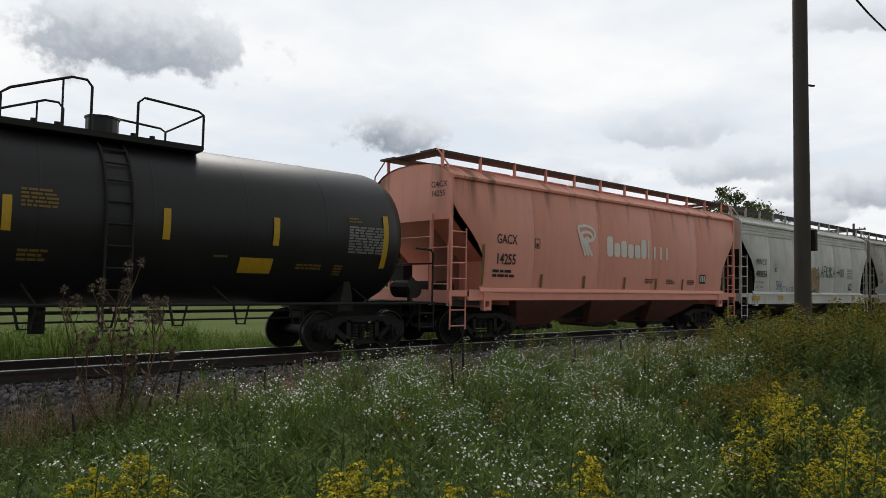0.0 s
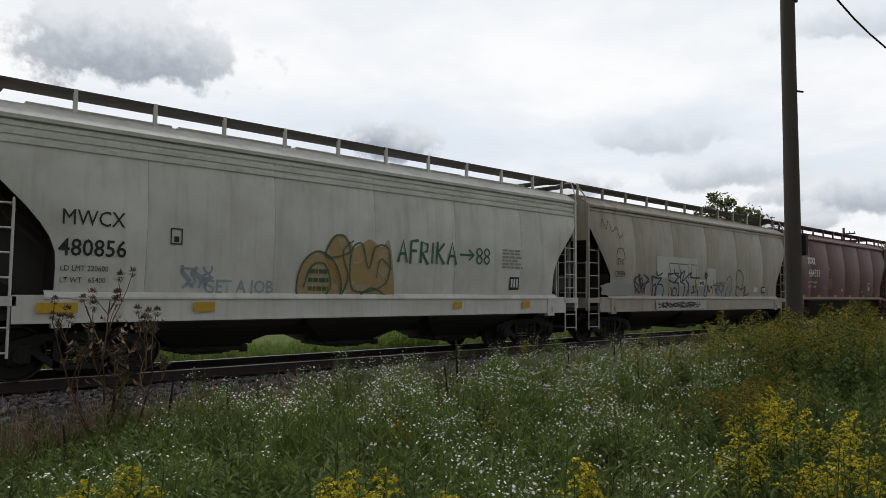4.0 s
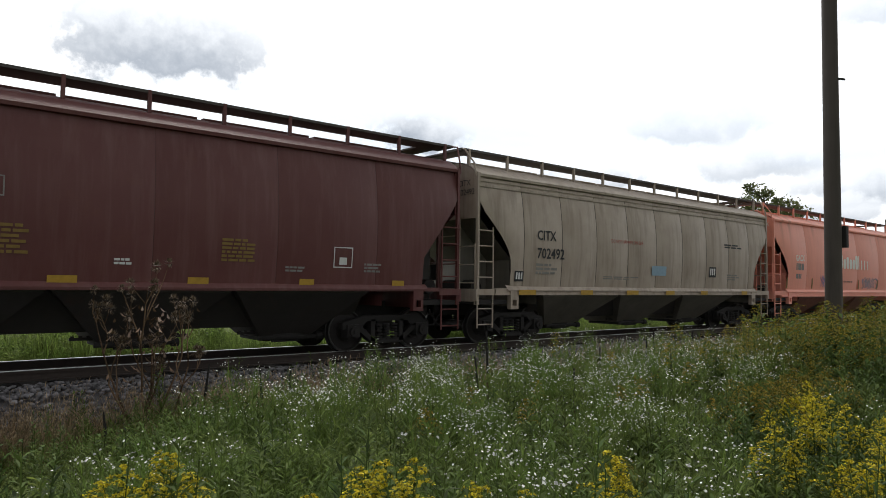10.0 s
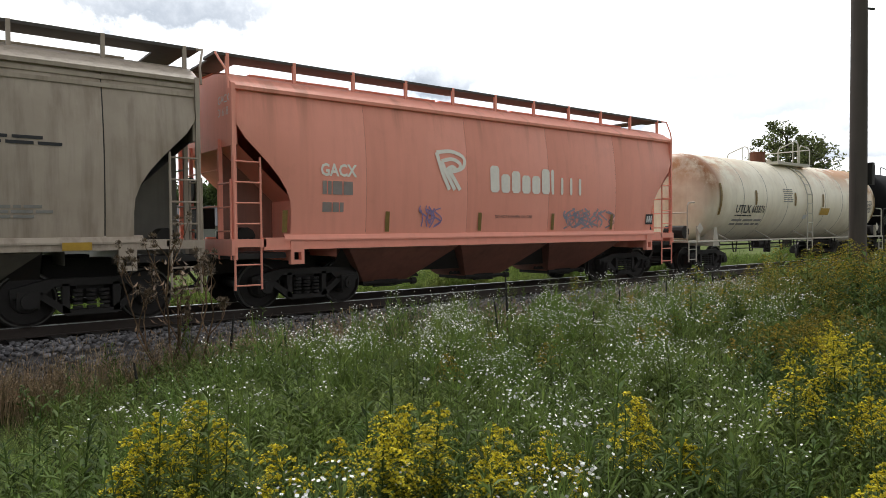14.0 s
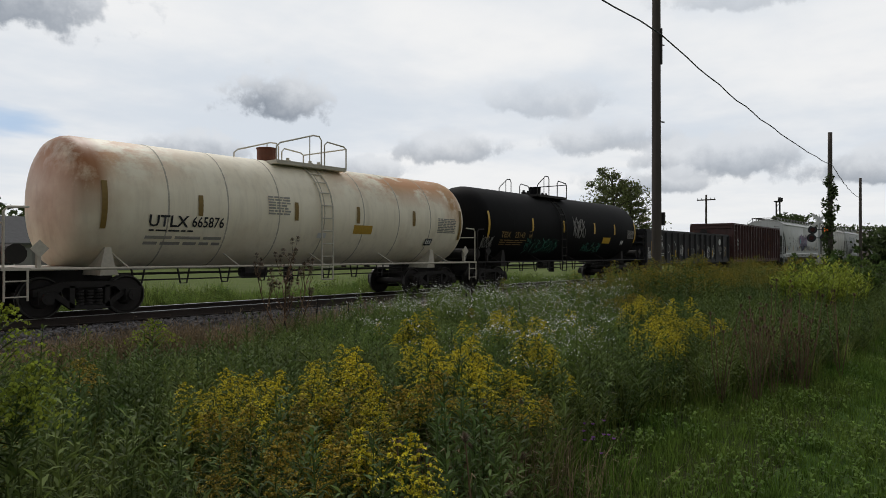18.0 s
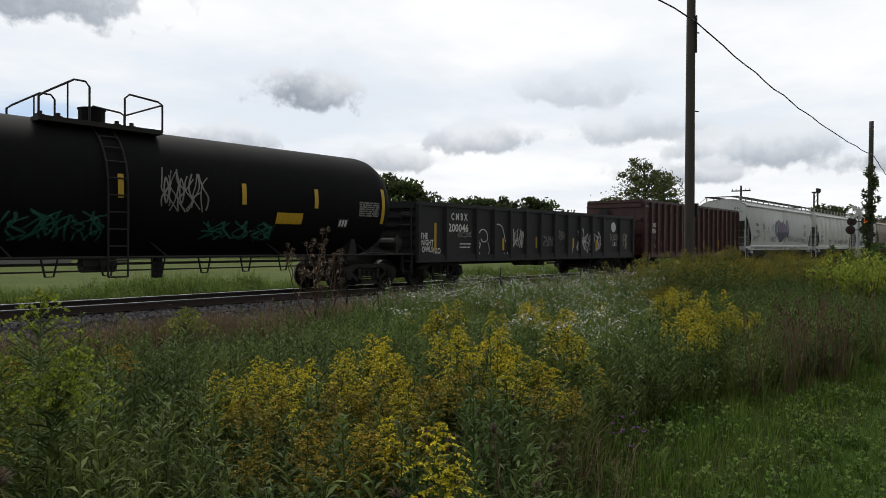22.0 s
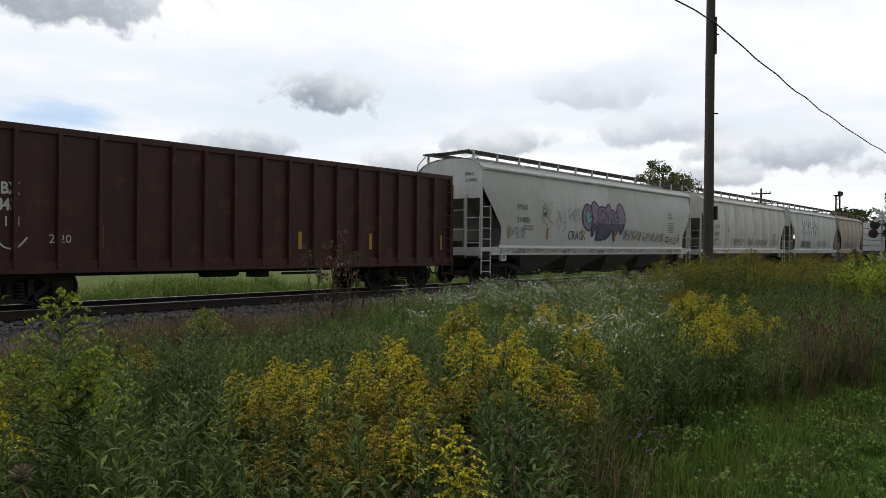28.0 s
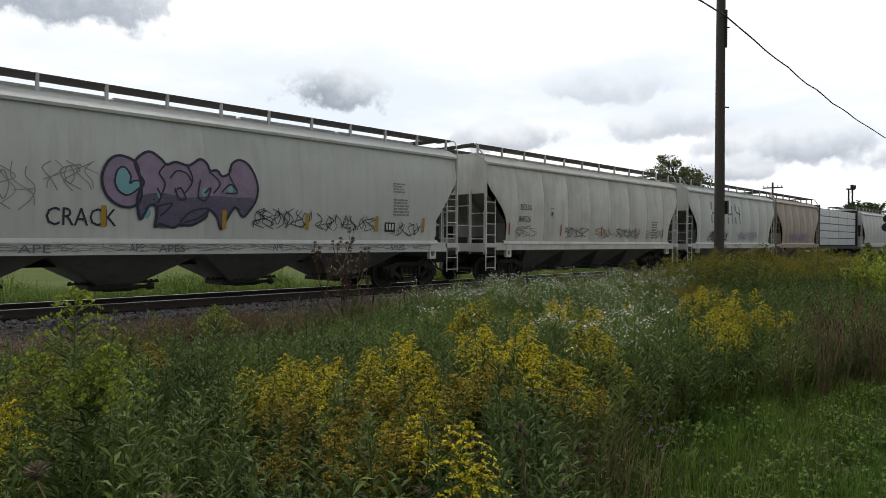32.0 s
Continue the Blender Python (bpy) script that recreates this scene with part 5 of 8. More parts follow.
def leaf_cloud(rng, centres, count, size, flat=0.6):
    """Many small leaf clumps round branch ends: arrays of triangles."""
    c = np.array([p for p, _ in centres])
    r = np.array([q for _, q in centres])
    i = rng.integers(0, len(c), count)
    d = rng.normal(size=(count, 3))
    d /= np.linalg.norm(d, axis=1)[:, None]
    rad = r[i] * rng.uniform(0.25, 1.0, count) ** 0.5
    p = c[i] + d * rad[:, None] * np.array([1, 1, flat])
    a = rng.normal(size=(count, 3))
    b = rng.normal(size=(count, 3))
    a /= np.linalg.norm(a, axis=1)[:, None]
    b -= (a * b).sum(1)[:, None] * a
    b /= np.linalg.norm(b, axis=1)[:, None]
    s = size * rng.uniform(0.6, 1.4, count)[:, None]
    v = np.stack([p - a * s, p - b * s * 0.5, p + a * s, p + b * s * 0.5], 1).reshape(-1, 3)
    f = np.arange(4 * count).reshape(-1, 4)
    return v, f


def mesh_from(name, v, f, material, parent=None, label="", mat_index=None, mats=()):
    me = bpy.data.meshes.new(name)
    n, k = f.shape
    me.vertices.add(len(v))
    me.vertices.foreach_set("co", np.ascontiguousarray(v, dtype=np.float32).ravel())
    me.loops.add(n * k)
    me.loops.foreach_set("vertex_index", np.ascontiguousarray(f, dtype=np.int32).ravel())
    me.polygons.add(n)
    me.polygons.foreach_set("loop_start", np.arange(0, n * k, k, dtype=np.int32))
    me.update(calc_edges=True)
    for m in (mats or (material,)):
        me.materials.append(m)
    if mat_index is not None:
        me.polygons.foreach_set("material_index", np.ascontiguousarray(mat_index, dtype=np.int32))
    ob = new(name, me)
    ob.parent = parent
    return tagged(ob, label)


def tree(x, y, height, width, leaves, label, seed, material, size=0.22, gaps=0.8, conical=False, trunk_share=0.3):
    rng = np.random.default_rng(seed)
    rnd = random.Random(seed)
    t = new("tree")
    t.matrix_basis = pose(x, y, GZ - 0.1, 0, 0, rnd.uniform(0, 360))
    tagged(t, label, "tree")
    bm = B()
    r = 0.035 * height
    crown = []
    rod(bm, (0, 0, 0), (0.05, 0, height * 0.45), r, 8, r * 0.7)
    rod(bm, (0.05, 0, height * 0.45), (0, 0.05, height * 0.9), r * 0.7, 7, r * 0.15)
    nl = 20
    for i in range(nl):
        k = trunk_share + (0.96 - trunk_share) * (i + rnd.random()) / nl
        z0 = height * k * 0.9
        a = i * 2.4 + rnd.uniform(-0.4, 0.4)
        if conical:
            reach = width / 2 * (1 - (k - trunk_share) / (1.05 - trunk_share))
        else:
            q = (k - trunk_share) / (1 - trunk_share)
            reach = width / 2 * (0.30 + 0.80 * math.sin(math.pi * min(1, q * 0.82 + 0.18))) * rnd.uniform(0.6, 1.05)
        tip = (reach * math.cos(a), reach * math.sin(a), min(height * 0.97, z0 + (0.05 if conical else 0.10) * height * rnd.uniform(0.4, 1.2)))
        rod(bm, (0, 0, z0), tip, r * 0.28, 5, r * 0.06)
        crown.append((tip, reach * gaps * 0.62 + 0.1 * width * gaps))
        mid = (tip[0] * 0.6, tip[1] * 0.6, z0 * 0.4 + tip[2] * 0.6)
        crown.append((mid, (reach * 0.45 + 0.08 * width) * gaps))
        for _ in range(2):
            off = (tip[0] * 0.8 + rnd.gauss(0, 0.1) * width, tip[1] * 0.8 + rnd.gauss(0, 0.1) * width, tip[2] + rnd.gauss(0, 0.05) * height)
            rod(bm, mid, off, r * 0.12, 4, r * 0.04)
            crown.append((off, 0.11 * width * gaps))
    crown.append(((0, 0, height * 0.93), 0.12 * width))
    part("trunk", bm, M_BARK, t)
    v, f = leaf_cloud(rng, crown, leaves, size)
    mesh_from("crown", v, f, material, t, "uneven leafy crown")
    return t


tree(43.4, 8.1, 8.7, 5.1, 8200, "broadleaf tree with an airy crown behind the track", 3, M_LEAF_A, 0.10, 0.78)
tree(46.6, 8.0, 7.7, 4.0, 5000, "smaller broadleaf tree with an airy crown", 5, M_LEAF_A, 0.10, 0.78)
for i, (ya, d, el, w) in enumerate([(50, 95, 5.3, 9), (47.2, 92, 4.9, 8), (45.3, 94, 5.7, 9.5), (43.4, 96, 4.4, 8), (40.5, 100, 3.6, 10), (38.3, 98, 3.9, 9), (36.2, 104, 3.6, 9),
                                    (57.0, 92, 4.2, 6), (60.0, 95, 4.9, 4), (54.0, 99, 3.9, 7), (33.5, 106, 3.8, 9), (64, 92, 3.4, 9), (68.5, 88, 3.8, 8), (74.5, 92, 4.0, 9), (79, 90, 3.8, 10), (84, 95, 4.2, 11)]):
    hx, hy = -6.6 + d * math.cos(radians(ya)), -15 + d * math.sin(radians(ya))
    hgt = 1.9 + d * math.tan(radians(el))
    tree(hx, hy, hgt, w, 5200, "dark far broadleaf tree beyond the field", 20 + i, M_LEAF_B, 0.34, 0.95, trunk_share=0.12)
tree(77, 26, 8.2, 3.2, 3500, "dark spruce standing beyond the field", 50, M_LEAF_B, 0.28, 0.8, conical=True, trunk_share=0.08)
for i, (x, y, hgt, w) in enumerate([(112, 9.5, 8.3, 9), (118, 12, 7.2, 8), (150, 2, 7.0, 12), (140, -8, 5.0, 10), (95, -6.5, 5.2, 7), (120, -9, 5.5, 9), (150, -16, 7, 12), (104, -14, 5.2, 8), (180, 12, 8, 14)]):
    tree(x, y, hgt, w, 4500, "dense dark tree by the far crossing", 70 + i, M_LEAF_B, 0.3, 0.95, trunk_share=0.08)

M_SIDING = plain("pale_siding", (0.24, 0.235, 0.225), 0.7, 0, 0.2, 2)
M_ROOF = plain("grey_shingles", (0.10, 0.10, 0.105), 0.9, 0, 0.4, 4)
M_GLASS = plain("dark_window_glass", (0.02, 0.025, 0.03), 0.1, 0, 0.2)


def house(x, y, w, d, hgt, turn, label):
    h = new("house")
    h.matrix_basis = pose(x, y, GZ - 0.05, 0, 0, turn)
    tagged(h, label, "house")
    bm = B()
    slab(bm, 0, w, 0, d, 0, hgt)
    part("wall", bm, M_SIDING, h)
    bm = B()
    prof = [(-0.35, hgt - 0.12), (d / 2, hgt + 0.3 * d), (d + 0.35, hgt - 0.12), (d + 0.35, hgt + 0.02), (d / 2, hgt + 0.3 * d + 0.16), (-0.35, hgt + 0.02)]
    a = [bm.verts.new((-0.3, yy, z)) for yy, z in prof]
    b = [bm.verts.new((w + 0.3, yy, z)) for yy, z in prof]
    for i in range(6):
        bm.faces.new((a[i - 1], a[i], b[i], b[i - 1]))
    bm.faces.new(a[::-1])
    bm.faces.new(b)
    part("roof", bm, M_ROOF, h)
    for k in range(4):
        x0 = w * (0.08 + 0.24 * k)
        bm = B()
        slab(bm, x0 - 0.08, x0 + 1.18, -0.05, -0.003, 0.92, 2.18)
        fr = part("window", bm, M_SIGN, h)
        bm = B()
        slab(bm, x0, x0 + 1.1, -0.07, -0.052, 1.0, 2.1)
        part("pane", bm, M_GLASS, fr)


house(3.0, 46.0, 12, 7, 2.7, -8, "pale low house with a grey roof beyond the field")
house(22.0, 60.0, 11, 7, 2.7, -4, "pale low house with a grey roof among far trees")

# ---- lettering, reflectors, placards and graffiti on the cars ----
def number_box(car, hw, x, z, w, hgt, m):
    bm = B()
    for a, b, c_, d in ((x, x + w, z, z + 0.02), (x, x + w, z + hgt - 0.02, z + hgt), (x, x + 0.02, z, z + hgt), (x + w - 0.02, x + w, z, z + hgt), (x + w * 0.3, x + w * 0.7, z + hgt * 0.15, z + hgt * 0.5)):
        grid_of(bm, [[(a, 0, c_), (b, 0, c_)], [(a, 0, d), (b, 0, d)]])
    part("stencil_box", on_side(bm, hw), m, car)


def placard(car, hw, x, z, w, hgt, m=M_BLACK):
    p = plate(x, x + w, z, z + hgt, hw, m, car, "data_plate", "black data plate")
    bm = B()
    for k in range(3):
        x0 = x + w * (0.12 + 0.28 * k)
        grid_of(bm, [[(x0, 0, z + hgt * 0.2), (x0 + w * 0.18, 0, z + hgt * 0.2)], [(x0, 0, z + hgt * 0.85), (x0 + w * 0.18, 0, z + hgt * 0.85)]])
    part("stencil", on_side(bm, hw, 0.012), M_LET, car)


def word_shape(car, hw, x, z, w, hgt, n, m, m2, split):
    """A company word mark as plain rounded shapes of heavy and light weight."""
    step = w / n
    for k in range(n):
        bm = B()
        x0, x1 = x + step * (k + 0.06), x + step * (k + 0.88)
        up = hgt * (1.0 if k in (0, 5, 6) else 0.84 if k == 2 else 0.70)
        c_ = 0.17 * step
        ring = [(x0 + c_, z), (x1 - c_, z), (x1, z + c_), (x1, z + up - c_), (x1 - c_, z + up), (x0 + c_, z + up), (x0, z + up - c_), (x0, z + c_)]
        if k >= split:
            ring = [(x0 + (a - x0) * 0.34, b) for a, b in ring]
        bm.faces.new([bm.verts.new((a, 0, b)) for a, b in ring])
        part("word_mark", on_side(bm, hw), m if k < split else m2, car)


def fan_logo(car, hw, x, z, s, m):
    for k in range(3):
        bm = B()
        top = [(x + s * (0.06 + 0.30 * k * 0.5), z + s * (0.95 - 0.22 * k)), (x + s * 0.55, z + s * (1.0 - 0.2 * k)), (x + s * (0.95 - 0.14 * k), z + s * (0.86 - 0.16 * k)), (x + s * (0.92 - 0.14 * k), z + s * (0.6 - 0.05 * k)), (x + s * (0.6 - 0.06 * k), z + s * 0.48)]
        ribbon(bm, smooth_path(top, 5), 0.10 * s)
        ribbon(bm, smooth_path([top[0], (x + s * (0.22 + 0.13 * k), z + s * 0.45), (x + s * (0.45 + 0.18 * k), z)], 5), 0.115 * s)
        part("logo_band", on_side(bm, hw), m, car)


def end_text(car, body, z, m, size=0.2):
    cu = bpy.data.curves.new("lettering", "FONT")
    cu.body, cu.size = body, size
    tmp = new("tmp", cu)
    me = bpy.data.meshes.new_from_object(tmp.evaluated_get(DG()))
    bpy.data.objects.remove(tmp)
    bm = B()
    bm.from_mesh(me)
    bpy.data.meshes.remove(me)
    for v in bm.verts:
        v.co = (0.055, -0.75 - v.co.x, z + v.co.y)
    part("lettering", bm, m, car)


# black tank car
for x in (7.33, 9.6, 11.6):
    plate(x - 0.06, x + 0.06, 2.1, 2.62, h, M_YEL, c)
plate(14.05, 14.18, 1.75, 2.85, h, M_YEL, c, n=8)
plate(10.95, 11.6, 1.58, 1.86, h, M_YEL, c, "warning_plate", "yellow warning plate")
bars(11.0, 1.82, 0.5, 0.2, 4, h, M_DULLY, c)
bars(7.5, 2.75, 0.5, 0.3, 5, h, M_DULLY, c)
bars(7.5, 1.85, 0.4, 0.2, 3, h, M_DULLY, c)
bars(12.1, 1.78, 0.55, 0.12, 2, h, M_DULLY, c)
bars(12.95, 1.78, 0.2, 0.22, 4, h, M_DULLY, c)
bars(10.45, 1.88, 0.35, 0.05, 1, h, M_DULLY, c)
bars(13.2, 2.75, 0.3, 0.12, 2, h, M_DULLY, c)
bars(13.2, 2.58, 0.85, 0.56, 10, h, M_GREYL, c, "test_table", 0.05, 0.7)

# pink hopper
letters("GACX", 0.33, 1.46, 2.46, h1, M_BLACK, c1, bold=0.003, squeeze=0.78)
letters("14255", 0.36, 1.44, 1.96, h1, M_BLACK, c1, bold=0.005, squeeze=0.80)
bars(1.35, 1.82, 0.85, 0.22, 2, h1, M_BLACK, c1)
number_box(c1, h1, 2.85, 2.4, 0.2, 0.25, M_BLACK)
fan_logo(c1, h1, 4.6, 2.3, 0.82, M_CHALK)
word_shape(c1, h1, 5.95, 2.32, 3.5, 0.58, 10, M_CHALK, M_CHALK, 6)
reflectors(c1, h1, (3.15, 4.95, 6.9, 8.6, 10.2), 1.40, 0.34)
placard(c1, h1, 11.3, 1.62, 0.4, 0.3)
for x in (8.0, 9.2, 10.5):
    bars(x, 1.72, 0.5, 0.16, 3, h1, M_BLACK, c1)
plate(0.98, 1.06, 1.45, 2.4, h1, M_DULLY, c1)
end_text(c1, "GACX", 3.72, M_BLACK)
end_text(c1, "14255", 3.5, M_BLACK)

# white hopper with the orange piece
letters("MWCX", 0.34, 1.12, 2.40, h2, M_BLACK, c2, bold=0.0, squeeze=0.83)
letters("480856", 0.37, 1.10, 1.93, h2, M_BLACK, c2, bold=0.004, squeeze=0.88)
letters("LD LMT 220600", 0.12, 1.14, 1.70, h2, M_BLACK, c2, squeeze=0.85)
letters("LT WT   65400", 0.12, 1.14, 1.52, h2, M_BLACK, c2, squeeze=0.85)
number_box(c2, h2, 2.75, 2.18, 0.2, 0.27, M_BLACK)
bm = B()
for ctrl in ([(5.15, 1.45), (5.25, 1.95), (5.6, 2.2), (6.0, 1.95), (6.15, 1.4), (5.8, 1.0), (5.35, 1.0)], [(5.75, 2.1), (5.9, 2.5), (6.2, 2.55), (6.45, 2.3), (6.8, 2.5), (7.1, 2.35), (7.3, 2.5), (7.42, 2.0), (7.5, 1.3), (7.3, 1.1), (6.9, 1.35), (6.2, 1.4)]):
    blob(bm, ctrl)
part("graffiti", on_side(finer(bm), h2, 0.004), M_ORANGE, c2, "orange sprayed bubble piece")
bm = B()
for ctrl in ([(5.15, 1.45), (5.25, 1.95), (5.6, 2.2), (6.0, 1.95), (6.15, 1.4), (5.8, 1.0), (5.35, 1.0)], [(6.45, 1.45), (6.35, 2.2), (6.6, 2.4), (6.8, 1.9), (6.95, 2.35), (7.3, 2.3), (7.25, 1.6)], [(5.75, 2.1), (5.95, 2.5), (6.2, 2.5), (6.3, 2.2)]):
    ribbon(bm, smooth_path(ctrl, 6, True), 0.035, True)
for ctrl in ([(5.3, 1.5), (5.45, 1.9), (5.75, 1.95), (5.9, 1.5), (5.6, 1.2)], [(6.1, 1.2), (6.3, 1.7), (6.15, 2.2), (6.4, 2.45)], [(6.5, 1.25), (6.9, 1.5), (7.35, 1.3)], [(7.0, 1.7), (7.1, 2.1), (7.4, 1.9)], [(5.2, 1.1), (5.7, 0.95), (6.1, 1.15)]):
    ribbon(bm, smooth_path(ctrl, 6), 0.03)
part("graffiti", on_side(bm, h2, 0.013), M_GREEN, c2, "dark green outline of the piece")
bars(5.4, 1.85, 0.45, 0.5, 3, h2, M_GREEN, c2, "graffiti", 0.1, 0.5)
bm = B()
for x, strokes in ((0, [[(0, 0), (0.12, 0.36), (0.22, 0)], [(0.04, 0.14), (0.2, 0.15)]]), (0.30, [[(0, -0.02), (0.02, 0.36), (0.2, 0.38)], [(0.02, 0.2), (0.16, 0.2)]]),
                   (0.56, [[(0, 0), (0.02, 0.36), (0.18, 0.32), (0.16, 0.2), (0.03, 0.18), (0.2, -0.02)]]), (0.86, [[(0, 0), (0.02, 0.36)]]),
                   (0.98, [[(0, 0), (0.02, 0.38)], [(0.2, 0.36), (0.03, 0.2), (0.2, 0)]]), (1.28, [[(0, 0), (0.12, 0.38), (0.24, 0)], [(0.05, 0.15), (0.2, 0.15)]])):
    for line in strokes:
        ribbon(bm, [(7.55 + 1.12 * (x + a), 2.06 + 1.3 * z) for a, z in line], 0.065)
part("graffiti", on_side(bm, h2, 0.012), M_GREEN, c2, "green sprayed hand lettering")
bm = B()
ribbon(bm, [(9.35, 2.3), (9.8, 2.3)], 0.05)
ribbon(bm, [(9.65, 2.42), (9.82, 2.3), (9.65, 2.18)], 0.05)
for z in (2.2, 2.38):
    for x in (10.0, 10.25):
        ribbon(bm, smooth_path([(x + 0.09 * math.cos(a), z + 0.09 * math.sin(a)) for a in (0, 1.6, 3.1, 4.7)], 4, True), 0.045, True)
part("graffiti", on_side(bm, h2, 0.012), M_GREEN, c2, "green sprayed arrow and loops")
letters("GET A JOB", 0.33, 3.35, 1.38, h2, M_PALEB, c2, "graffiti", 0.006, 0.85)
tag_scrawl(3.0, 1.45, 0.5, 0.4, 3, h2, M_PALEB, c2, 12, 0.05, label="washed-out blue tag")
bars(10.8, 2.5, 0.75, 0.5, 6, h2, M_GREYL, c2)
placard(c2, h2, 11.1, 1.5, 0.35, 0.32)
for x0, x1 in ((0.85, 1.4), (3.18, 3.55), (9.2, 9.45), (11.55, 11.85)):
    plate(x0, x1, 1.06, 1.22, h2, M_YEL, c2, lift=0.075)
bars(3.7, 1.28, 0.85, 0.09, 1, h2, M_PALEB, c2)
bars(8.6, 1.27, 1.4, 0.1, 2, h2, M_GREYL, c2)

# cream hopper with black tags
letters("ITFX", 0.28, 1.3, 2.28, h3, M_BLACK, c3, squeeze=0.7)
letters("129084", 0.27, 1.2, 1.93, h3, M_BLACK, c3, squeeze=0.72)
for a, b, z0, z1, s in ((3.2, 5.0, 1.36, 2.0, 1), (4.7, 6.6, 1.34, 1.72, 2), (6.3, 7.0, 1.42, 1.85, 3), (7.55, 8.9, 1.36, 1.95, 4), (0.5, 2.4, 1.36, 1.75, 5)):
    rr = random.Random(70 + s)
    n = 26
    ring = []
    for i in range(n):
        w = 6.2832 * i / n
        k = (abs(math.cos(w)) ** 4 + abs(math.sin(w)) ** 4) ** -0.25 * rr.uniform(0.82, 1.0)
        ring.append(((a + b) / 2 + (b - a) / 2 * k * math.cos(w), (z0 + z1) / 2 + (z1 - z0) / 2 * k * math.sin(w)))
    bm = B()
    blob(bm, ring)
    part("graffiti", on_side(finer(bm), h3, 0.0105), M_WASH, c3, "faded blue-grey spray")
for a, b in ((4.35, 4.85), (5.0, 5.5), (5.75, 6.05)):
    bm = B()
    ribbon(bm, [(a, 1.95), (a, 2.26), (a - 0.05, 2.26), (a - 0.05, 2.43), (b + 0.05, 2.43), (b + 0.05, 1.95)], 0.045)
    part("graffiti", on_side(bm, h3, 0.012), M_GREYP, c3, "grey outlined block letter")
plate(6.28, 6.66, 1.72, 1.92, h3, M_LET, c3, "sticker", "white sticker with green and black bars", lift=0.014)
plate(6.32, 6.45, 1.77, 1.87, h3, M_BLACK, c3, "sticker_bar", lift=0.018)
plate(6.48, 6.62, 1.75, 1.89, h3, M_STICKG, c3, "sticker_bar", lift=0.018)
plate(3.55, 6.2, 1.34, 2.64, h3, M_PALEPATCH, c3, "paint_patch", "paler paint patch")
plate(6.85, 7.5, 1.34, 2.35, h3, M_PALEPATCH, c3, "paint_patch", "paler paint patch")
for ctrl in ([(3.25, 2), (3.54, 1.94), (3.84, 1.95)],
             [(3.25, 2), (3.34, 1.7), (3.32, 1.39), (3.4, 1.26), (3.48, 1.46), (3.5, 1.74), (3.35, 1.68)],
             [(3.53, 2.16), (3.61, 2.01), (3.88, 2.11)],
             [(3.84, 1.95), (3.58, 1.71), (3.55, 1.39), (3.64, 1.26), (3.88, 1.29), (3.98, 1.51), (3.89, 1.72), (3.64, 1.74)],
             [(4.6, 2.26), (4.64, 2.1), (4.85, 1.99), (4.6, 1.81)],
             [(4.23, 2.11), (4.35, 2.08), (4.7, 2.12), (4.88, 2.1)],
             [(4.23, 2.11), (4.3, 1.84), (4.29, 1.48), (4.41, 1.28), (4.51, 1.48), (4.4, 1.66)],
             [(4.32, 1.88), (4.6, 1.81), (4.89, 1.79), (4.95, 1.52), (4.83, 1.3), (4.62, 1.3), (4.54, 1.48), (4.61, 1.63), (4.79, 1.6), (4.76, 1.37), (4.61, 1.41)],
             [(4.88, 1.96), (5.27, 2.21), (5.11, 1.83), (5.3, 1.76), (5.29, 1.45), (5.13, 1.28), (4.94, 1.41)],
             [(5.06, 2.18), (5.03, 1.83), (5.33, 1.96)],
             [(5.33, 1.96), (5.72, 2.17), (5.66, 2.01), (6.31, 2)],
             [(5.37, 1.92), (5.58, 1.69), (5.47, 1.34), (5.67, 1.26), (6.16, 1.26), (6.22, 1.51), (6.02, 1.75), (6.06, 1.99)],
             [(5.58, 1.85), (5.58, 1.3)],
             [(5.82, 1.67), (5.92, 1.72), (5.93, 1.5)],
             [(5.78, 1.48), (6.05, 1.52)],
             [(6.74, 1.77), (6.68, 1.43), (6.86, 1.38), (6.91, 1.75), (7.04, 1.52), (7.13, 1.74), (7.25, 1.61)],
             [(6.75, 2.22), (6.68, 2.1), (6.77, 1.98), (6.84, 2.11), (6.76, 2.16), (6.74, 2.08)]):
    bm = B()
    ribbon(bm, smooth_path(ctrl, 5), 0.05)
    part("graffiti", on_side(bm, h3, 0.013), M_INK, c3, "bold black sprayed stroke")
for x, w, hh, n, s in ((2.3, 0.8, 0.6, 3, 1), (7.3, 0.9, 0.5, 4, 4)):
    tag_scrawl(x, 1.45, w, hh, n, h3, M_INK if s < 5 else M_GREYL, c3, s, 0.035 if s < 4 else 0.022, label="black sprayed tag")
plate(3.5, 6.75, 0.93, 1.24, lambda z: 1.55, M_PALEPATCH, c3, "paint_patch", "paler paint patch", lift=0.012)
tag_scrawl(3.6, 0.98, 2.7, 0.22, 9, lambda z: 1.56, M_INK, c3, 7, 0.03, label="small black tag on the sill")
reflectors(c3, h3, (4.3, 6.1, 7.3, 8.6, 9.9, 11.9), 1.45, 0.36, M_AMBER, 0.04)
placard(c3, h3, 11.3, 1.5, 0.35, 0.25)
plate(10.6, 10.95, 1.55, 1.72, h3, M_LET, c3, "sticker", "white sticker")
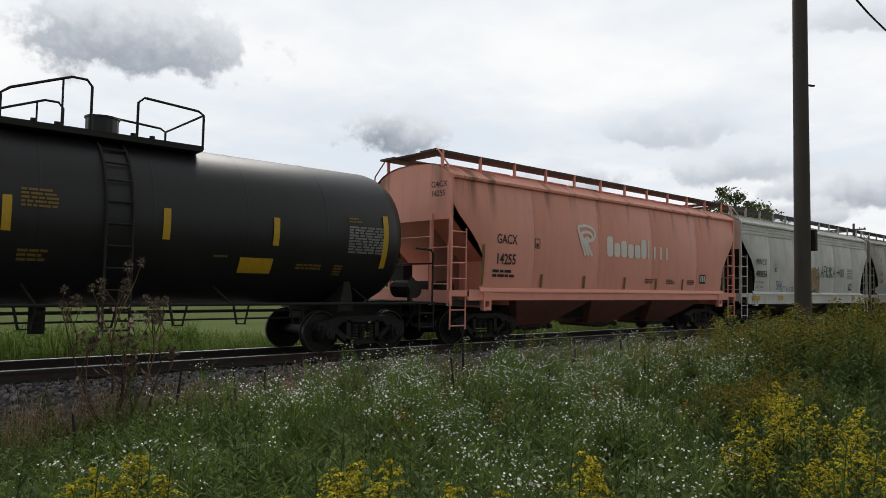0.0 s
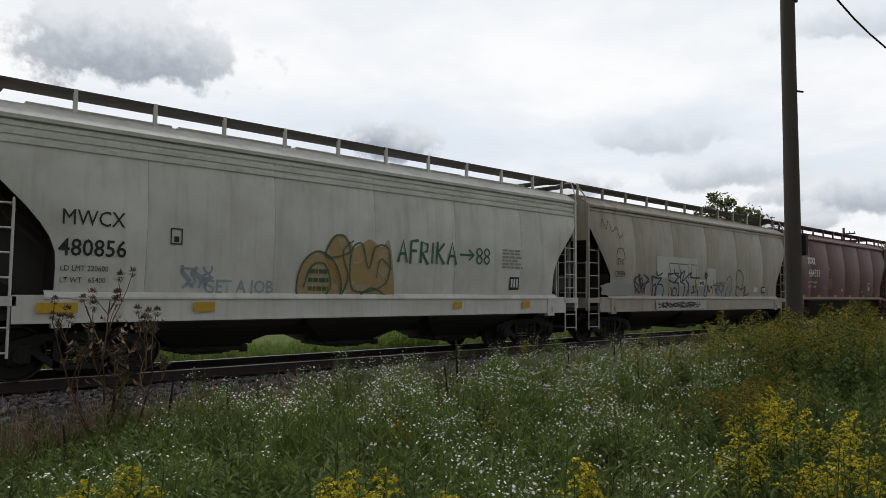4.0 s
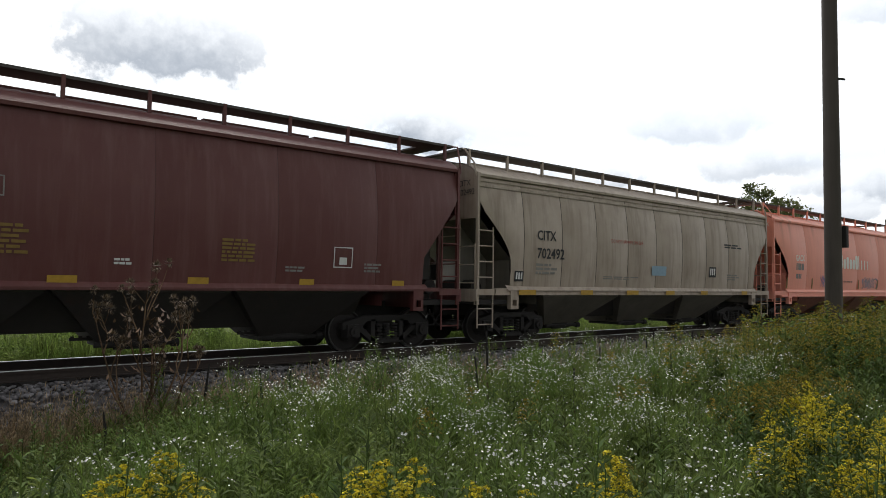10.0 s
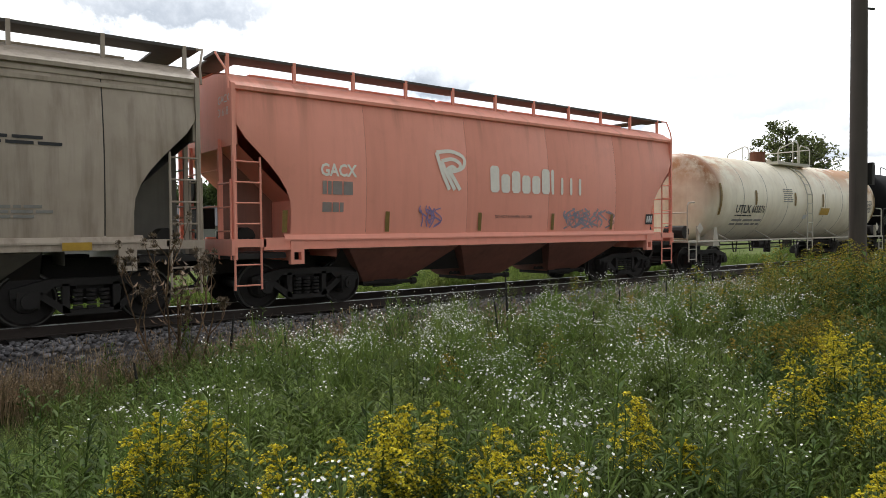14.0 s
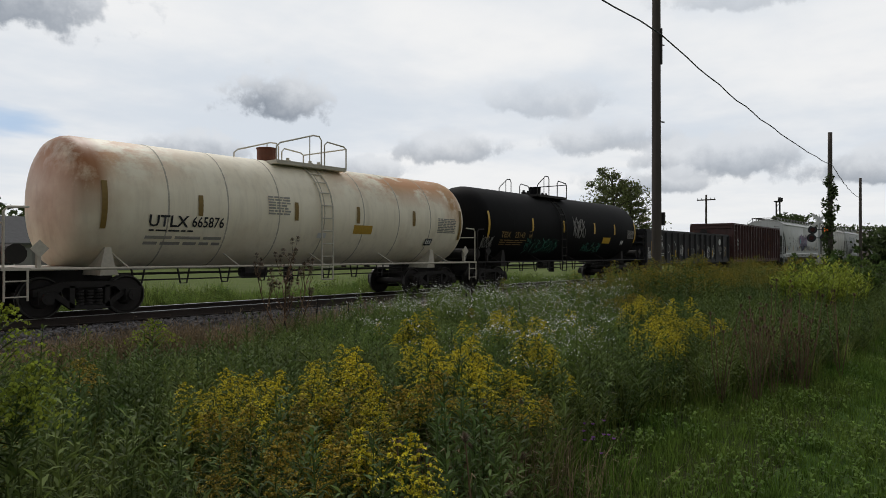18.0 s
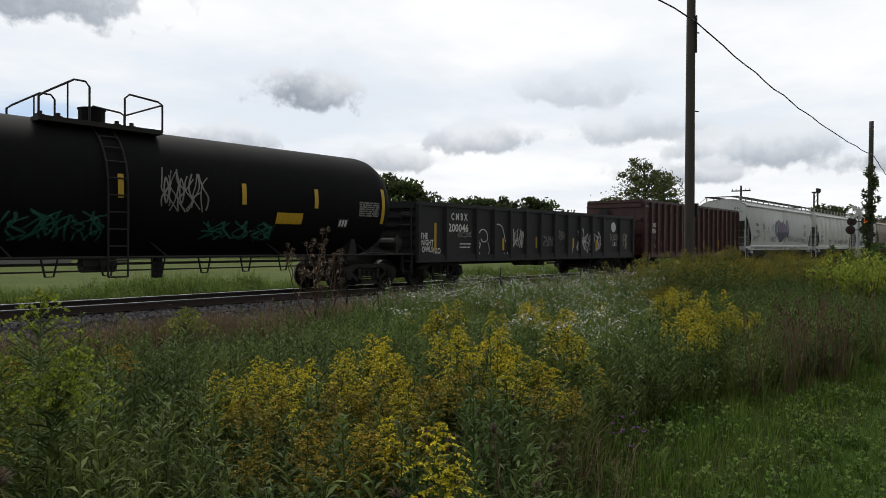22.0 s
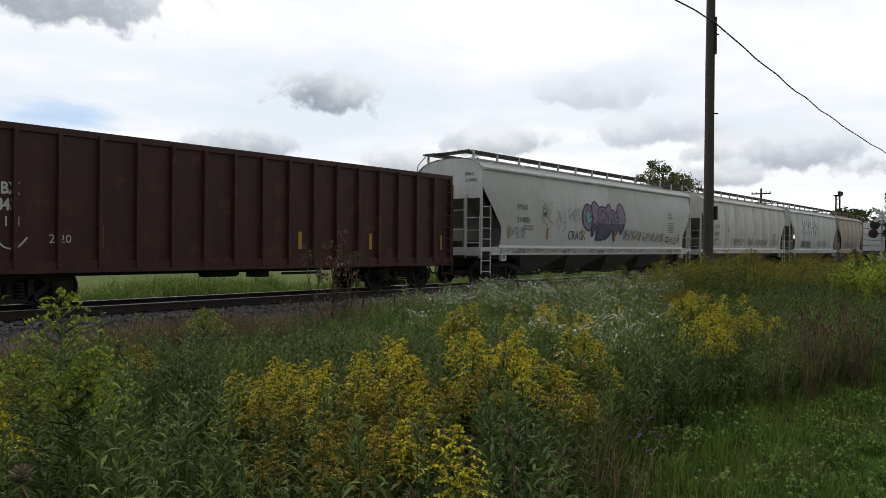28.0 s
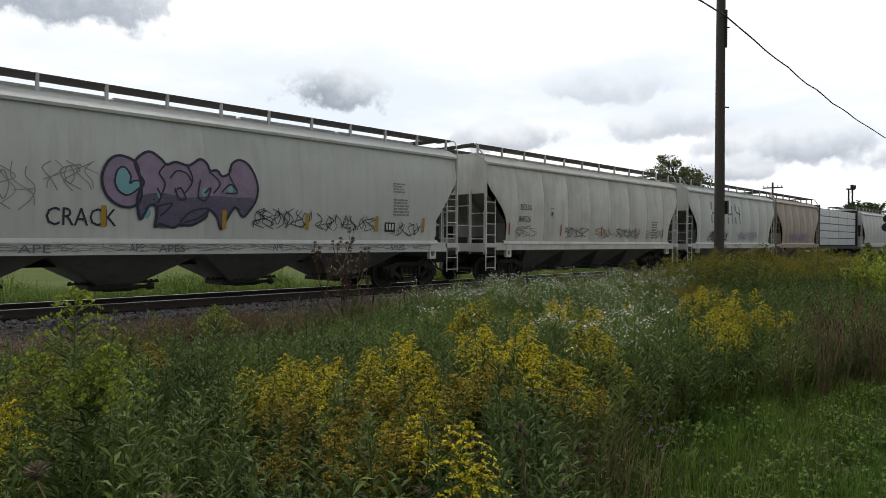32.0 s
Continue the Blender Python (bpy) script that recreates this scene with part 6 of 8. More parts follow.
for ctrl in ([(8.29, 1.94), (8.59, 2.12), (8.75, 1.68), (8.49, 1.31), (8.28, 1.44), (8.43, 1.73)],
             [(9.19, 1.83), (9.07, 2.2), (9.34, 2.34), (9.66, 2.09), (9.51, 1.63), (9.19, 1.76), (9.11, 1.47), (9.46, 1.32)],
             [(9.55, 1.63), (9.9, 1.73), (9.72, 1.39), (10.25, 1.51)],
             [(8.74, 1.18), (9.19, 1.11), (9.47, 1.04)]):
    bm = B()
    ribbon(bm, smooth_path(ctrl, 6), 0.03)
    part("graffiti", on_side(bm, h3, 0.014), M_BLACK, c3, "looping black sprayed line")
bm = B()
ribbon(bm, smooth_path([(0.6, 3.3), (0.7, 3.6), (0.85, 3.3), (1.0, 3.55), (1.15, 3.25), (1.4, 3.4), (1.5, 3.1), (1.7, 3.2)], 5), 0.022)
ribbon(bm, smooth_path([(1.3, 2.5), (1.4, 2.75), (1.65, 2.75), (1.75, 2.45)], 5), 0.022)
part("graffiti", on_side(bm, h3, 0.011), M_BLACK, c3, "thin black scrawl")

# maroon hopper
letters("SOXX", 0.40, 1.85, 2.84, h4, M_LET, c4, bold=0.018, squeeze=0.80)
letters("484593", 0.46, 1.86, 2.28, h4, M_LET, c4, bold=0.006, squeeze=1.0)
letters("LD LMT  224600", 0.15, 1.84, 1.98, h4, M_LET, c4, squeeze=0.95)
letters("LT WT    61400", 0.15, 1.84, 1.78, h4, M_LET, c4, squeeze=0.95)
bars(1.75, 3.82, 0.42, 0.24, 3, h4, M_LET, c4, "stencil", 0.0, 0.5)
number_box(c4, h4, 4.3, 2.58, 0.22, 0.3, M_GREYL)
bars(4.2, 2.2, 0.65, 0.46, 6, h4, M_DULLY, c4)
bars(7.7, 2.15, 0.6, 0.42, 6, h4, M_DULLY, c4)
number_box(c4, h4, 9.9, 1.7, 0.42, 0.4, M_LET)
bars(10.6, 1.8, 0.4, 0.2, 3, h4, M_GREYL, c4)
bars(3.6, 1.85, 0.5, 0.15, 2, h4, M_GREYL, c4)
bars(6.0, 1.75, 0.3, 0.12, 2, h4, M_LET, c4)
bars(8.9, 1.7, 0.4, 0.12, 2, h4, M_GREYL, c4)
for x0, x1 in ((0.85, 1.6), (3.0, 3.4), (5.1, 5.5), (7.15, 7.5), (9.2, 9.5), (11.3, 11.6)):
    plate(x0, x1, 1.36, 1.47, h4, M_AMBER, c4, lift=0.015)
end_text(c4, "SOXX", 3.7, M_LET)
end_text(c4, "484593", 3.46, M_LET)

# tan hopper
letters("CITX", 0.34, 1.94, 2.53, h5, M_BLACK, c5, bold=0.006, squeeze=0.9)
letters("702492", 0.36, 1.94, 2.08, h5, M_BLACK, c5, bold=0.006, squeeze=0.95)
bars(1.92, 1.95, 0.8, 0.3, 3, h5, M_GREYL, c5)
letters("DO NOT HAMMER ON CAR", 0.14, 4.9, 2.6, h5, M_RED, c5, squeeze=0.85)
plate(6.85, 7.6, 1.74, 2.02, h5, M_BLUE, c5, "stencil_patch", "pale blue stencil patch")
bars(6.95, 1.98, 0.55, 0.2, 3, h5, M_INK, c5)
placard(c5, h5, 10.05, 1.74, 0.42, 0.33)
placard(c5, h5, 1.2, 1.5, 0.3, 0.25)
bars(11.0, 2.85, 1.3, 0.16, 2, h5, M_BLACK, c5)
bars(4.6, 1.68, 1.6, 0.1, 2, h5, M_GREYL, c5)
bars(11.2, 1.85, 0.8, 0.22, 3, h5, M_GREYL, c5)
for x0, x1 in ((1.3, 1.9), (3.6, 4.1), (5.6, 6.15), (7.55, 8.0), (9.5, 9.9), (12.1, 12.5)):
    plate(x0, x1, 1.18, 1.30, h5, M_AMBER, c5, lift=0.09)
end_text(c5, "CITX", 3.72, M_BLACK)
end_text(c5, "702492", 3.5, M_BLACK)

# bright pink hopper
letters("GACX", 0.32, 1.66, 2.48, h6, M_CHALK, c6, bold=0.010, squeeze=0.85)
bars(1.7, 2.38, 0.7, 0.28, 1, h6, M_GREYL, c6, thick=0.9)
bars(1.7, 1.98, 0.6, 0.2, 1, h6, M_GREYL, c6, thick=0.9)
fan_logo(c6, h6, 4.35, 2.3, 0.82, M_CHALK)
word_shape(c6, h6, 5.88, 2.28, 3.3, 0.6, 10, M_CHALK, M_CHALK, 6)
letters("DO NOT HAMMER ON CAR", 0.10, 6.05, 1.70, h6, M_BLACK, c6, squeeze=0.95)
tag_scrawl(8.4, 1.45, 1.9, 0.5, 6, h6, M_PALEB, c6, 31, 0.05, label="pale washed tag")
tag_scrawl(3.95, 1.5, 0.55, 0.45, 3, h6, M_PURPLE, c6, 33, 0.03, label="small purple tag")
reflectors(c6, h6, (0.95, 3.15, 5.6, 7.95, 10.2), 1.42, 0.40)
placard(c6, h6, 11.7, 1.55, 0.32, 0.28)
end_text(c6, "GACX", 3.72, M_LET)
end_text(c6, "31618", 3.5, M_LET)

# ivory tank car
letters("UTLX", 0.36, 2.86, 1.93, h7, M_BLACK, c7, bold=0.006, squeeze=1.05)
letters("665876", 0.34, 3.9, 1.94, h7, M_BLACK, c7, bold=0.004, squeeze=0.83)
bars(2.9, 1.86, 1.1, 0.06, 1, h7, M_BLACK, c7)
bars(2.85, 1.72, 1.9, 0.26, 2, h7, M_GREYL, c7, thick=0.5)
for x in (4.1, 6.9, 9.15, 11.6):
    plate(x - 0.06, x + 0.06, 2.2, 2.68, h7, M_DULLY, c7)
plate(1.84, 1.96, 1.85, 2.85, h7, M_DULLY, c7, n=8)
plate(13.95, 14.07, 1.8, 2.8, h7, M_DULLY, c7, n=8)
plate(9.0, 9.75, 1.9, 2.15, h7, M_AMBER, c7, "warning_plate", "ochre warning plate")
bars(12.8, 2.5, 0.95, 0.5, 9, h7, M_GREYL, c7, "test_table", 0.05, 0.7)
bars(6.0, 2.8, 0.7, 0.5, 7, h7, M_GREYL, c7)
plate(7.7, 8.0, 1.75, 1.9, h7, M_LET, c7, "sticker", "white sticker")
placard(c7, h7, 12.3, 1.6, 0.35, 0.22)

# black tank car with green scrawl
letters("TEIX", 0.31, 1.6, 1.95, h8, M_DULLY, c8, bold=0.004, squeeze=1.0)
letters("25143", 0.31, 2.55, 1.95, h8, M_DULLY, c8, bold=0.004, squeeze=0.95)
number_box(c8, h8, 3.6, 1.95, 0.22, 0.28, M_DULLY)
bars(1.6, 1.86, 1.95, 0.24, 3, h8, M_DULLY, c8, thick=0.4)
for x in (3.8, 6.35, 9.25, 11.4):
    plate(x - 0.06, x + 0.06, 2.25, 2.75, h8, M_YEL, c8)
plate(0.68, 0.80, 1.9, 2.9, h8, M_YEL, c8, n=8)
plate(13.75, 13.87, 1.9, 2.9, h8, M_YEL, c8, n=8)
plate(10.2, 11.0, 1.82, 2.1, h8, M_YEL, c8, "warning_plate", "yellow warning plate")
bars(12.9, 2.5, 0.75, 0.42, 7, h8, M_GREYL, c8, "test_table", 0.05, 0.7)
placard(c8, h8, 12.2, 1.75, 0.36, 0.26)
tag_scrawl(3.5, 1.35, 2.6, 0.6, 9, h8, M_TEAL, c8, 41, 0.05, label="faint green tag")
tag_scrawl(8.3, 1.4, 1.9, 0.45, 7, h8, M_TEAL, c8, 42, 0.05, label="faint green tag")
tag_scrawl(7.25, 2.0, 1.05, 0.95, 6, h8, M_GREYL, c8, 43, 0.035, label="pale grey tag")
tag_scrawl(0.45, 1.5, 0.7, 0.5, 5, h8, M_GREYL, c8, 44, 0.025, label="pale grey tag")

# black gondola
letters("C M B X", 0.31, 1.66, 2.12, h9, M_LET, c9, bold=0.008, squeeze=0.74)
letters("200046", 0.36, 1.52, 1.74, h9, M_LET, c9, bold=0.008, squeeze=0.95)
bars(2.1, 1.36, 0.6, 0.22, 2, h9, M_LET, c9, thick=0.35)
bars(1.75, 0.98, 0.6, 0.06, 1, h9, M_GREYL, c9)
for x, z0, z1, m in ((0.9, 1.1, 2.0, M_AMBER), (4.5, 1.13, 1.55, M_YEL), (6.6, 1.2, 1.62, M_AMBER), (9.3, 1.2, 1.6, M_YEL), (11.2, 1.15, 1.55, M_YEL), (13.95, 1.15, 1.8, M_YEL)):
    plate(x - 0.055, x + 0.055, z0, z1, h9, m, c9)
for x, z, w, hh, n, s, m in ((2.0, 1.55, 0.7, 0.2, 4, 52, M_GREYL), 
                             (5.0, 1.2, 0.75, 0.7, 6, 55, M_LET), (7.1, 1.25, 0.85, 0.45, 5, 56, M_GREYL), (8.2, 1.5, 0.45, 0.4, 3, 57, M_GREYL), (9.7, 1.0, 2.0, 0.9, 5, 58, M_LET),
                             (12.4, 1.5, 0.8, 0.35, 5, 59, M_GREYL), (13.6, 1.2, 0.5, 0.7, 3, 60, M_GREYL)):
    tag_scrawl(x, z, w, hh, n, h9, m, c9, s, 0.034, label="chalky white tag")
for word, x, z in (("THE", 0.22, 1.50), ("NIGHT", 0.26, 1.29), ("OWLS", 0.28, 1.08), ("TKO", 0.78, 1.03)):
    letters(word, 0.25, x, z, h9, M_LET, c9, "graffiti", 0.006, 0.72)
bm = B()
blob(bm, [(12.75 + 0.22 * math.cos(a), 2.12 + 0.22 * math.sin(a)) for a in (0, 0.8, 1.6, 2.4, 3.1, 3.9, 4.7, 5.5)])
part("emblem", on_side(finer(bm), h9, 0.01), M_LET, c9, "pale round emblem")
number_box(c9, h9, 12.7, 1.3, 0.35, 0.3, M_LET)
for ctrl in ([(3.13, 1.33), (3.08, 1.66), (3.29, 1.84), (3.52, 1.75), (3.57, 1.49), (3.33, 1.41), (3.21, 1.52)],
             [(3.21, 1.37), (3.1, 1.11), (3.3, 0.82), (3.55, 0.88), (3.68, 1.14), (3.59, 1.41)],
             [(4.03, 1.63), (4.01, 1.92), (4.2, 2.04), (4.43, 1.93), (4.53, 1.7), (4.63, 1.42)],
             [(3.85, 1.49), (3.87, 1.24)],
             [(4.54, 1.03), (4.63, 0.9), (4.77, 1.06)],
             [(9.24, 1.19), (9.27, 0.86)],
             [(9.58, 1.1), (9.86, 1.68), (10.07, 2), (10.19, 1.49), (10.38, 1.2)],
             [(9.51, 1.19), (9.86, 1.44), (10.45, 1.4)]):
    bm = B()
    ribbon(bm, smooth_path(ctrl, 6), 0.03)
    part("graffiti", on_side(bm, h9, 0.013), M_LET, c9, "chalky white sprayed line")

# brown gondola
letters("CMBX", 0.30, 1.0, 2.22, h10, M_LET, c10, bold=0.01, squeeze=0.8)
letters("197843", 0.30, 0.95, 1.92, h10, M_LET, c10, bold=0.01, squeeze=0.75)
letters("2/20", 0.24, 2.16, 1.32, h10, M_LET, c10, "chalk_mark", 0.0, 0.95)
bm = B()
ribbon(bm, smooth_path([(1.3, 1.4), (1.42, 1.24), (1.62, 1.22), (1.8, 1.42)], 6), 0.03)
ribbon(bm, [(1.45, 1.62), (1.45, 1.8)], 0.03)
ribbon(bm, [(1.65, 1.62), (1.65, 1.8)], 0.03)
part("chalk_mark", on_side(bm, h10, 0.01), M_LET, c10, "chalked smile")
for x in (3.1, 7.9, 10.25, 13.15):
    plate(x - 0.055, x + 0.055, 1.22, 1.66, h10, M_AMBER, c10)
bars(0.3, 3.25, 0.9, 0.14, 1, h10, M_GREYL, c10)

# pale hopper with the purple piece
letters("FPAX", 0.28, 1.9, 2.64, h11, M_BLACK, c11, squeeze=0.98)
letters("214056", 0.28, 1.88, 2.20, h11, M_BLACK, c11, squeeze=0.95)
bars(2.3, 2.1, 0.6, 0.2, 2, h11, M_GREYL, c11)
number_box(c11, h11, 3.5, 2.45, 0.22, 0.3, M_BLACK)
BODY = [(6.88, 3), (7.15, 3.2), (7.39, 3.08), (7.52, 2.96), (7.72, 3.03), (8.01, 2.98), (8.27, 3.14), (8.43, 3.06), (8.5, 2.91), (8.67, 2.92), (8.79, 2.8), (8.97, 2.89), (9.04, 3.1), (9.25, 3.21), (9.5, 3.08), (9.68, 2.69), (9.65, 2.32), (9.43, 1.99), (9.29, 1.91), (9.11, 2.11), (8.87, 1.77), (8.77, 1.61), (8.67, 1.87), (8.47, 2.04), (8.4, 1.86), (8.08, 1.68), (7.82, 1.69), (7.67, 1.62), (7.39, 1.69), (7.28, 1.64), (7.32, 2.03), (7.15, 2.07), (6.98, 1.78), (6.9, 2.11), (6.94, 2.36), (7.03, 2.55), (6.92, 2.74)]
RING = [(6.94, 2.72), (6.85, 2.97), (6.56, 3.06), (6.34, 2.93), (6.21, 2.6), (6.29, 2.26), (6.54, 2.05), (6.82, 2.04), (6.98, 2.24)]
HEART = [(6.77, 2.66), (6.65, 2.83), (6.51, 2.76), (6.46, 2.52), (6.54, 2.34), (6.71, 2.27), (6.91, 2.4), (7.02, 2.55), (6.85, 2.57), (6.75, 2.51)]
LOWER = [(6.94, 2.25), (7.39, 2.35), (7.95, 2.28), (8.6, 2.35), (9.15, 2.34), (9.63, 2.33), (9.43, 1.99), (9.29, 1.91), (9.11, 2.11), (8.87, 1.77), (8.77, 1.61), (8.67, 1.87), (8.47, 2.04), (8.4, 1.86), (8.08, 1.68), (7.67, 1.62), (7.28, 1.64), (7.32, 2.03), (7.15, 2.07), (6.98, 1.78), (6.91, 2.07)]
for ctrl, m, lift, nm in ((BODY, M_LILAC, 0.004, "lilac sprayed bubble letters"), (RING, M_LILAC, 0.005, "lilac sprayed round letter"), (LOWER, M_SLATE, 0.007, "slate-blue lower half of the letters"), (HEART, M_AQUA, 0.010, "pale aqua fill")):
    bm = B()
    blob(bm, ctrl)
    part("graffiti", on_side(finer(bm), h11, lift), m, c11, nm)
for ctrl in (BODY, RING, HEART):
    bm = B()
    ribbon(bm, smooth_path(ctrl, 6, True), 0.055 if ctrl is not HEART else 0.035, True)
    part("graffiti", on_side(bm, h11, 0.014), M_INK, c11, "dark sprayed outline")
for ctrl in ([(7.5, 2.96), (7.36, 2.77), (7.48, 2.55), (7.38, 2.27)],
             [(7.58, 2.66), (7.74, 2.84), (7.95, 2.8), (8.07, 2.63)],
             [(7.69, 2.46), (7.79, 2.24), (7.93, 2.26), (7.83, 2.47), (7.73, 2.44)],
             [(7.98, 2.98), (8.09, 2.66), (7.92, 2.38)],
             [(8.27, 2.69), (8.22, 2.31), (8.4, 2.24), (8.51, 2.52), (8.36, 2.39)],
             [(8.47, 2.89), (8.73, 2.64), (8.57, 2.4)],
             [(8.77, 2.43), (8.99, 2.63), (9.16, 2.45), (8.87, 2.42)],
             [(9.03, 3.09), (8.96, 2.85), (9.16, 2.5)],
             [(7.82, 1.74), (8.06, 1.98), (8.47, 2.06), (8.27, 1.86), (7.92, 1.74)],
             [(7.32, 2.06), (7.65, 2.14), (7.39, 1.86)],
             [(7.31, 2.45), (7.39, 2.27), (7.32, 2.13)]):
    bm = B()
    ribbon(bm, smooth_path(ctrl, 6), 0.036)
    part("graffiti", on_side(bm, h11, 0.014), M_INK, c11, "dark sprayed stroke")
for x, z, k in ((8.35, 2.4, 1.0), (8.98, 2.5, 1.0), (7.35, 2.3, 0.7), (7.1, 1.9, 1.1)):
    bm = B()
    blob(bm, [(x, z - 0.09 * k), (x + 0.08 * k, z), (x + 0.03, z + 0.11 * k), (x - 0.06 * k, z + 0.03)])
    part("graffiti", on_side(finer(bm), h11, 0.011), M_AQUA, c11, "pale aqua fill")
letters("CRACK", 0.5, 5.2, 1.63, h11, M_INK, c11, "graffiti", 0.0, 0.78)
for x, z, w, hh, n, s, st, m in ((5.2, 2.3, 0.9, 0.6, 3, 62, 0.02, M_GREYL), (3.4, 2.1, 0.8, 1.0, 2, 63, 0.02, M_GREYL), (4.4, 1.9, 0.6, 0.9, 2, 64, 0.02, M_GREYL),
                                 (9.6, 1.65, 1.6, 0.5, 6, 65, 0.02, M_INK), (11.4, 1.6, 1.9, 0.45, 7, 66, 0.018, M_BLACK), (13.9, 1.5, 1.2, 0.4, 5, 67, 0.018, M_BLACK), (1.5, 1.6, 0.9, 0.45, 4, 68, 0.03, M_PALEB)):
    tag_scrawl(x, z, w, hh, n, h11, m, c11, s, st, label="thin sprayed tag")
tag_scrawl(1.0, 1.11, 14.5, 0.17, 22, lambda z: 1.55, M_GREYL, c11, 70, 0.012, label="row of small tags along the sill")
for word, x, z, k in (("APE", 4.75, 1.10, 1.5), ("APE", 6.75, 1.12, 0.8), ("APES", 7.35, 1.10, 1.25), ("APE", 10.1, 1.12, 0.8), ("APE", 1.9, 1.10, 1.3), ("SAGES", 13.9, 1.11, 0.9)):
    letters(word, 0.22, x, z, lambda z: 1.56, M_SMOKE, c11, "graffiti", 0.0, k)
reflectors(c11, h11, (1.45, 3.8, 6.25, 8.85, 11.1, 13.4, 15.2), 1.62, 0.42, M_AMBER, 0.05)
placard(c11, h11, 13.7, 1.62, 0.38, 0.26)
bars(14.0, 3.0, 0.5, 0.3, 4, h11, M_GREYL, c11)
bars(14.0, 2.55, 0.6, 0.5, 6, h11, M_GREYL, c11)
end_text(c11, "FPAX", 3.7, M_BLACK, 0.17)
end_text(c11, "214056", 3.5, M_BLACK, 0.17)

# white hopper and those behind it
letters("ECUX", 0.30, 1.8, 2.46, h12, M_BLACK, c12, squeeze=0.85)
letters("860526", 0.30, 1.72, 2.05, h12, M_BLACK, c12, squeeze=0.75)
number_box(c12, h12, 3.6, 2.3, 0.22, 0.3, M_BLACK)
for x, w, n, s, m in ((1.6, 1.2, 3, 71, M_GREYL), (4.6, 1.6, 4, 72, M_INK), (6.8, 1.4, 3, 73, M_DULLY), (8.4, 2.0, 6, 74, M_BLACK), (11.0, 1.6, 5, 75, M_GREYL)):
    tag_scrawl(x, 1.5, w, 0.45, n, h12, m, c12, s, 0.022, label="thin scrawl")
reflectors(c12, h12, (1.2, 4.3, 7.2, 10.0, 12.6), 1.6, 0.4, M_RED, 0.035)
bars(11.5, 2.3, 0.6, 0.8, 7, h12, M_GREYL, c12)
for k, (x, w) in enumerate(((2.7, 0.9), (3.8, 0.8), (4.9, 0.9), (6.0, 0.9))):
    bm = B()
    ribbon(bm, [(x + 0.1, 2.4), (x + 0.12, 3.5)], 0.16)
    ribbon(bm, [(x + w * 0.8, 2.4), (x + w * 0.75, 3.4)], 0.12)
    ribbon(bm, [(x + 0.1, 2.9 + 0.2 * (k % 2)), (x + w * 0.8, 2.95)], 0.10)
    part("graffiti", on_side(bm, h13, 0.012), M_TEAL if k % 2 else M_PALEB, c13, "blue block graffiti letters")
tag_scrawl(2.4, 1.4, 2.6, 0.6, 6, h13, M_INK, c13, 81, 0.05, label="black tag")
tag_scrawl(6.5, 1.5, 3.0, 0.5, 8, h13, M_PURPLE, c13, 82, 0.03, label="purple tag")
tag_scrawl(2.5, 1.5, 3.5, 0.5, 6, h14, M_PURPLE, c14, 83, 0.05, label="dull purple tag")


# -- centre-beam flat car with wrapped lumber --
def lumber_car(u, L):
    car = car_root("flat_car", u, "centre-beam flat car loaded with white-wrapped lumber", "flat car")
    bm = B()
    slab(bm, 0, L, -1.4, 1.4, 0.95, 1.2)
    part("deck", bm, M_COAL, car)
    for x0 in (0.1, L - 0.3):
        bm = B()
        slab(bm, x0, x0 + 0.2, -1.4, 1.4, 1.2, 4.2)
        part("bulkhead", bm, M_COAL, car)
    bm = B()
    slab(bm, 0.3, L - 0.3, -0.05, 0.05, 1.2, 4.2)
    part("centre_beam", bm, M_COAL, car)
    for i in range(4):
        for k in range(5):
            for s in (-1, 1):
                bm = B()
                x0 = 0.45 + (L - 0.9) * i / 4
                slab(bm, x0, x0 + (L - 0.9) / 4 - 0.06, min(s * 0.1, s * 1.3), max(s * 0.1, s * 1.3), 1.25 + 0.55 * k, 1.25 + 0.55 * k + 0.50)
                part("lumber_pack", bm, M_WRAP, car, "white-wrapped pack of lumber")
    for x in (1.62, L - 1.62):
        add_truck(car, x)
    coupler(car, L)


M_WRAP = plain("white_wrap", (0.62, 0.64, 0.66), 0.4, 0, 0.25, 3)
lumber_car(212.8, 11.7)
covered_hopper("hopper_car", 239.0, 13.0, M_PALE, "pale covered hopper at the far end of view", bays=3)
covered_hopper("hopper_car", 253.0, 13.0, M_CREAM, "dirty cream covered hopper at the far end of view", bays=3)

# ---- meadow ----
M_GRASS = leafy("meadow_grass", (0.1037, 0.1464, 0.02928), (0.1647, 0.1891, 0.05124), 0.5, 0.45)
M_STRAW = leafy("dry_grass", (0.33, 0.22, 0.1375), (0.396, 0.3025, 0.1815), 0.8, 0.25)
M_WEED = leafy("weed_leaves", (0.064, 0.110, 0.028), (0.125, 0.165, 0.040), 0.7, 0.32)
M_FEATHER = leafy("feathery_leaves", (0.1189, 0.1904, 0.03808), (0.1714, 0.2237, 0.05712), 0.9, 0.45)
M_GOLD = leafy("goldenrod_flowers", (0.70, 0.59, 0.035), (0.54, 0.47, 0.04), 1.6, 0.3)
M_PETAL = leafy("white_petals", (0.84, 0.84, 0.82), (0.80, 0.80, 0.76), 2.0, 0.3)
M_DRY = leafy("dry_brown_stems", (0.125, 0.078, 0.048), (0.18, 0.118, 0.072), 2.0, 0.1)
M_SEED = leafy("bristly_seed_heads", (0.125, 0.092, 0.062), (0.19, 0.145, 0.10), 3.0, 0.15)
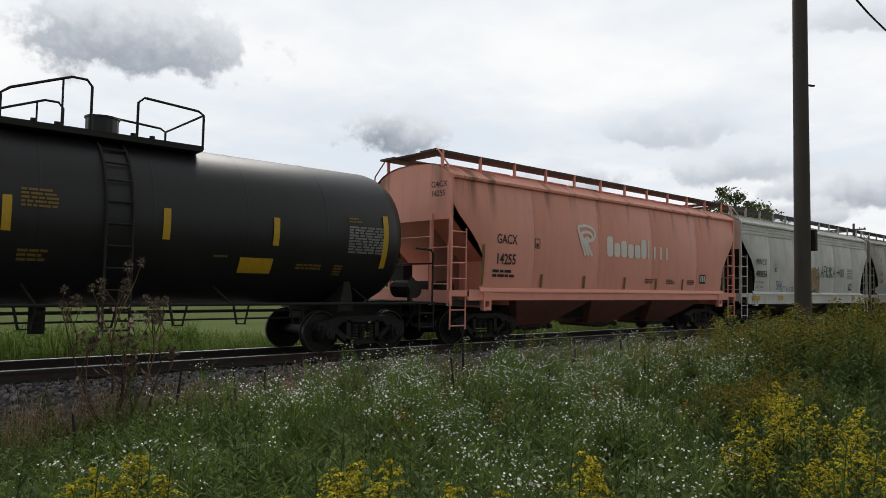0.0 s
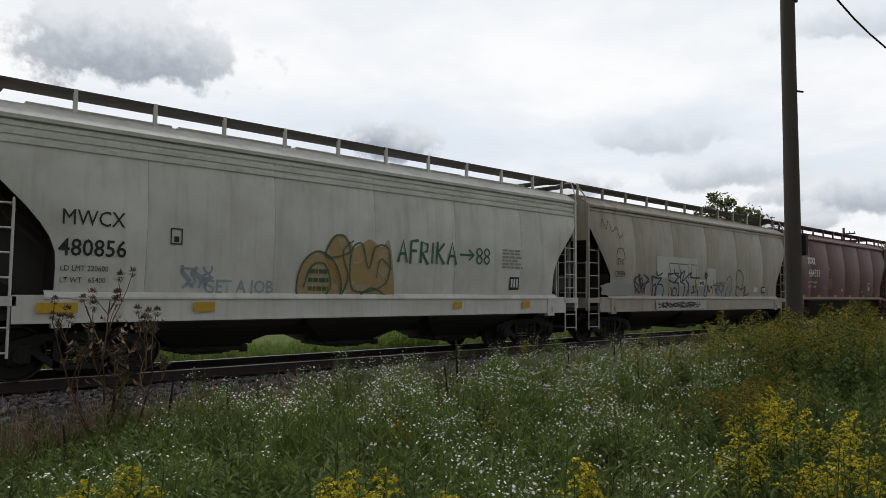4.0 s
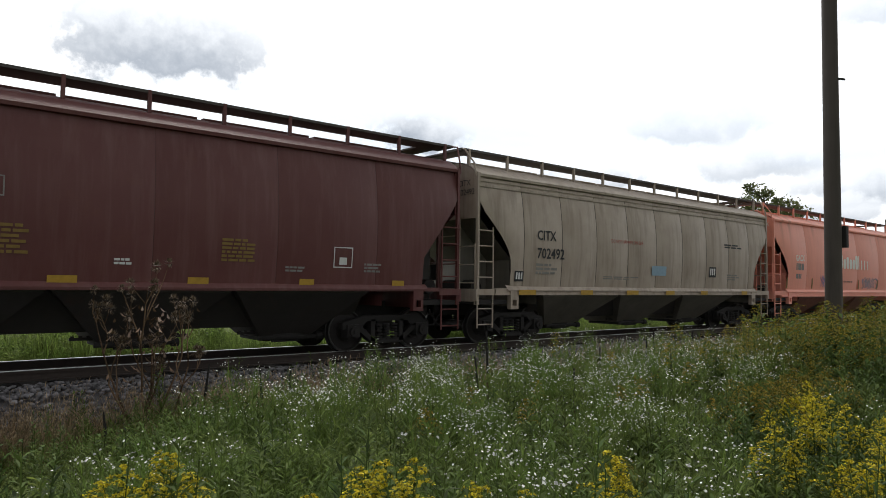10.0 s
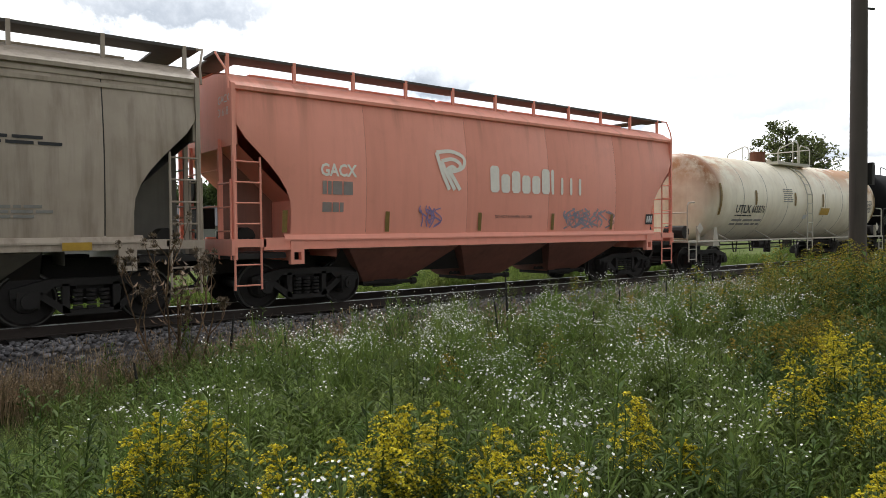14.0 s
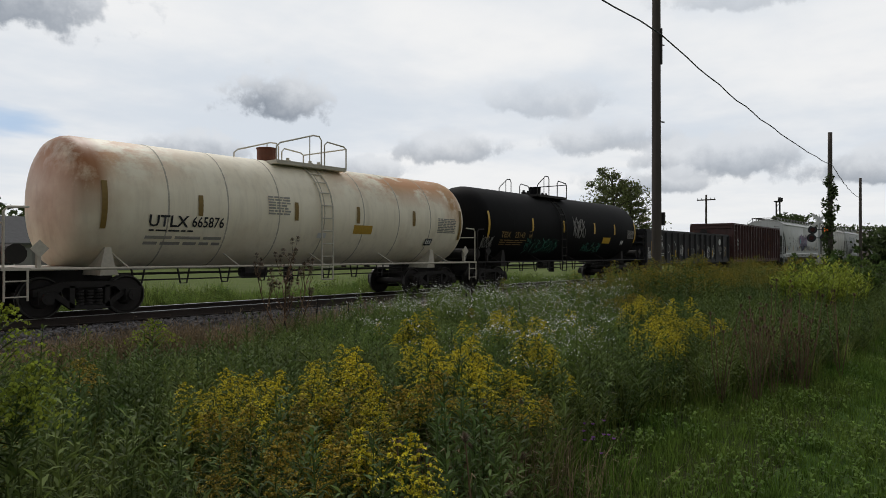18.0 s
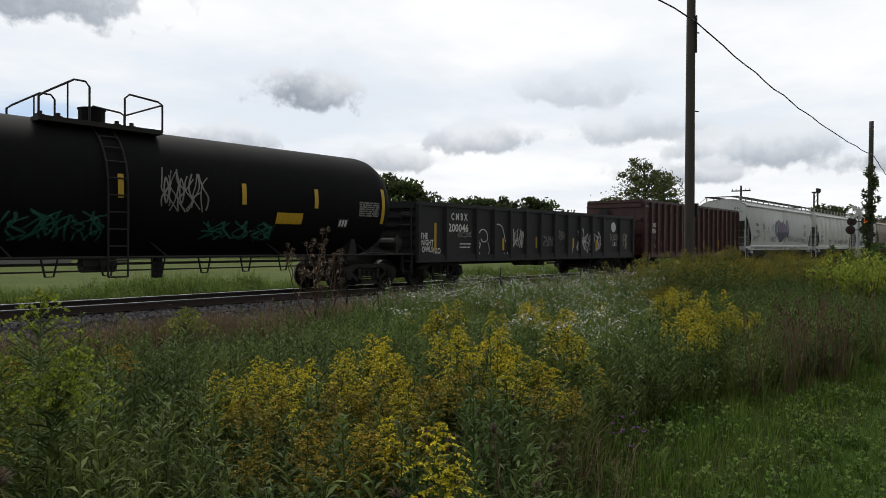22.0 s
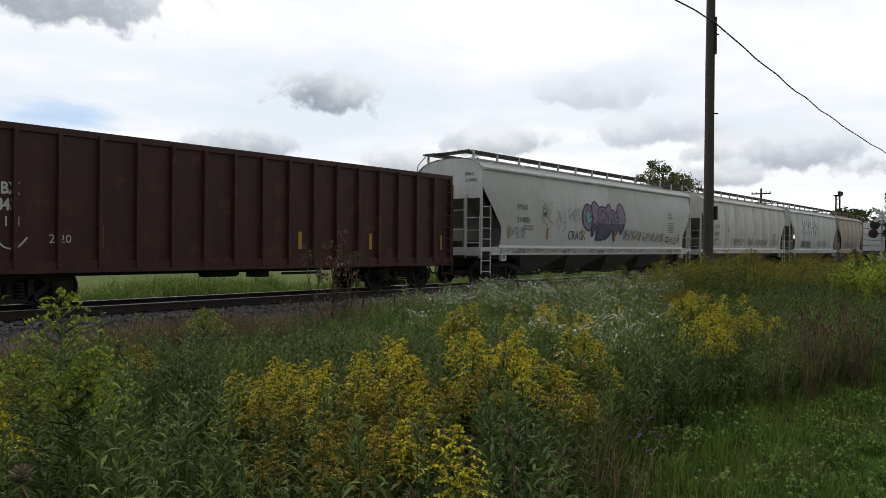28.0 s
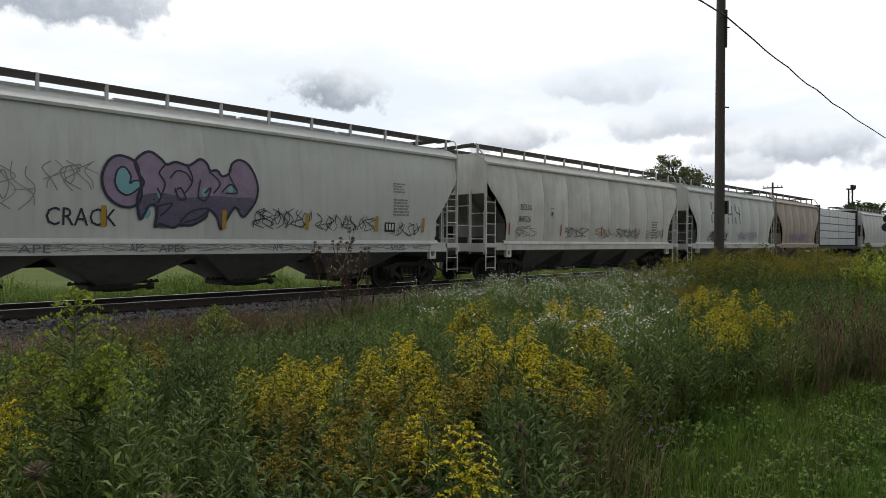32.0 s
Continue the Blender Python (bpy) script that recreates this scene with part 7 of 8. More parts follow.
M_RUSSET = leafy("russet_grass", (0.17, 0.125, 0.07), (0.24, 0.18, 0.105), 1.2, 0.35)
M_TAWNY = leafy("fading_goldenrod", (0.40, 0.285, 0.035), (0.25, 0.215, 0.04), 1.6, 0.3)
M_LIME = leafy("yellowish_leaves", (0.3, 0.34, 0.045), (0.2, 0.27, 0.04), 0.8, 0.45)
M_PALEWEED = leafy("pale_weed_leaves", (0.19, 0.24, 0.05), (0.13, 0.19, 0.045), 0.8, 0.45)
M_OLIVE = leafy("olive_goldenrod", (0.36, 0.265, 0.024), (0.17, 0.16, 0.026), 0.9, 0.3)
M_MAUVE = leafy("mauve_petals", (0.30, 0.12, 0.36), (0.22, 0.09, 0.28), 2.0, 0.3)
M_LAWNG = leafy("lawn_grass", (0.080, 0.148, 0.022), (0.125, 0.185, 0.034), 0.9, 0.45)


class Sprig:
    """Collects small four-sided faces with a material slot each."""

    def __init__(self, seed):
        self.v, self.f, self.m = [], [], []
        self.r = random.Random(seed)

    def quad(self, a, b, c, d, m):
        n = len(self.v)
        self.v += [tuple(a), tuple(b), tuple(c), tuple(d)]
        self.f.append((n, n + 1, n + 2, n + 3))
        self.m.append(m)

    def leaf(self, base, tip, w, m, droop=0.0):
        base, tip = Vector(base), Vector(tip)
        d = tip - base
        s = d.cross(Vector((0, 0, 1)))
        s = (s.normalized() if s.length > 1e-5 else Vector((1, 0, 0))) * w / 2
        mid = base.lerp(tip, 0.45) + Vector((0, 0, droop))
        self.quad(base, mid + s, tip, mid - s, m)

    def stem(self, pts, w, m):
        for k, (a, b) in enumerate(zip(pts, pts[1:])):
            a, b = Vector(a), Vector(b)
            w0, w1 = w * (1 - 0.7 * k / len(pts)), w * (1 - 0.7 * (k + 1) / len(pts))
            for s in (Vector((1, 0, 0)), Vector((0, 1, 0))):
                self.quad(a - s * w0 / 2, a + s * w0 / 2, b + s * w1 / 2, b - s * w1 / 2, m)

    def arrays(self):
        return np.array(self.v, dtype=np.float32), np.array(self.f, dtype=np.int32), np.array(self.m, dtype=np.int32)


def grass_tuft(seed, h=0.55, n=15, spread=0.22, w=0.012, heads=0):
    s = Sprig(seed)
    r = s.r
    for i in range(n):
        a, q = r.uniform(0, 6.28), spread * r.random()
        b = Vector((0.5 * q * math.cos(a), 0.5 * q * math.sin(a), 0))
        hh = h * r.uniform(0.5, 1.1)
        lean = r.uniform(0.1, 0.5) * hh
        a += r.uniform(-0.6, 0.6)
        d = Vector((math.cos(a), math.sin(a), 0))
        side = Vector((-d.y, d.x, 0)) * w / 2
        p1 = b + d * lean * 0.35 + Vector((0, 0, hh * 0.6))
        p2 = b + d * lean + Vector((0, 0, hh * r.uniform(0.85, 1.0)))
        s.quad(b - side, b + side, p1 + side * 0.8, p1 - side * 0.8, 0)
        s.quad(p1 - side * 0.8, p1 + side * 0.8, p2 + side * 0.15, p2 - side * 0.15, 0)
        if i < heads:
            up = Vector((0, 0, 1))
            e = p2 + d * 0.03 + up * 0.06
            s.quad(p2 - side * 1.2, p2 + side * 1.2, e + side * 0.6, e - side * 0.6, 1)
            e2 = e + d * 0.05 - up * 0.01
            s.quad(e - side * 1.2, e + side * 1.2, e2 + side, e2 - side, 1)
    return s.arrays()


def weed_plant(seed, h=0.75, leaves=34, lw=0.035, ll=0.13, stems=3):
    s = Sprig(seed)
    r = s.r
    for k in range(stems):
        a = r.uniform(0, 6.28)
        lean = r.uniform(0.02, 0.16)
        top = Vector((lean * math.cos(a), lean * math.sin(a), h * r.uniform(0.75, 1.05)))
        base = Vector((0.06 * math.cos(a), 0.06 * math.sin(a), 0))
        s.stem([base, base.lerp(top, 0.5), top], 0.010, 0)
        for i in range(leaves // stems):
            t = 0.25 + 0.75 * (i + r.random()) / (leaves / stems)
            p = base.lerp(top, min(1, t))
            b = i * 2.4 + r.uniform(-0.3, 0.3)
            l = ll * (1.15 - 0.6 * t) * r.uniform(0.8, 1.2)
            s.leaf(p, p + Vector((l * math.cos(b), l * math.sin(b), l * r.uniform(0.1, 0.7))), lw, 0, 0.02)
    return s.arrays()


def aster_plant(seed, h=0.9, blooms=21):
    """Fine-leaved stems that fork into flat-topped clusters of small daisies."""
    s = Sprig(seed)
    r = s.r
    for k in range(3):
        a = r.uniform(0, 6.28)
        top = Vector((0.13 * math.cos(a), 0.13 * math.sin(a), h * r.uniform(0.72, 0.95)))
        s.stem([(0, 0, 0), top * 0.5, top], 0.008, 0)
        for i in range(22):
            t = r.uniform(0.15, 0.98)
            p = top * t
            b = r.uniform(0, 6.28)
            l = r.uniform(0.05, 0.12)
            s.leaf(p, p + Vector((l * math.cos(b), l * math.sin(b), l * 0.9)), 0.009, 0)
        level = top.z + 0.07
        for i in range(blooms // 3):
            b = r.uniform(0, 6.28)
            q = 0.13 * math.sqrt(r.random())
            e = Vector((top.x + q * math.cos(b), top.y + q * math.sin(b), level + r.gauss(0, 0.022) - 1.5 * q * q))
            s.leaf(top * 0.92, e, 0.005, 0)
            z = r.uniform(0.0065, 0.0108)
            n = Vector((r.gauss(0, 0.45), r.gauss(0, 0.45) - 0.35, 1)).normalized()
            x = n.orthogonal().normalized() * z
            y = n.cross(x)
            s.quad(e - x, e - y, e + x, e + y, 1)
            x, y = (x + y) * 0.7, (y - x) * 0.7
            e = e + n * 0.002
            s.quad(e - x, e - y, e + x, e + y, 1)
    return s.arrays()


def lance_leaves(s, base, top, n, ll, lw, lo, hi, rise, slot=0):
    """Narrow pointed leaves up a stem, shorter towards the top."""
    r = s.r
    for i in range(n):
        t = lo + (hi - lo) * (i + r.random() * 0.6) / n
        p = base.lerp(top, t)
        b = i * 2.4 + r.uniform(-0.3, 0.3)
        l = ll * r.uniform(0.75, 1.15) * (1.25 - 0.75 * t)
        d = Vector((math.cos(b), math.sin(b), r.uniform(0.1, 1.0) * rise))
        s.leaf(p, p + d * l, lw * r.uniform(0.8, 1.2), slot, 0.012)


def goldenrod_plant(seed, h=1.0, plume=1.0, leaves=34, flowers=1.0, dense=4):
    s = Sprig(seed)
    r = s.r
    a = r.uniform(0, 6.28)
    top = Vector((0.10 * math.cos(a), 0.10 * math.sin(a), h))
    s.stem([(0, 0, 0), top * 0.5, top], 0.011, 0)
    lance_leaves(s, Vector((0, 0, 0)), top, leaves, 0.15, 0.022, 0.12, 0.88, 0.8)
    nb = int(17 * plume)
    nod = Vector((math.cos(a), math.sin(a), 0))
    for i in range(nb):
        t = 0.68 + 0.33 * i / nb
        p = top * t
        b = i * 2.4 + r.uniform(-0.4, 0.4)
        l = (0.045 + 0.17 * (1.01 - t) / 0.33) * plume * r.uniform(0.8, 1.2)
        d = (Vector((math.cos(b), math.sin(b), 0)) + 0.55 * nod).normalized()
        mid = p + d * l * 0.5 + Vector((0, 0, l * 0.28))
        s.leaf(p, mid, 0.007, 0)
        for k in range(2, 13):
            q = k / 12
            pt = p + d * (l * q) + Vector((0, 0, l * (0.95 * q - 0.95 * q * q)))
            for _ in range(dense - 1):
                z = r.uniform(0.007, 0.012) * (1.2 - 0.45 * q)
                c = pt + Vector((r.gauss(0, 0.006), r.gauss(0, 0.006), r.uniform(0.0, 0.018)))
                x = Vector((r.gauss(0, 1), r.gauss(0, 1), r.gauss(0, 0.5))).normalized()
                y = x.cross(Vector((r.gauss(0, 0.8), r.gauss(0, 0.8), 1))).normalized()
                s.quad(c - x * z, c - y * z, c + x * z, c + y * z, 1 if r.random() < flowers else 0)
    return s.arrays()


def leafy_stems(seed, h=0.8, stems=3, leaves=24):
    """Upright unflowering stems, leaved all the way up."""
    s = Sprig(seed)
    r = s.r
    for k in range(stems):
        a, q = r.uniform(0, 6.28), r.uniform(0.02, 0.14)
        base = Vector((q * math.cos(a), q * math.sin(a), 0))
        top = base * r.uniform(1.2, 2.2) + Vector((0, 0, h * r.uniform(0.7, 1.05)))
        s.stem([base, top], 0.008, 0)
        lance_leaves(s, base, top, leaves, 0.13, 0.020, 0.2, 1.0, 1.0)
    return s.arrays()


def feather_plant(seed, h=0.6):
    """Low fine-leaved carrot-like greenery."""
    s = Sprig(seed)
    r = s.r
    for k in range(6):
        a = k * 1.05 + r.uniform(-0.3, 0.3)
        tip = Vector((0.3 * math.cos(a), 0.3 * math.sin(a), h * r.uniform(0.6, 1.0)))
        s.stem([(0, 0, 0), tip * 0.6, tip], 0.006, 0)
        for i in range(7):
            p = tip * (0.4 + 0.6 * i / 7)
            for sd in (-1, 1):
                b = a + sd * 1.1
                l = 0.09 * (1.2 - 0.07 * i)
                s.leaf(p, p + Vector((l * math.cos(b), l * math.sin(b), 0.03)), 0.016, 0)
    return s.arrays()


def bush_clump(seed, h=1.0):
    s = Sprig(seed)
    r = s.r
    for k in range(60):
        a, q = r.uniform(0, 6.28), 0.28 * r.random() ** 0.5
        z = h * (0.25 + 0.75 * r.random())
        p = Vector((q * math.cos(a), q * math.sin(a), z))
        b, l = r.uniform(0, 6.28), r.uniform(0.07, 0.14)
        s.leaf(p, p + Vector((l * math.cos(b), l * math.sin(b), l * r.uniform(0, 0.8))), 0.045, 0, 0.02)
    s.stem([(0, 0, 0), (0, 0, h * 0.9)], 0.02, 0)
    return s.arrays()


def scatter(name, label, category, templates, spots, mats, seed):
    """One sheet of many small plants: spots are rows of x, y, size."""
    rng = np.random.default_rng(seed)
    V, F, Mi = [], [], []
    n0 = 0
    spots = np.asarray(spots, dtype=np.float32)
    which = rng.integers(0, len(templates), len(spots))
    for k, (v, f, m) in enumerate(templates):
        s = spots[which == k]
        if not len(s):
            continue
        a = rng.uniform(0, 2 * np.pi, len(s))
        ca, sa = np.cos(a), np.sin(a)
        z = np.array([ground_height(x, y) for x, y in s[:, :2]], dtype=np.float32) - 0.02
        tilt = rng.normal(0, 0.07, (len(s), 2))
        q = v[None] * s[:, 2][:, None, None]
        x = q[..., 0] * ca[:, None] - q[..., 1] * sa[:, None] + q[..., 2] * tilt[:, :1]
        y = q[..., 0] * sa[:, None] + q[..., 1] * ca[:, None] + q[..., 2] * tilt[:, 1:]
        p = np.stack([x + s[:, 0][:, None], y + s[:, 1][:, None], q[..., 2] + z[:, None]], -1)
        F.append((f[None] + (np.arange(len(s)) * len(v))[:, None, None] + n0).reshape(-1, 4))
        V.append(p.reshape(-1, 3))
        Mi.append(np.tile(m, len(s)))
        n0 += len(s) * len(v)
    ob = mesh_from(name, np.concatenate(V), np.concatenate(F), None, None, "", np.concatenate(Mi), mats)
    return tagged(ob, label, category, kind="stuff")


def edge(x):
    """The near edge of the unmown meadow."""
    if x < -3.6:
        return -13.2
    if x < -1.4:
        return -13.2 + (x + 3.6) / 2.2 * 1.1
    if x < 1.0:
        return -12.1 + 0.12 * noise.noise((x * 0.9, 0, 6))
    return -12.1 - min(1.0, (x - 1.0) * 0.28) + 0.18 * noise.noise((x * 0.9, 0, 6))


def short_side(x, y):
    """How low the growth stays on the open strip by the ballast."""
    k = max(0.0, min(1.0, (2.2 - x) / 1.5)) * max(0.0, min(1.0, (y + 7.0) / 1.5))
    return 1.0 - 0.55 * k


def pick(n, seed, box, weight, size):
    """Random spots in a box of the plan, kept with the chance that weight gives."""
    rng = np.random.default_rng(seed)
    out = []
    while len(out) < n:
        x, y = rng.uniform(box[0], box[1]), rng.uniform(box[2], box[3])
        if rng.random() < weight(x, y):
            out.append((x, y, size(x, y, rng)))
    return out


def zones(zs):
    def w(x, y):
        if y < edge(x) + 0.1 or y > -2.9:
            return 0.0
        return max(k * math.exp(-((x - a) / rx) ** 2 - ((y - b) / ry) ** 2) for a, b, rx, ry, k in zs)
    return w


def patchy(w, scale, lo, hi, seed):
    """Thin a weight out into drifts and gaps."""
    def f(x, y):
        n = 0.5 + 0.5 * noise.noise((x * scale + seed, y * scale, seed * 1.7)) + 0.25 * noise.noise((x * scale * 3.1, y * scale * 3.1 + seed, 0.5))
        return w(x, y) * max(0.0, min(1.0, (n - lo) / (hi - lo)))
    return f


def in_meadow(x, y):
    top = -3.2 + 0.30 * noise.noise((x * 0.6, 0, 2)) + 0.15 * noise.noise((x * 2.3, 0, 4))
    return 1.0 if edge(x) < y < top else 0.0


BRIGHT = [(0.95, -8.3, 0.3, 0.18, 0.6), (1.66, -7.14, 0.10, 0.10, 0.6), (1.55, -8.7, 0.35, 0.2, 0.75), (2.25, -9.2, 0.4, 0.2, 0.75), (2.75, -9.55, 0.35, 0.2, 0.7), (2.9, -8.95, 0.25, 0.15, 0.3), (3.4, -9.7, 0.3, 0.2, 0.4),
          (3.96, -6.73, 0.16, 0.16, 0.5), (5.6, -9.95, 0.5, 0.3, 0.32), (6.4, -9.9, 0.5, 0.4, 0.36), (5.3, -10.5, 0.4, 0.3, 0.30), (7.6, -9.0, 0.5, 0.35, 0.3), (4.4, -11.2, 0.5, 0.3, 0.8), (3.3, -11.3, 0.7, 0.32, 0.9), (2.3, -11.6, 0.4, 0.2, 0.6),
          (-2.7, -9.8, 0.5, 0.32, 0.30), (-2.3, -10.5, 0.6, 0.4, 0.42), (-1.7, -10.4, 0.6, 0.45, 0.55), (-1.0, -10.7, 0.55, 0.5, 0.85), (-0.6, -11.1, 0.4, 0.3, 0.7),
          (-2.3, -11.2, 0.9, 0.6, 0.28), (-3.0, -10.4, 0.7, 0.5, 0.30), (-3.3, -11.6, 0.6, 0.35, 0.35), (-1.5, -11.3, 0.5, 0.35, 0.5), (-4.1, -12.75, 0.16, 0.12, 1.0), (-5.56, -10.74, 0.10, 0.10, 1.0), (-0.57, -11.75, 0.14, 0.12, 0.7), (-3.9, -10.3, 0.12, 0.12, 0.5), (-3.5, -12.0, 0.2, 0.15, 0.4)]
FADED = [(-4.1, -11.8, 0.32, 0.28, 1.0), (-3.85, -12.1, 0.35, 0.22, 1.0), (-3.4, -11.2, 0.5, 0.4, 0.9), (-2.6, -11.6, 0.7, 0.35, 0.6), (-4.9, -8.5, 0.35, 0.5, 0.6), (-5.0, -9.6, 0.3, 0.3, 0.4), (-3.8, -8.2, 0.2, 0.2, 0.4), (-2.5, -10.9, 0.5, 0.3, 0.6),
         (7.4, -8.8, 0.7, 0.4, 0.4), (4.6, -8.9, 0.15, 0.15, 0.6), (9.0, -8.3, 1.0, 0.6, 0.35), (7.0, -6.5, 2.5, 1.5, 0.03)]
gold_zone = zones(BRIGHT)
faded_zone = zones(FADED)
white_zone = patchy(zones([(3.6, -5.6, 0.9, 0.9, 0.55), (4.6, -6.6, 1.1, 0.9, 0.9), (5.8, -5.6, 1.2, 1.0, 0.8), (4.2, -7.7, 0.7, 0.5, 0.9), (3.5, -8.6, 0.5, 0.4, 0.6), (3.8, -9.4, 0.5, 0.25, 0.55), (4.4, -9.75, 0.5, 0.25, 0.5),
                           (6.5, -8.3, 1.3, 0.6, 0.5), (9.0, -7.6, 1.0, 0.6, 0.6), (8.2, -6.4, 2.2, 1.0, 0.5), (11.5, -5.6, 2.5, 1.0, 0.4), (0.7, -10.7, 0.8, 0.45, 0.8), (1.8, -10.2, 0.9, 0.5, 0.75), (-0.3, -11.5, 0.4, 0.25, 0.9), (1.3, -9.4, 0.7, 0.5, 0.45),
                           (2.0, -6.8, 0.9, 0.8, 0.12), (13, -4.8, 4, 0.9, 0.25)]), 1.9, 0.52, 0.78, 9)
bush_zone = zones([(12.6, -7.4, 2.6, 1.1, 1.0), (16.5, -8.0, 2.5, 1.4, 1.0), (20.5, -8.0, 3.0, 1.6, 0.9), (10.2, -7.6, 1.0, 0.7, 0.7), (26, -8.0, 4.0, 1.6, 0.7)])
bare_strip = lambda x, y: max(0.0, min(1.0, (2.4 - x) / 1.5)) * max(0.0, min(1.0, (y + 5.0) / 1.0))

scatter("meadow_grass", "tangled green meadow grass beside the railway", "grass",
        [grass_tuft(100 + i, 0.5, 12, 0.26, 0.010) for i in range(6)],
        pick(9200, 1, (-9, 30, -13.3, -2.9), lambda x, y: in_meadow(x, y) * (1.0 if x < 14 else 0.35) * (1 - 0.5 * bare_strip(x, y)), lambda x, y, r: r.uniform(0.6, 1.3) * short_side(x, y)), (M_GRASS,), 2)
scatter("weeds", "leafy green weeds standing in the meadow", "weeds",
        [leafy_stems(200 + i, 0.76 + 0.05 * i, 3, 28) for i in range(6)],
        pick(3300, 3, (-9, 22, -13.3, -3.0), lambda x, y: in_meadow(x, y) * (0.25 + 0.75 * max(x < 0.5, y < -8.5)) * (1 - 0.85 * bare_strip(x, y)), lambda x, y, r: r.uniform(0.6, 1.2) * short_side(x, y)), (M_WEED,), 4)
scatter("broad_weeds", "broad-leaved dark green weeds low in the meadow", "weeds",
        [weed_plant(230 + i, 0.48, 30, 0.036, 0.11) for i in range(4)],
        pick(1300, 33, (-9, 16, -13.3, -3.4), lambda x, y: in_meadow(x, y) * (0.4 + 0.5 * (x < 0.5 or y < -10.5) + 1.0 * (x > -2 and y < -11.2)) * (1 - 0.8 * bare_strip(x, y)), lambda x, y, r: r.uniform(0.6, 1.2)), (M_WEED,), 34)
scatter("feathery_greenery", "bright fine-leaved greenery low in the meadow", "weeds",
        [feather_plant(300 + i) for i in range(4)],
        pick(2500, 5, (-5, 14, -10.8, -3.2), lambda x, y: in_meadow(x, y) * max(math.exp(-((x - 2.6) / 2.6) ** 2 - ((y + 7.0) / 2.4) ** 2) * (1 - 0.2 * bare_strip(x, y)), 0.5 * white_zone(x, y)), lambda x, y, r: r.uniform(0.7, 1.2) * short_side(x, y)), (M_FEATHER,), 6)
scatter("white_asters", "small white asters in bloom in the meadow", "wild flowers",
        [aster_plant(400 + i, 0.8 + 0.04 * i) for i in range(6)],
        pick(800, 7, (-2.5, 18, -12, -3.0), white_zone, lambda x, y, r: r.uniform(0.8, 1.2)), (M_FEATHER, M_PETAL), 8)
scatter("goldenrods", "yellow goldenrods in bloom in the meadow", "wild flowers",
        [goldenrod_plant(500 + i, 0.80 + 0.04 * i, 1.0 + 0.15 * (i % 3), 46, 0.82) for i in range(8)],
        pick(285, 9, (-6, 9, -13, -6.3), patchy(gold_zone, 2.4, 0.30, 0.55, 33), lambda x, y, r: r.uniform(0.70, 1.02)), (M_WEED, M_GOLD), 10)
scatter("fading_goldenrods", "tawny fading goldenrods in the meadow", "wild flowers",
        [goldenrod_plant(520 + i, 0.80 + 0.05 * i, 1.0, 44, 0.8) for i in range(5)],
        pick(165, 29, (-7, 12, -13, -5.5), faded_zone, lambda x, y, r: r.uniform(0.65, 1.0)), (M_WEED, M_TAWNY), 30)
scatter("goldenrod_thicket", "dense olive goldenrod thicket round a pole", "wild flowers",
        [goldenrod_plant(600 + i, 1.3, 1.5, 36, 0.85, 2) for i in range(5)] + [bush_clump(610 + i, 1.15) for i in range(2)],
        pick(1050, 11, (8, 34, -11, -4.8), bush_zone, lambda x, y, r: r.uniform(0.7, 1.15) * (1.0 + 0.55 * noise.noise((x * 0.75, y * 0.75, 5)))), (M_WEED, M_OLIVE), 12)
scatter("dry_grass", "tan dry grass along the foot of the ballast", "grass",
        [grass_tuft(700 + i, 0.62, 13, 0.24, 0.007, 8) for i in range(6)],
        pick(2900, 13, (-9, 34, -7.0, -2.2), lambda x, y: max(math.exp(-((y + 3.2) / 0.62) ** 2) * (0.35 + 0.65 * (noise.noise((x * 0.5, y, 1)) > -0.1)), 0.09 * bare_strip(x, y) * (y < -2.6)), lambda x, y, r: r.uniform(0.55, 1.05) * (1.0 if x > 1.5 else 0.8)), (M_STRAW, M_STRAW), 14)
scatter("far_verge", "rough weeds and grass beyond the track", "grass",
        [grass_tuft(750 + i, 0.62, 18, 0.4, 0.014) for i in range(4)] + [weed_plant(760 + i, 0.5, 40, 0.04, 0.12) for i in range(2)],
        pick(4800, 15, (-14, 45, 4.2, 10), lambda x, y: math.exp(-((y - 5.2) / 2.0) ** 2), lambda x, y, r: r.uniform(0.6, 1.15) * (1.5 if noise.noise((x * 0.4, y * 0.4, 7)) > 0.25 else 0.95)), (M_FEATHER,), 16)
scatter("lawn_grass", "short mown lawn grass at the meadow's edge", "grass",
        [grass_tuft(800 + i, 0.17, 11, 0.3, 0.008) for i in range(5)],
        pick(5400, 17, (-4.5, 16, -16, -12.4), lambda x, y: (1.0 if y < edge(x) + 0.4 else 0.0) * (1.0 if x < 8 else 0.4), lambda x, y, r: r.uniform(0.4, 1.0) * (1.0 + 0.5 * max(0, noise.noise((x * 0.9, y * 0.9, 3))))), (M_LAWNG,), 18)
scatter("lawn_weeds", "small broad-leaved weeds in the mown lawn", "weeds",
        [weed_plant(870 + i, 0.13 + 0.02 * i, 18, 0.028, 0.06, 4) for i in range(4)],
        pick(800, 51, (-4.5, 14, -16, -11.6), lambda x, y: (1.0 if y < edge(x) + 0.3 else 0.0) * max(0.15, min(1.0, 0.5 + 1.4 * noise.noise((x * 1.3, y * 1.3, 8)))), lambda x, y, r: r.uniform(0.6, 1.5)), (M_LAWNG,), 52)
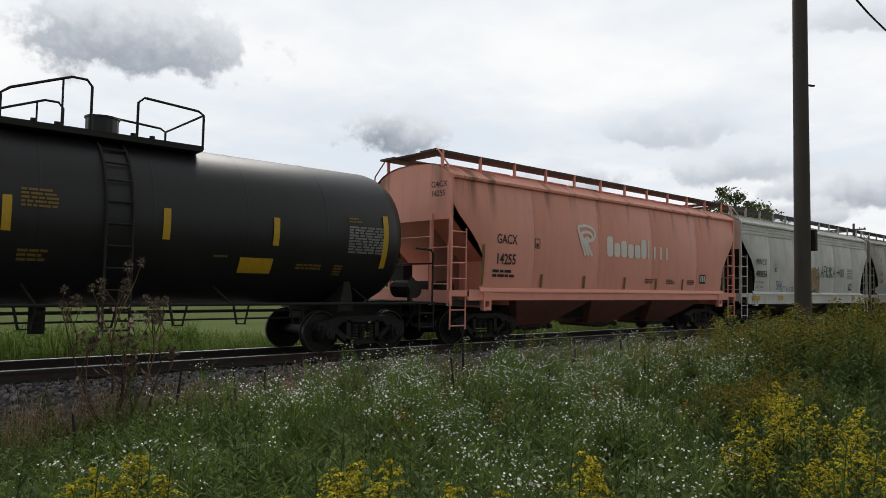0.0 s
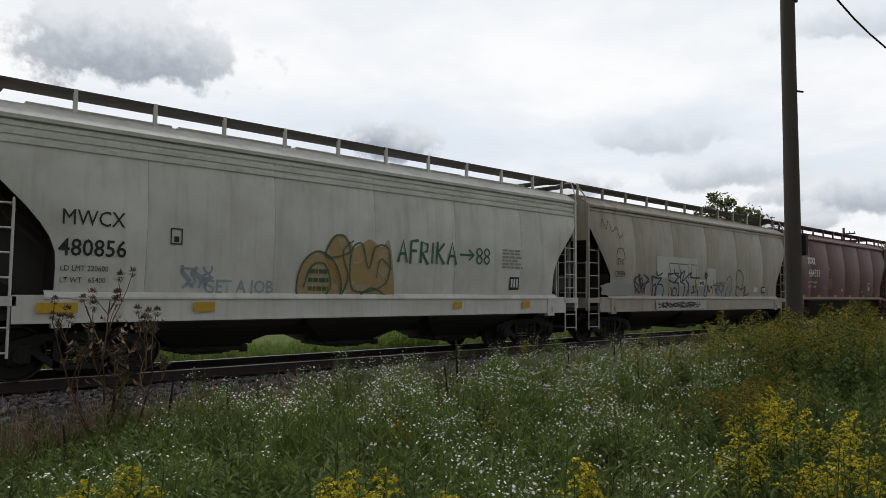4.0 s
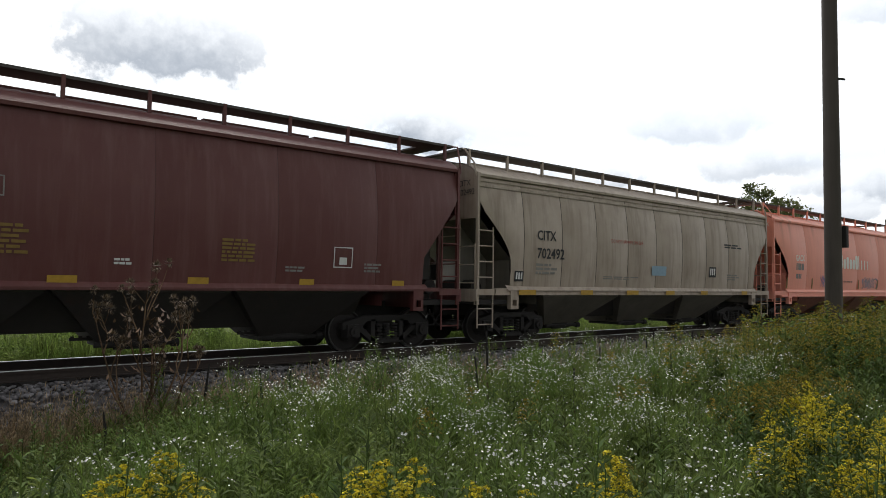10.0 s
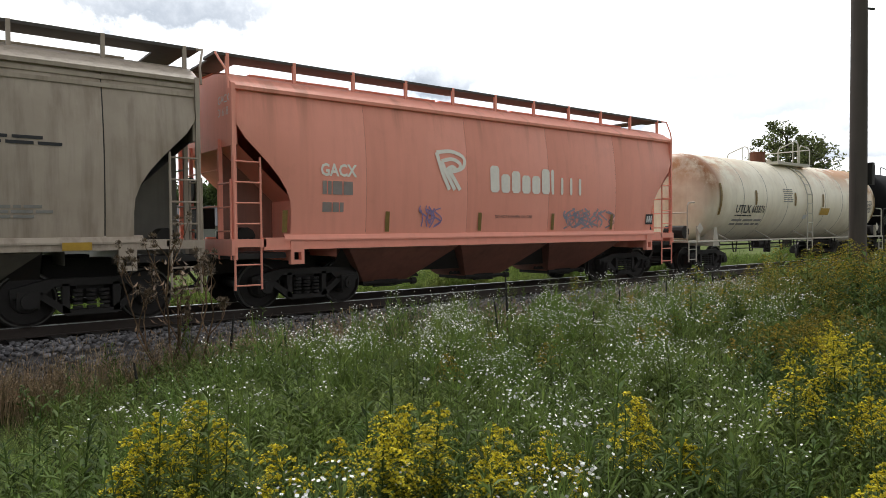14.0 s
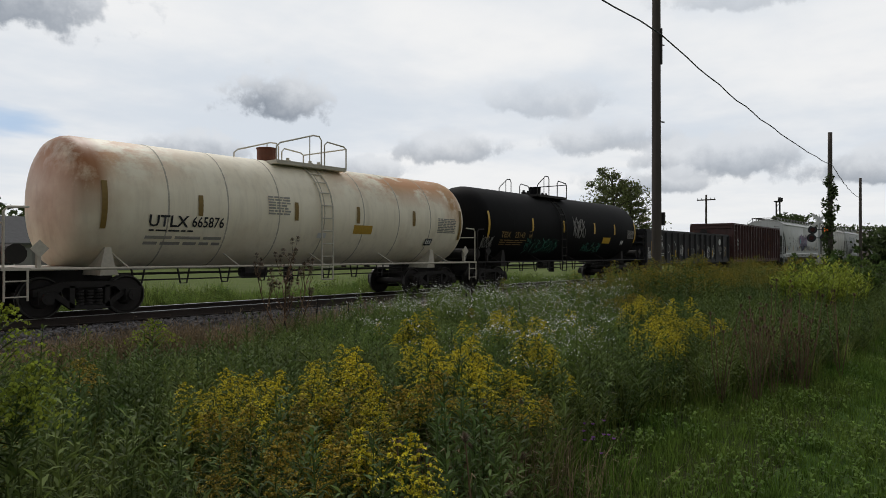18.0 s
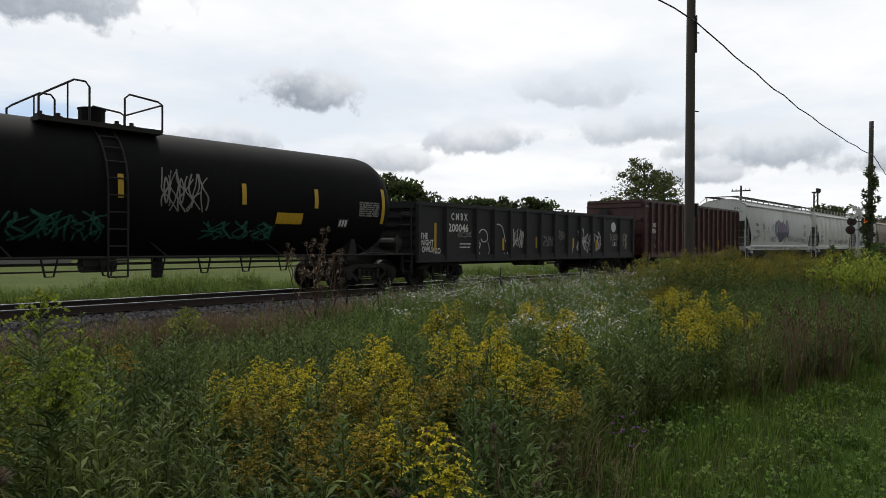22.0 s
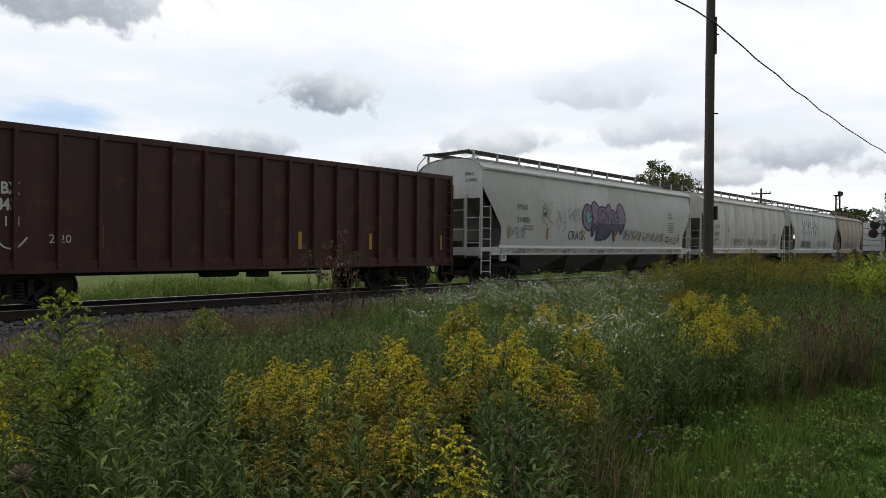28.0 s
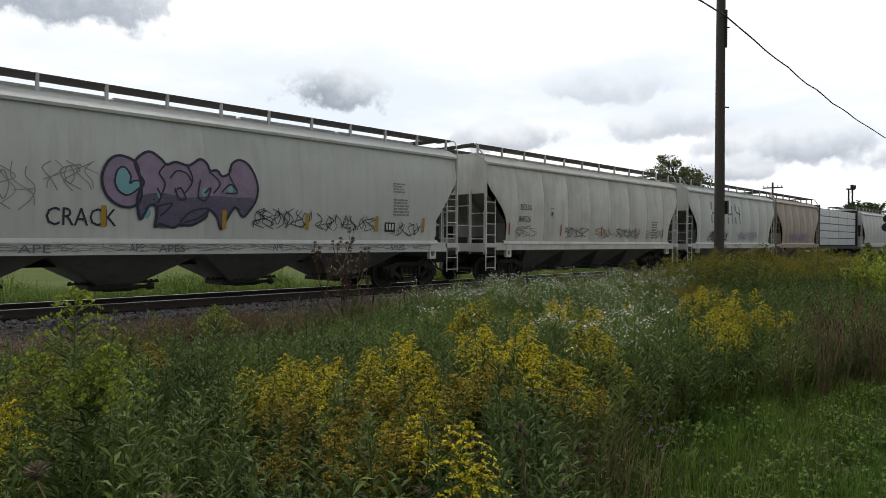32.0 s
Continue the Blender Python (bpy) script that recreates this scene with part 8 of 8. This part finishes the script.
scatter("brown_blades", "arching brown grass among the goldenrods", "grass",
        [grass_tuft(880 + i, 0.62, 16, 0.7, 0.006, 3) for i in range(4)],
        pick(110, 53, (-5, 1.5, -13, -10.5), lambda x, y: max(math.exp(-((x + 2.5) / 0.7) ** 2 - ((y + 12.15) / 0.4) ** 2), 0.3 * math.exp(-((x + 4.2) / 0.8) ** 2 - ((y + 11.9) / 0.6) ** 2)), lambda x, y, r: r.uniform(0.6, 1.1)), (M_RUSSET, M_RUSSET), 54)
scatter("edge_grass", "long drooping grass along the meadow's edge", "grass",
        [grass_tuft(850 + i, 0.30, 20, 0.5, 0.007) for i in range(5)],
        pick(1300, 19, (-4, 26, -14.6, -11), lambda x, y: math.exp(-((y - edge(x) + 0.1) / 0.75) ** 2), lambda x, y, r: r.uniform(0.5, 1.1)), (M_LAWNG,), 20)
scatter("brown_weeds", "rusty brown dried weeds at the meadow's edge", "weeds",
        [grass_tuft(900 + i, 1.2, 10, 0.5, 0.0045, 7) for i in range(5)],
        pick(15, 21, (0.6, 8.5, -13.6, -11.4), lambda x, y: math.exp(-((x - 3.6) / 1.3) ** 2 - ((y + 12.6) / 0.4) ** 2), lambda x, y, r: r.uniform(0.6, 1.15)), (M_RUSSET, M_RUSSET), 22)
scatter("pink_grass", "reddish seeding grass by the ballast", "grass",
        [grass_tuft(920 + i, 0.5, 14, 0.3, 0.009, 10) for i in range(3)],
        pick(300, 23, (-6, 8, -5.0, -2.4), lambda x, y: math.exp(-((x + 0.6) / 1.8) ** 2 - ((y + 3.4) / 0.5) ** 2), lambda x, y, r: r.uniform(0.7, 1.1)), (M_RUSSET, M_RUSSET), 24)
scatter("pale_weeds", "pale yellow-green leafy weeds among the flowers", "weeds",
        [leafy_stems(260 + i, 0.62 + 0.05 * i, 2, 26) for i in range(5)],
        pick(330, 41, (-8, 13, -13.0, -4.5), patchy(in_meadow, 0.9, 0.45, 0.8, 21), lambda x, y, r: r.uniform(0.7, 1.2)), (M_PALEWEED,), 42)

# ---- single plants that stand out ----
def dried_thistle(x, y, h, w, seed, label):
    rnd = random.Random(seed)
    p = new("dried_thistle")
    z0 = ground_height(x, y) - 0.03
    p.matrix_basis = pose(x, y, z0)
    tagged(p, label, "dried plant")
    heads = []
    bm = B()

    def grow(a, d, length, r, depth):
        pts = [a]
        q = a.copy()
        dd = d.copy()
        for k in range(4):
            dd = (dd + Vector((rnd.gauss(0, 0.15), rnd.gauss(0, 0.15), 0.14))).normalized()
            q = q + dd * length / 4
            pts.append(q.copy())
        for k, (s, e) in enumerate(zip(pts, pts[1:])):
            rod(bm, s, e, r * (1 - 0.12 * k), 5, r * (1 - 0.12 * (k + 1)))
        if depth == 0:
            heads.append((pts[-1], dd))
            return
        for k in range(rnd.choice((2, 3))):
            j = rnd.choice((2, 3, 4))
            side = Vector((rnd.gauss(0, 0.5), rnd.gauss(0, 0.35), 0.75)).normalized()
            grow(pts[j], (dd * 0.5 + side * 0.7).normalized(), length * rnd.uniform(0.35, 0.6), r * 0.6, depth - 1)

    for k in range(7):
        a = Vector((rnd.gauss(0, 0.06), rnd.gauss(0, 0.06), 0))
        d = Vector((w * 1.25 * (k - 3) / 7 + rnd.gauss(0, 0.05), rnd.gauss(0, 0.12), 1.0)).normalized()
        grow(a, d, h * rnd.uniform(0.46, 0.62) * (1 - 0.05 * abs(k - 3)), 0.018, 2)
    part("stem", bm, M_DRY, p)
    for q, d in heads:
        s = Sprig(rnd.random())
        r = rnd.uniform(0.075, 0.11)
        for i in range(110):
            n = Vector((rnd.gauss(0, 1), rnd.gauss(0, 1), rnd.gauss(0.35, 1))).normalized()
            s.leaf(n * r * 0.3, n * r * rnd.uniform(0.7, 1.05), 0.012, 0)
        v, f, m = s.arrays()
        o = mesh_from("seed_head", v, f, M_SEED, p)
        o.matrix_basis = Matrix.Translation(q)
    s = Sprig(seed + 1)
    for i in range(170):
        a = rnd.uniform(0, 6.28)
        z = h * rnd.uniform(0.1, 0.8)
        b = Vector((rnd.gauss(0, 0.18) * w, rnd.gauss(0, 0.15), z))
        s.leaf(b, b + Vector((0.13 * math.cos(a), 0.13 * math.sin(a), -0.06)), 0.035, 0, -0.02)
    v, f, m = s.arrays()
    mesh_from("withered_leaves", v, f, M_DRY, p)
    return p


dried_thistle(2.62, -3.3, 2.15, 1.25, 4, "tall dried brown thistle with bristly seed heads")


def tall_goldenrod(x, y, h, seed, label, stems=2):
    """A tall plant: leaves all the way up, then short arching sprays that shorten to a point."""
    p = new("goldenrod")
    p.matrix_basis = pose(x, y, ground_height(x, y) - 0.03, 0, 0, 30)
    tagged(p, label, "wild flower")
    r = random.Random(seed)
    for k in range(stems):
        s, bl = Sprig(seed + 2 * k), Sprig(seed + 2 * k + 1)
        a = r.uniform(0, 6.28)
        top = Vector((0.22 * math.cos(a), 0.22 * math.sin(a), h * r.uniform(0.68, 0.82))) if k else Vector((0.04, 0, h))
        s.stem([(0, 0, 0), top * 0.5, top], 0.014, 0)
        lance_leaves(s, Vector((0, 0, 0)), top, 90, 0.17, 0.024, 0.1, 0.92, 0.9)
        for i in range(26):
            t = 0.70 + 0.30 * i / 26
            q = top * t
            b = i * 2.4 + r.uniform(-0.3, 0.3)
            l = 0.30 * (1.02 - t) / 0.3 + 0.04
            d = Vector((math.cos(b), math.sin(b), 0))
            s.leaf(q, q + d * l * 0.8 + Vector((0, 0, l * 0.55)), 0.014, 0)
            for j in range(2, 10):
                e = q + d * (l * j / 9) + Vector((0, 0, l * (1.05 * j / 9 - 0.8 * (j / 9) ** 2)))
                for _ in range(3):
                    z = r.uniform(0.007, 0.013)
                    x_ = Vector((r.gauss(0, 1), r.gauss(0, 1), r.gauss(0, 1))).normalized() * z
                    y_ = x_.cross(Vector((r.gauss(0, 1), 1, r.gauss(0, 1)))).normalized() * z
                    e2 = e + Vector((r.gauss(0, 0.006), r.gauss(0, 0.006), r.gauss(0, 0.008)))
                    bl.quad(e2 - x_, e2 - y_, e2 + x_, e2 + y_, 0)
        v, f, m = s.arrays()
        mesh_from("leafy_stem", v, f, M_WEED, p)
        v, f, m = bl.arrays()
        tagged(mesh_from("plume", v, f, M_LIME, p, "yellow-green budding plume"), kind="stuff")
    return p


tall_goldenrod(-5.25, -10.75, 1.62, 900, "tall budding goldenrod standing above the weeds", 4)
tall_goldenrod(-2.9, -8.0, 1.2, 905, "slim budding goldenrod standing above the weeds", 1)


def mullein_stalk(x, y, h, seed):
    rnd = random.Random(seed)
    p = new("dry_stalk")
    p.matrix_basis = pose(x, y, ground_height(x, y) - 0.03, rnd.uniform(-4, 4), rnd.uniform(-8, 8))
    tagged(p, "dark dead flower stalk standing in the meadow", "dried plant", "dead stalks in the meadow")
    bm = B()
    rod(bm, (0, 0, 0), (0, 0, h * 0.62), 0.012, 6)
    part("stem", bm, M_DRY, p)
    bm = B()
    rings = []
    for k in range(19):
        z = h * (0.55 + 0.45 * k / 18)
        q = 0.023 * (1 - 0.028 * k) * (rnd.uniform(0.85, 1.15) if k % 2 else 0.7) * (0.3 if k in (0, 18) else 1.0)
        rings.append([(q * math.cos(a * math.pi / 3.5), q * math.sin(a * math.pi / 3.5), z) for a in range(8)])
    grid_of(bm, rings)
    part("seed_spike", bm, M_UNDER, p)


for i, (x, y, top) in enumerate([(6.5, -5.37, 0.82), (6.32, -5.45, 0.5), (5.48, -4.6, 0.05), (5.25, -4.5, 0.0), (8.6, -5.6, 0.5), (10.4, -5.2, 0.55), (11.2, -5.6, 0.6), (3.9, -3.9, 0.35), (4.3, -3.8, 0.3),
                                 (9.4, -6.4, 0.45), (3.2, -3.5, 0.4), (12.0, -4.4, 0.5), (2.0, -4.1, 0.1), (7.3, -6.2, 0.35), (13.4, -4.2, 0.6)]):
    mullein_stalk(x, y, top - GZ, 30 + i)


def dry_weed(x, y, h, seed, stem_m=None, big=1.0, stems=5):
    """A plant gone to seed: thin stems with dark bristly egg-shaped heads."""
    rnd = random.Random(seed)
    p = new("dried_weed")
    p.matrix_basis = pose(x, y, ground_height(x, y) - 0.03, 0, 0, rnd.uniform(0, 360))
    tagged(p, "thin dried weed with small dark seed heads", "dried plant", "dried weeds at the meadow's edge")
    for k in range(stems):
        bm = B()
        s = Sprig(seed + k)
        a, l = rnd.uniform(0, 6.28), rnd.uniform(0.05, 0.3)
        tip = Vector((l * math.cos(a), l * math.sin(a), h * rnd.uniform(0.6, 1.0)))
        bend = tip * 0.5 + Vector((rnd.gauss(0, 0.02), rnd.gauss(0, 0.02), 0.05))
        rod(bm, (0, 0, 0), bend, 0.0075, 4, 0.006)
        rod(bm, bend, tip, 0.006, 4, 0.004)
        w, t = 0.026 * big * rnd.uniform(0.8, 1.2), 0.042 * big
        for i in range(46):
            b, q = i * 2.4, (i + 0.5) / 46
            rad = w * math.sin(math.pi * min(0.95, q * 0.9 + 0.08)) ** 0.7
            o = tip + Vector((rad * math.cos(b), rad * math.sin(b), t * q - 0.01))
            s.leaf(tip + Vector((0, 0, t * q * 0.8 - 0.01)), o + Vector((0.3 * rad * math.cos(b), 0.3 * rad * math.sin(b), 0.014 * big)), 0.010 * big, 0)
        part("stem", bm, stem_m or M_DRY, p)
        v, f, m = s.arrays()
        mesh_from("seed_head", v, f, M_SEED if stems < 5 else M_DRY, p, "bristly seed head")


rw = random.Random(77)
for i in range(17):
    dry_weed(3.4 + rw.gauss(0, 0.9), -12.65 + rw.gauss(0, 0.3), rw.uniform(1.05, 1.6), 120 + i)
for i, (x, y) in enumerate(((-2.57, -12.05), (-3.24, -12.3), (-3.47, -12.16), (-3.32, -12.7), (-4.06, -12.47), (-2.9, -12.2), (-2.2, -11.9), (-3.7, -12.35), (-2.75, -12.45))):
    dry_weed(x, y, rw.uniform(0.80, 0.95), 200 + 7 * i, None, 1.25, 1 if i % 3 else 2)
for i, (x, y) in enumerate(((-5.35, -11.22), (-5.33, -11.86))):
    dry_weed(x, y, 0.9, 400 + 7 * i, M_STRAW, 2.0, 1)


def shrub(x, y, h, w, seed, material, label):
    rng = np.random.default_rng(seed)
    p = new("shrub")
    p.matrix_basis = pose(x, y, GZ - 0.05)
    tagged(p, label, "shrub")
    bm = B()
    tips = []
    for k in range(16):
        a, q = rng.uniform(0, 6.28), w / 2 * math.sqrt(rng.uniform(0, 1))
        t = (q * math.cos(a), q * math.sin(a), h * rng.uniform(0.6, 1.0) * (1 - 0.35 * (2 * q / w) ** 2))
        rod(bm, (t[0] * 0.25, t[1] * 0.25, 0), t, 0.014, 5, 0.005)
        tips += [(t, 0.17), ((t[0] * 0.75, t[1] * 0.75, t[2] * 0.75), 0.2), ((t[0] * 0.6, t[1] * 0.6, t[2] * 0.45), 0.2)]
    part("stems", bm, M_BARK, p)
    v, f = leaf_cloud(rng, tips, 2600, 0.065, 1.0)
    mesh_from("foliage", v, f, material, p)


def shoot_shrub(x, y, h, w, seed, material, label):
    """Many upright shoots set with long pointed leaves."""
    rnd = random.Random(seed)
    p = new("shrub")
    p.matrix_basis = pose(x, y, GZ - 0.05)
    tagged(p, label, "shrub")
    bm = B()
    s = Sprig(seed)
    for k in range(70):
        a, q = rnd.uniform(0, 6.28), w / 2 * math.sqrt(rnd.random())
        top = Vector((q * math.cos(a), q * math.sin(a), h * rnd.uniform(0.65, 1.0) * (1 - 0.3 * (2 * q / w) ** 2)))
        base = Vector((top.x * 0.7, top.y * 0.7, 0))
        rod(bm, base, top, 0.009, 4, 0.004)
        lance_leaves(s, base, top, 34, 0.24, 0.055, 0.3, 1.02, 1.2)
    part("stems", bm, M_BARK, p)
    v, f, m = s.arrays()
    mesh_from("foliage", v, f, material, p)


shoot_shrub(14.6, -11.25, 1.95, 2.4, 1, M_LIME, "yellow-green leafy shrub at the meadow's edge")
shoot_shrub(17.0, -11.3, 1.8, 2.2, 2, M_LIME, "yellow-green leafy shrub at the meadow's edge")
shrub(8.9, -3.9, 0.85, 0.6, 3, M_FEATHER, "small fresh green sapling by the ballast")
shrub(19.5, -10.5, 1.6, 3.0, 4, M_WEED, "dark green shrub at the meadow's edge")
shrub(21.0, -11.4, 1.9, 3.2, 6, M_WEED, "dark green shrub at the meadow's edge")
shrub(31.0, -10.2, 2.3, 4.0, 7, M_WEED, "dark green shrub near the crossing")
shrub(26.0, -9.5, 2.2, 4.0, 5, M_WEED, "dark green shrub near the crossing")


def knapweed(x, y, seed):
    rnd = random.Random(seed)
    p = new("knapweed")
    p.matrix_basis = pose(x, y, ground_height(x, y) - 0.02)
    tagged(p, "mauve knapweed flowering in the lawn's edge", "wild flower", "mauve knapweeds")
    for k in range(3):
        bm = B()
        s = Sprig(seed + k)
        t = Vector((rnd.gauss(0, 0.09), rnd.gauss(0, 0.09), rnd.uniform(0.25, 0.42)))
        rod(bm, (0, 0, 0), t, 0.004, 4)
        for i in range(12):
            b = i * 0.52
            s.leaf(t, t + Vector((0.022 * math.cos(b), 0.022 * math.sin(b), 0.018)), 0.009, 0)
        part("stem", bm, M_WEED, p)
        v, f, m = s.arrays()
        mesh_from("flower_head", v, f, M_MAUVE, p, "mauve flower head")


for i, (x, y) in enumerate(((-1.2, -12.25), (-0.9, -12.35), (-1.5, -12.6), (-1.35, -12.45))):
    knapweed(x, y, 300 + i)


# creeper on the second pole
rng_ = np.random.default_rng(8)
v, f = leaf_cloud(rng_, [((38.8 + rng_.normal(0, 0.12), -7.7 + rng_.normal(0, 0.12), 1.0 + 4.8 * k / 24), 0.28) for k in range(25)], 1500, 0.10, 1.0)
mesh_from("creeper", v - np.array([38.8, -7.7, GZ - 0.1]), f, M_LEAF_B, pole_b, "dark creeper climbing the pole")


# ---- loose stones on the near shoulder of the ballast ----
def ballast_stones():
    rnd = random.Random(5)
    shapes = []
    for k in range(5):
        bm = B()
        bmesh.ops.create_icosphere(bm, subdivisions=1, radius=0.034)
        for v in bm.verts:
            v.co *= 1 + rnd.uniform(-0.3, 0.3)
        bm.verts.index_update()
        shapes.append((np.array([v.co[:] for v in bm.verts]), np.array([[v.index for v in fc.verts] for fc in bm.faces])))
        bm.free()
    rng = np.random.default_rng(6)
    V, F, n0 = [], [], 0
    for v0, f0 in shapes:
        n = 1900
        x = rng.uniform(-7, 18, n)
        y = rng.uniform(-3.1, -0.4, n)
        z = np.where(y > -1.65, -0.185, -0.20 + (y + 1.65) * (GZ - 0.05 + 0.20) / (-1.35)) + 0.01
        a = rng.uniform(0, 6.28, n)
        s = rng.uniform(0.6, 1.35, n)
        q = v0[None] * s[:, None, None]
        p = np.stack([q[..., 0] * np.cos(a)[:, None] - q[..., 1] * np.sin(a)[:, None] + x[:, None], q[..., 0] * np.sin(a)[:, None] + q[..., 1] * np.cos(a)[:, None] + y[:, None], q[..., 2] * 0.8 + z[:, None]], -1)
        F.append((f0[None] + (np.arange(n) * len(v0))[:, None, None] + n0).reshape(-1, 3))
        V.append(p.reshape(-1, 3))
        n0 += n * len(v0)
    ob = mesh_from("ballast_stones", np.concatenate(V), np.concatenate(F), M_PEBBLE)
    tagged(ob, "loose grey crushed stones on the ballast shoulder", "stones", kind="stuff")


M_PEBBLE = leafy("grey_stones", (0.13, 0.125, 0.13), (0.20, 0.19, 0.195), 3.0, 0.0)
ballast_stones()


# ---- what moves ----
def motions():
    t = [0.5 * i for i in range(len(RUN))]
    for car, u in RUNNING:
        walk(car, [(a, pose(u - s, CAR_Y, 0)) for a, s in zip(t, RUN)])
    fine = [0.1 * i for i in range(321)]
    gone = np.interp(fine, t, RUN)
    for wheel, x in WHEELS:
        walk(wheel, [(a, pose(x, 0, 0.42, 0, -math.degrees(s / 0.42), 0)) for a, s in zip(fine, gone)])


motions()
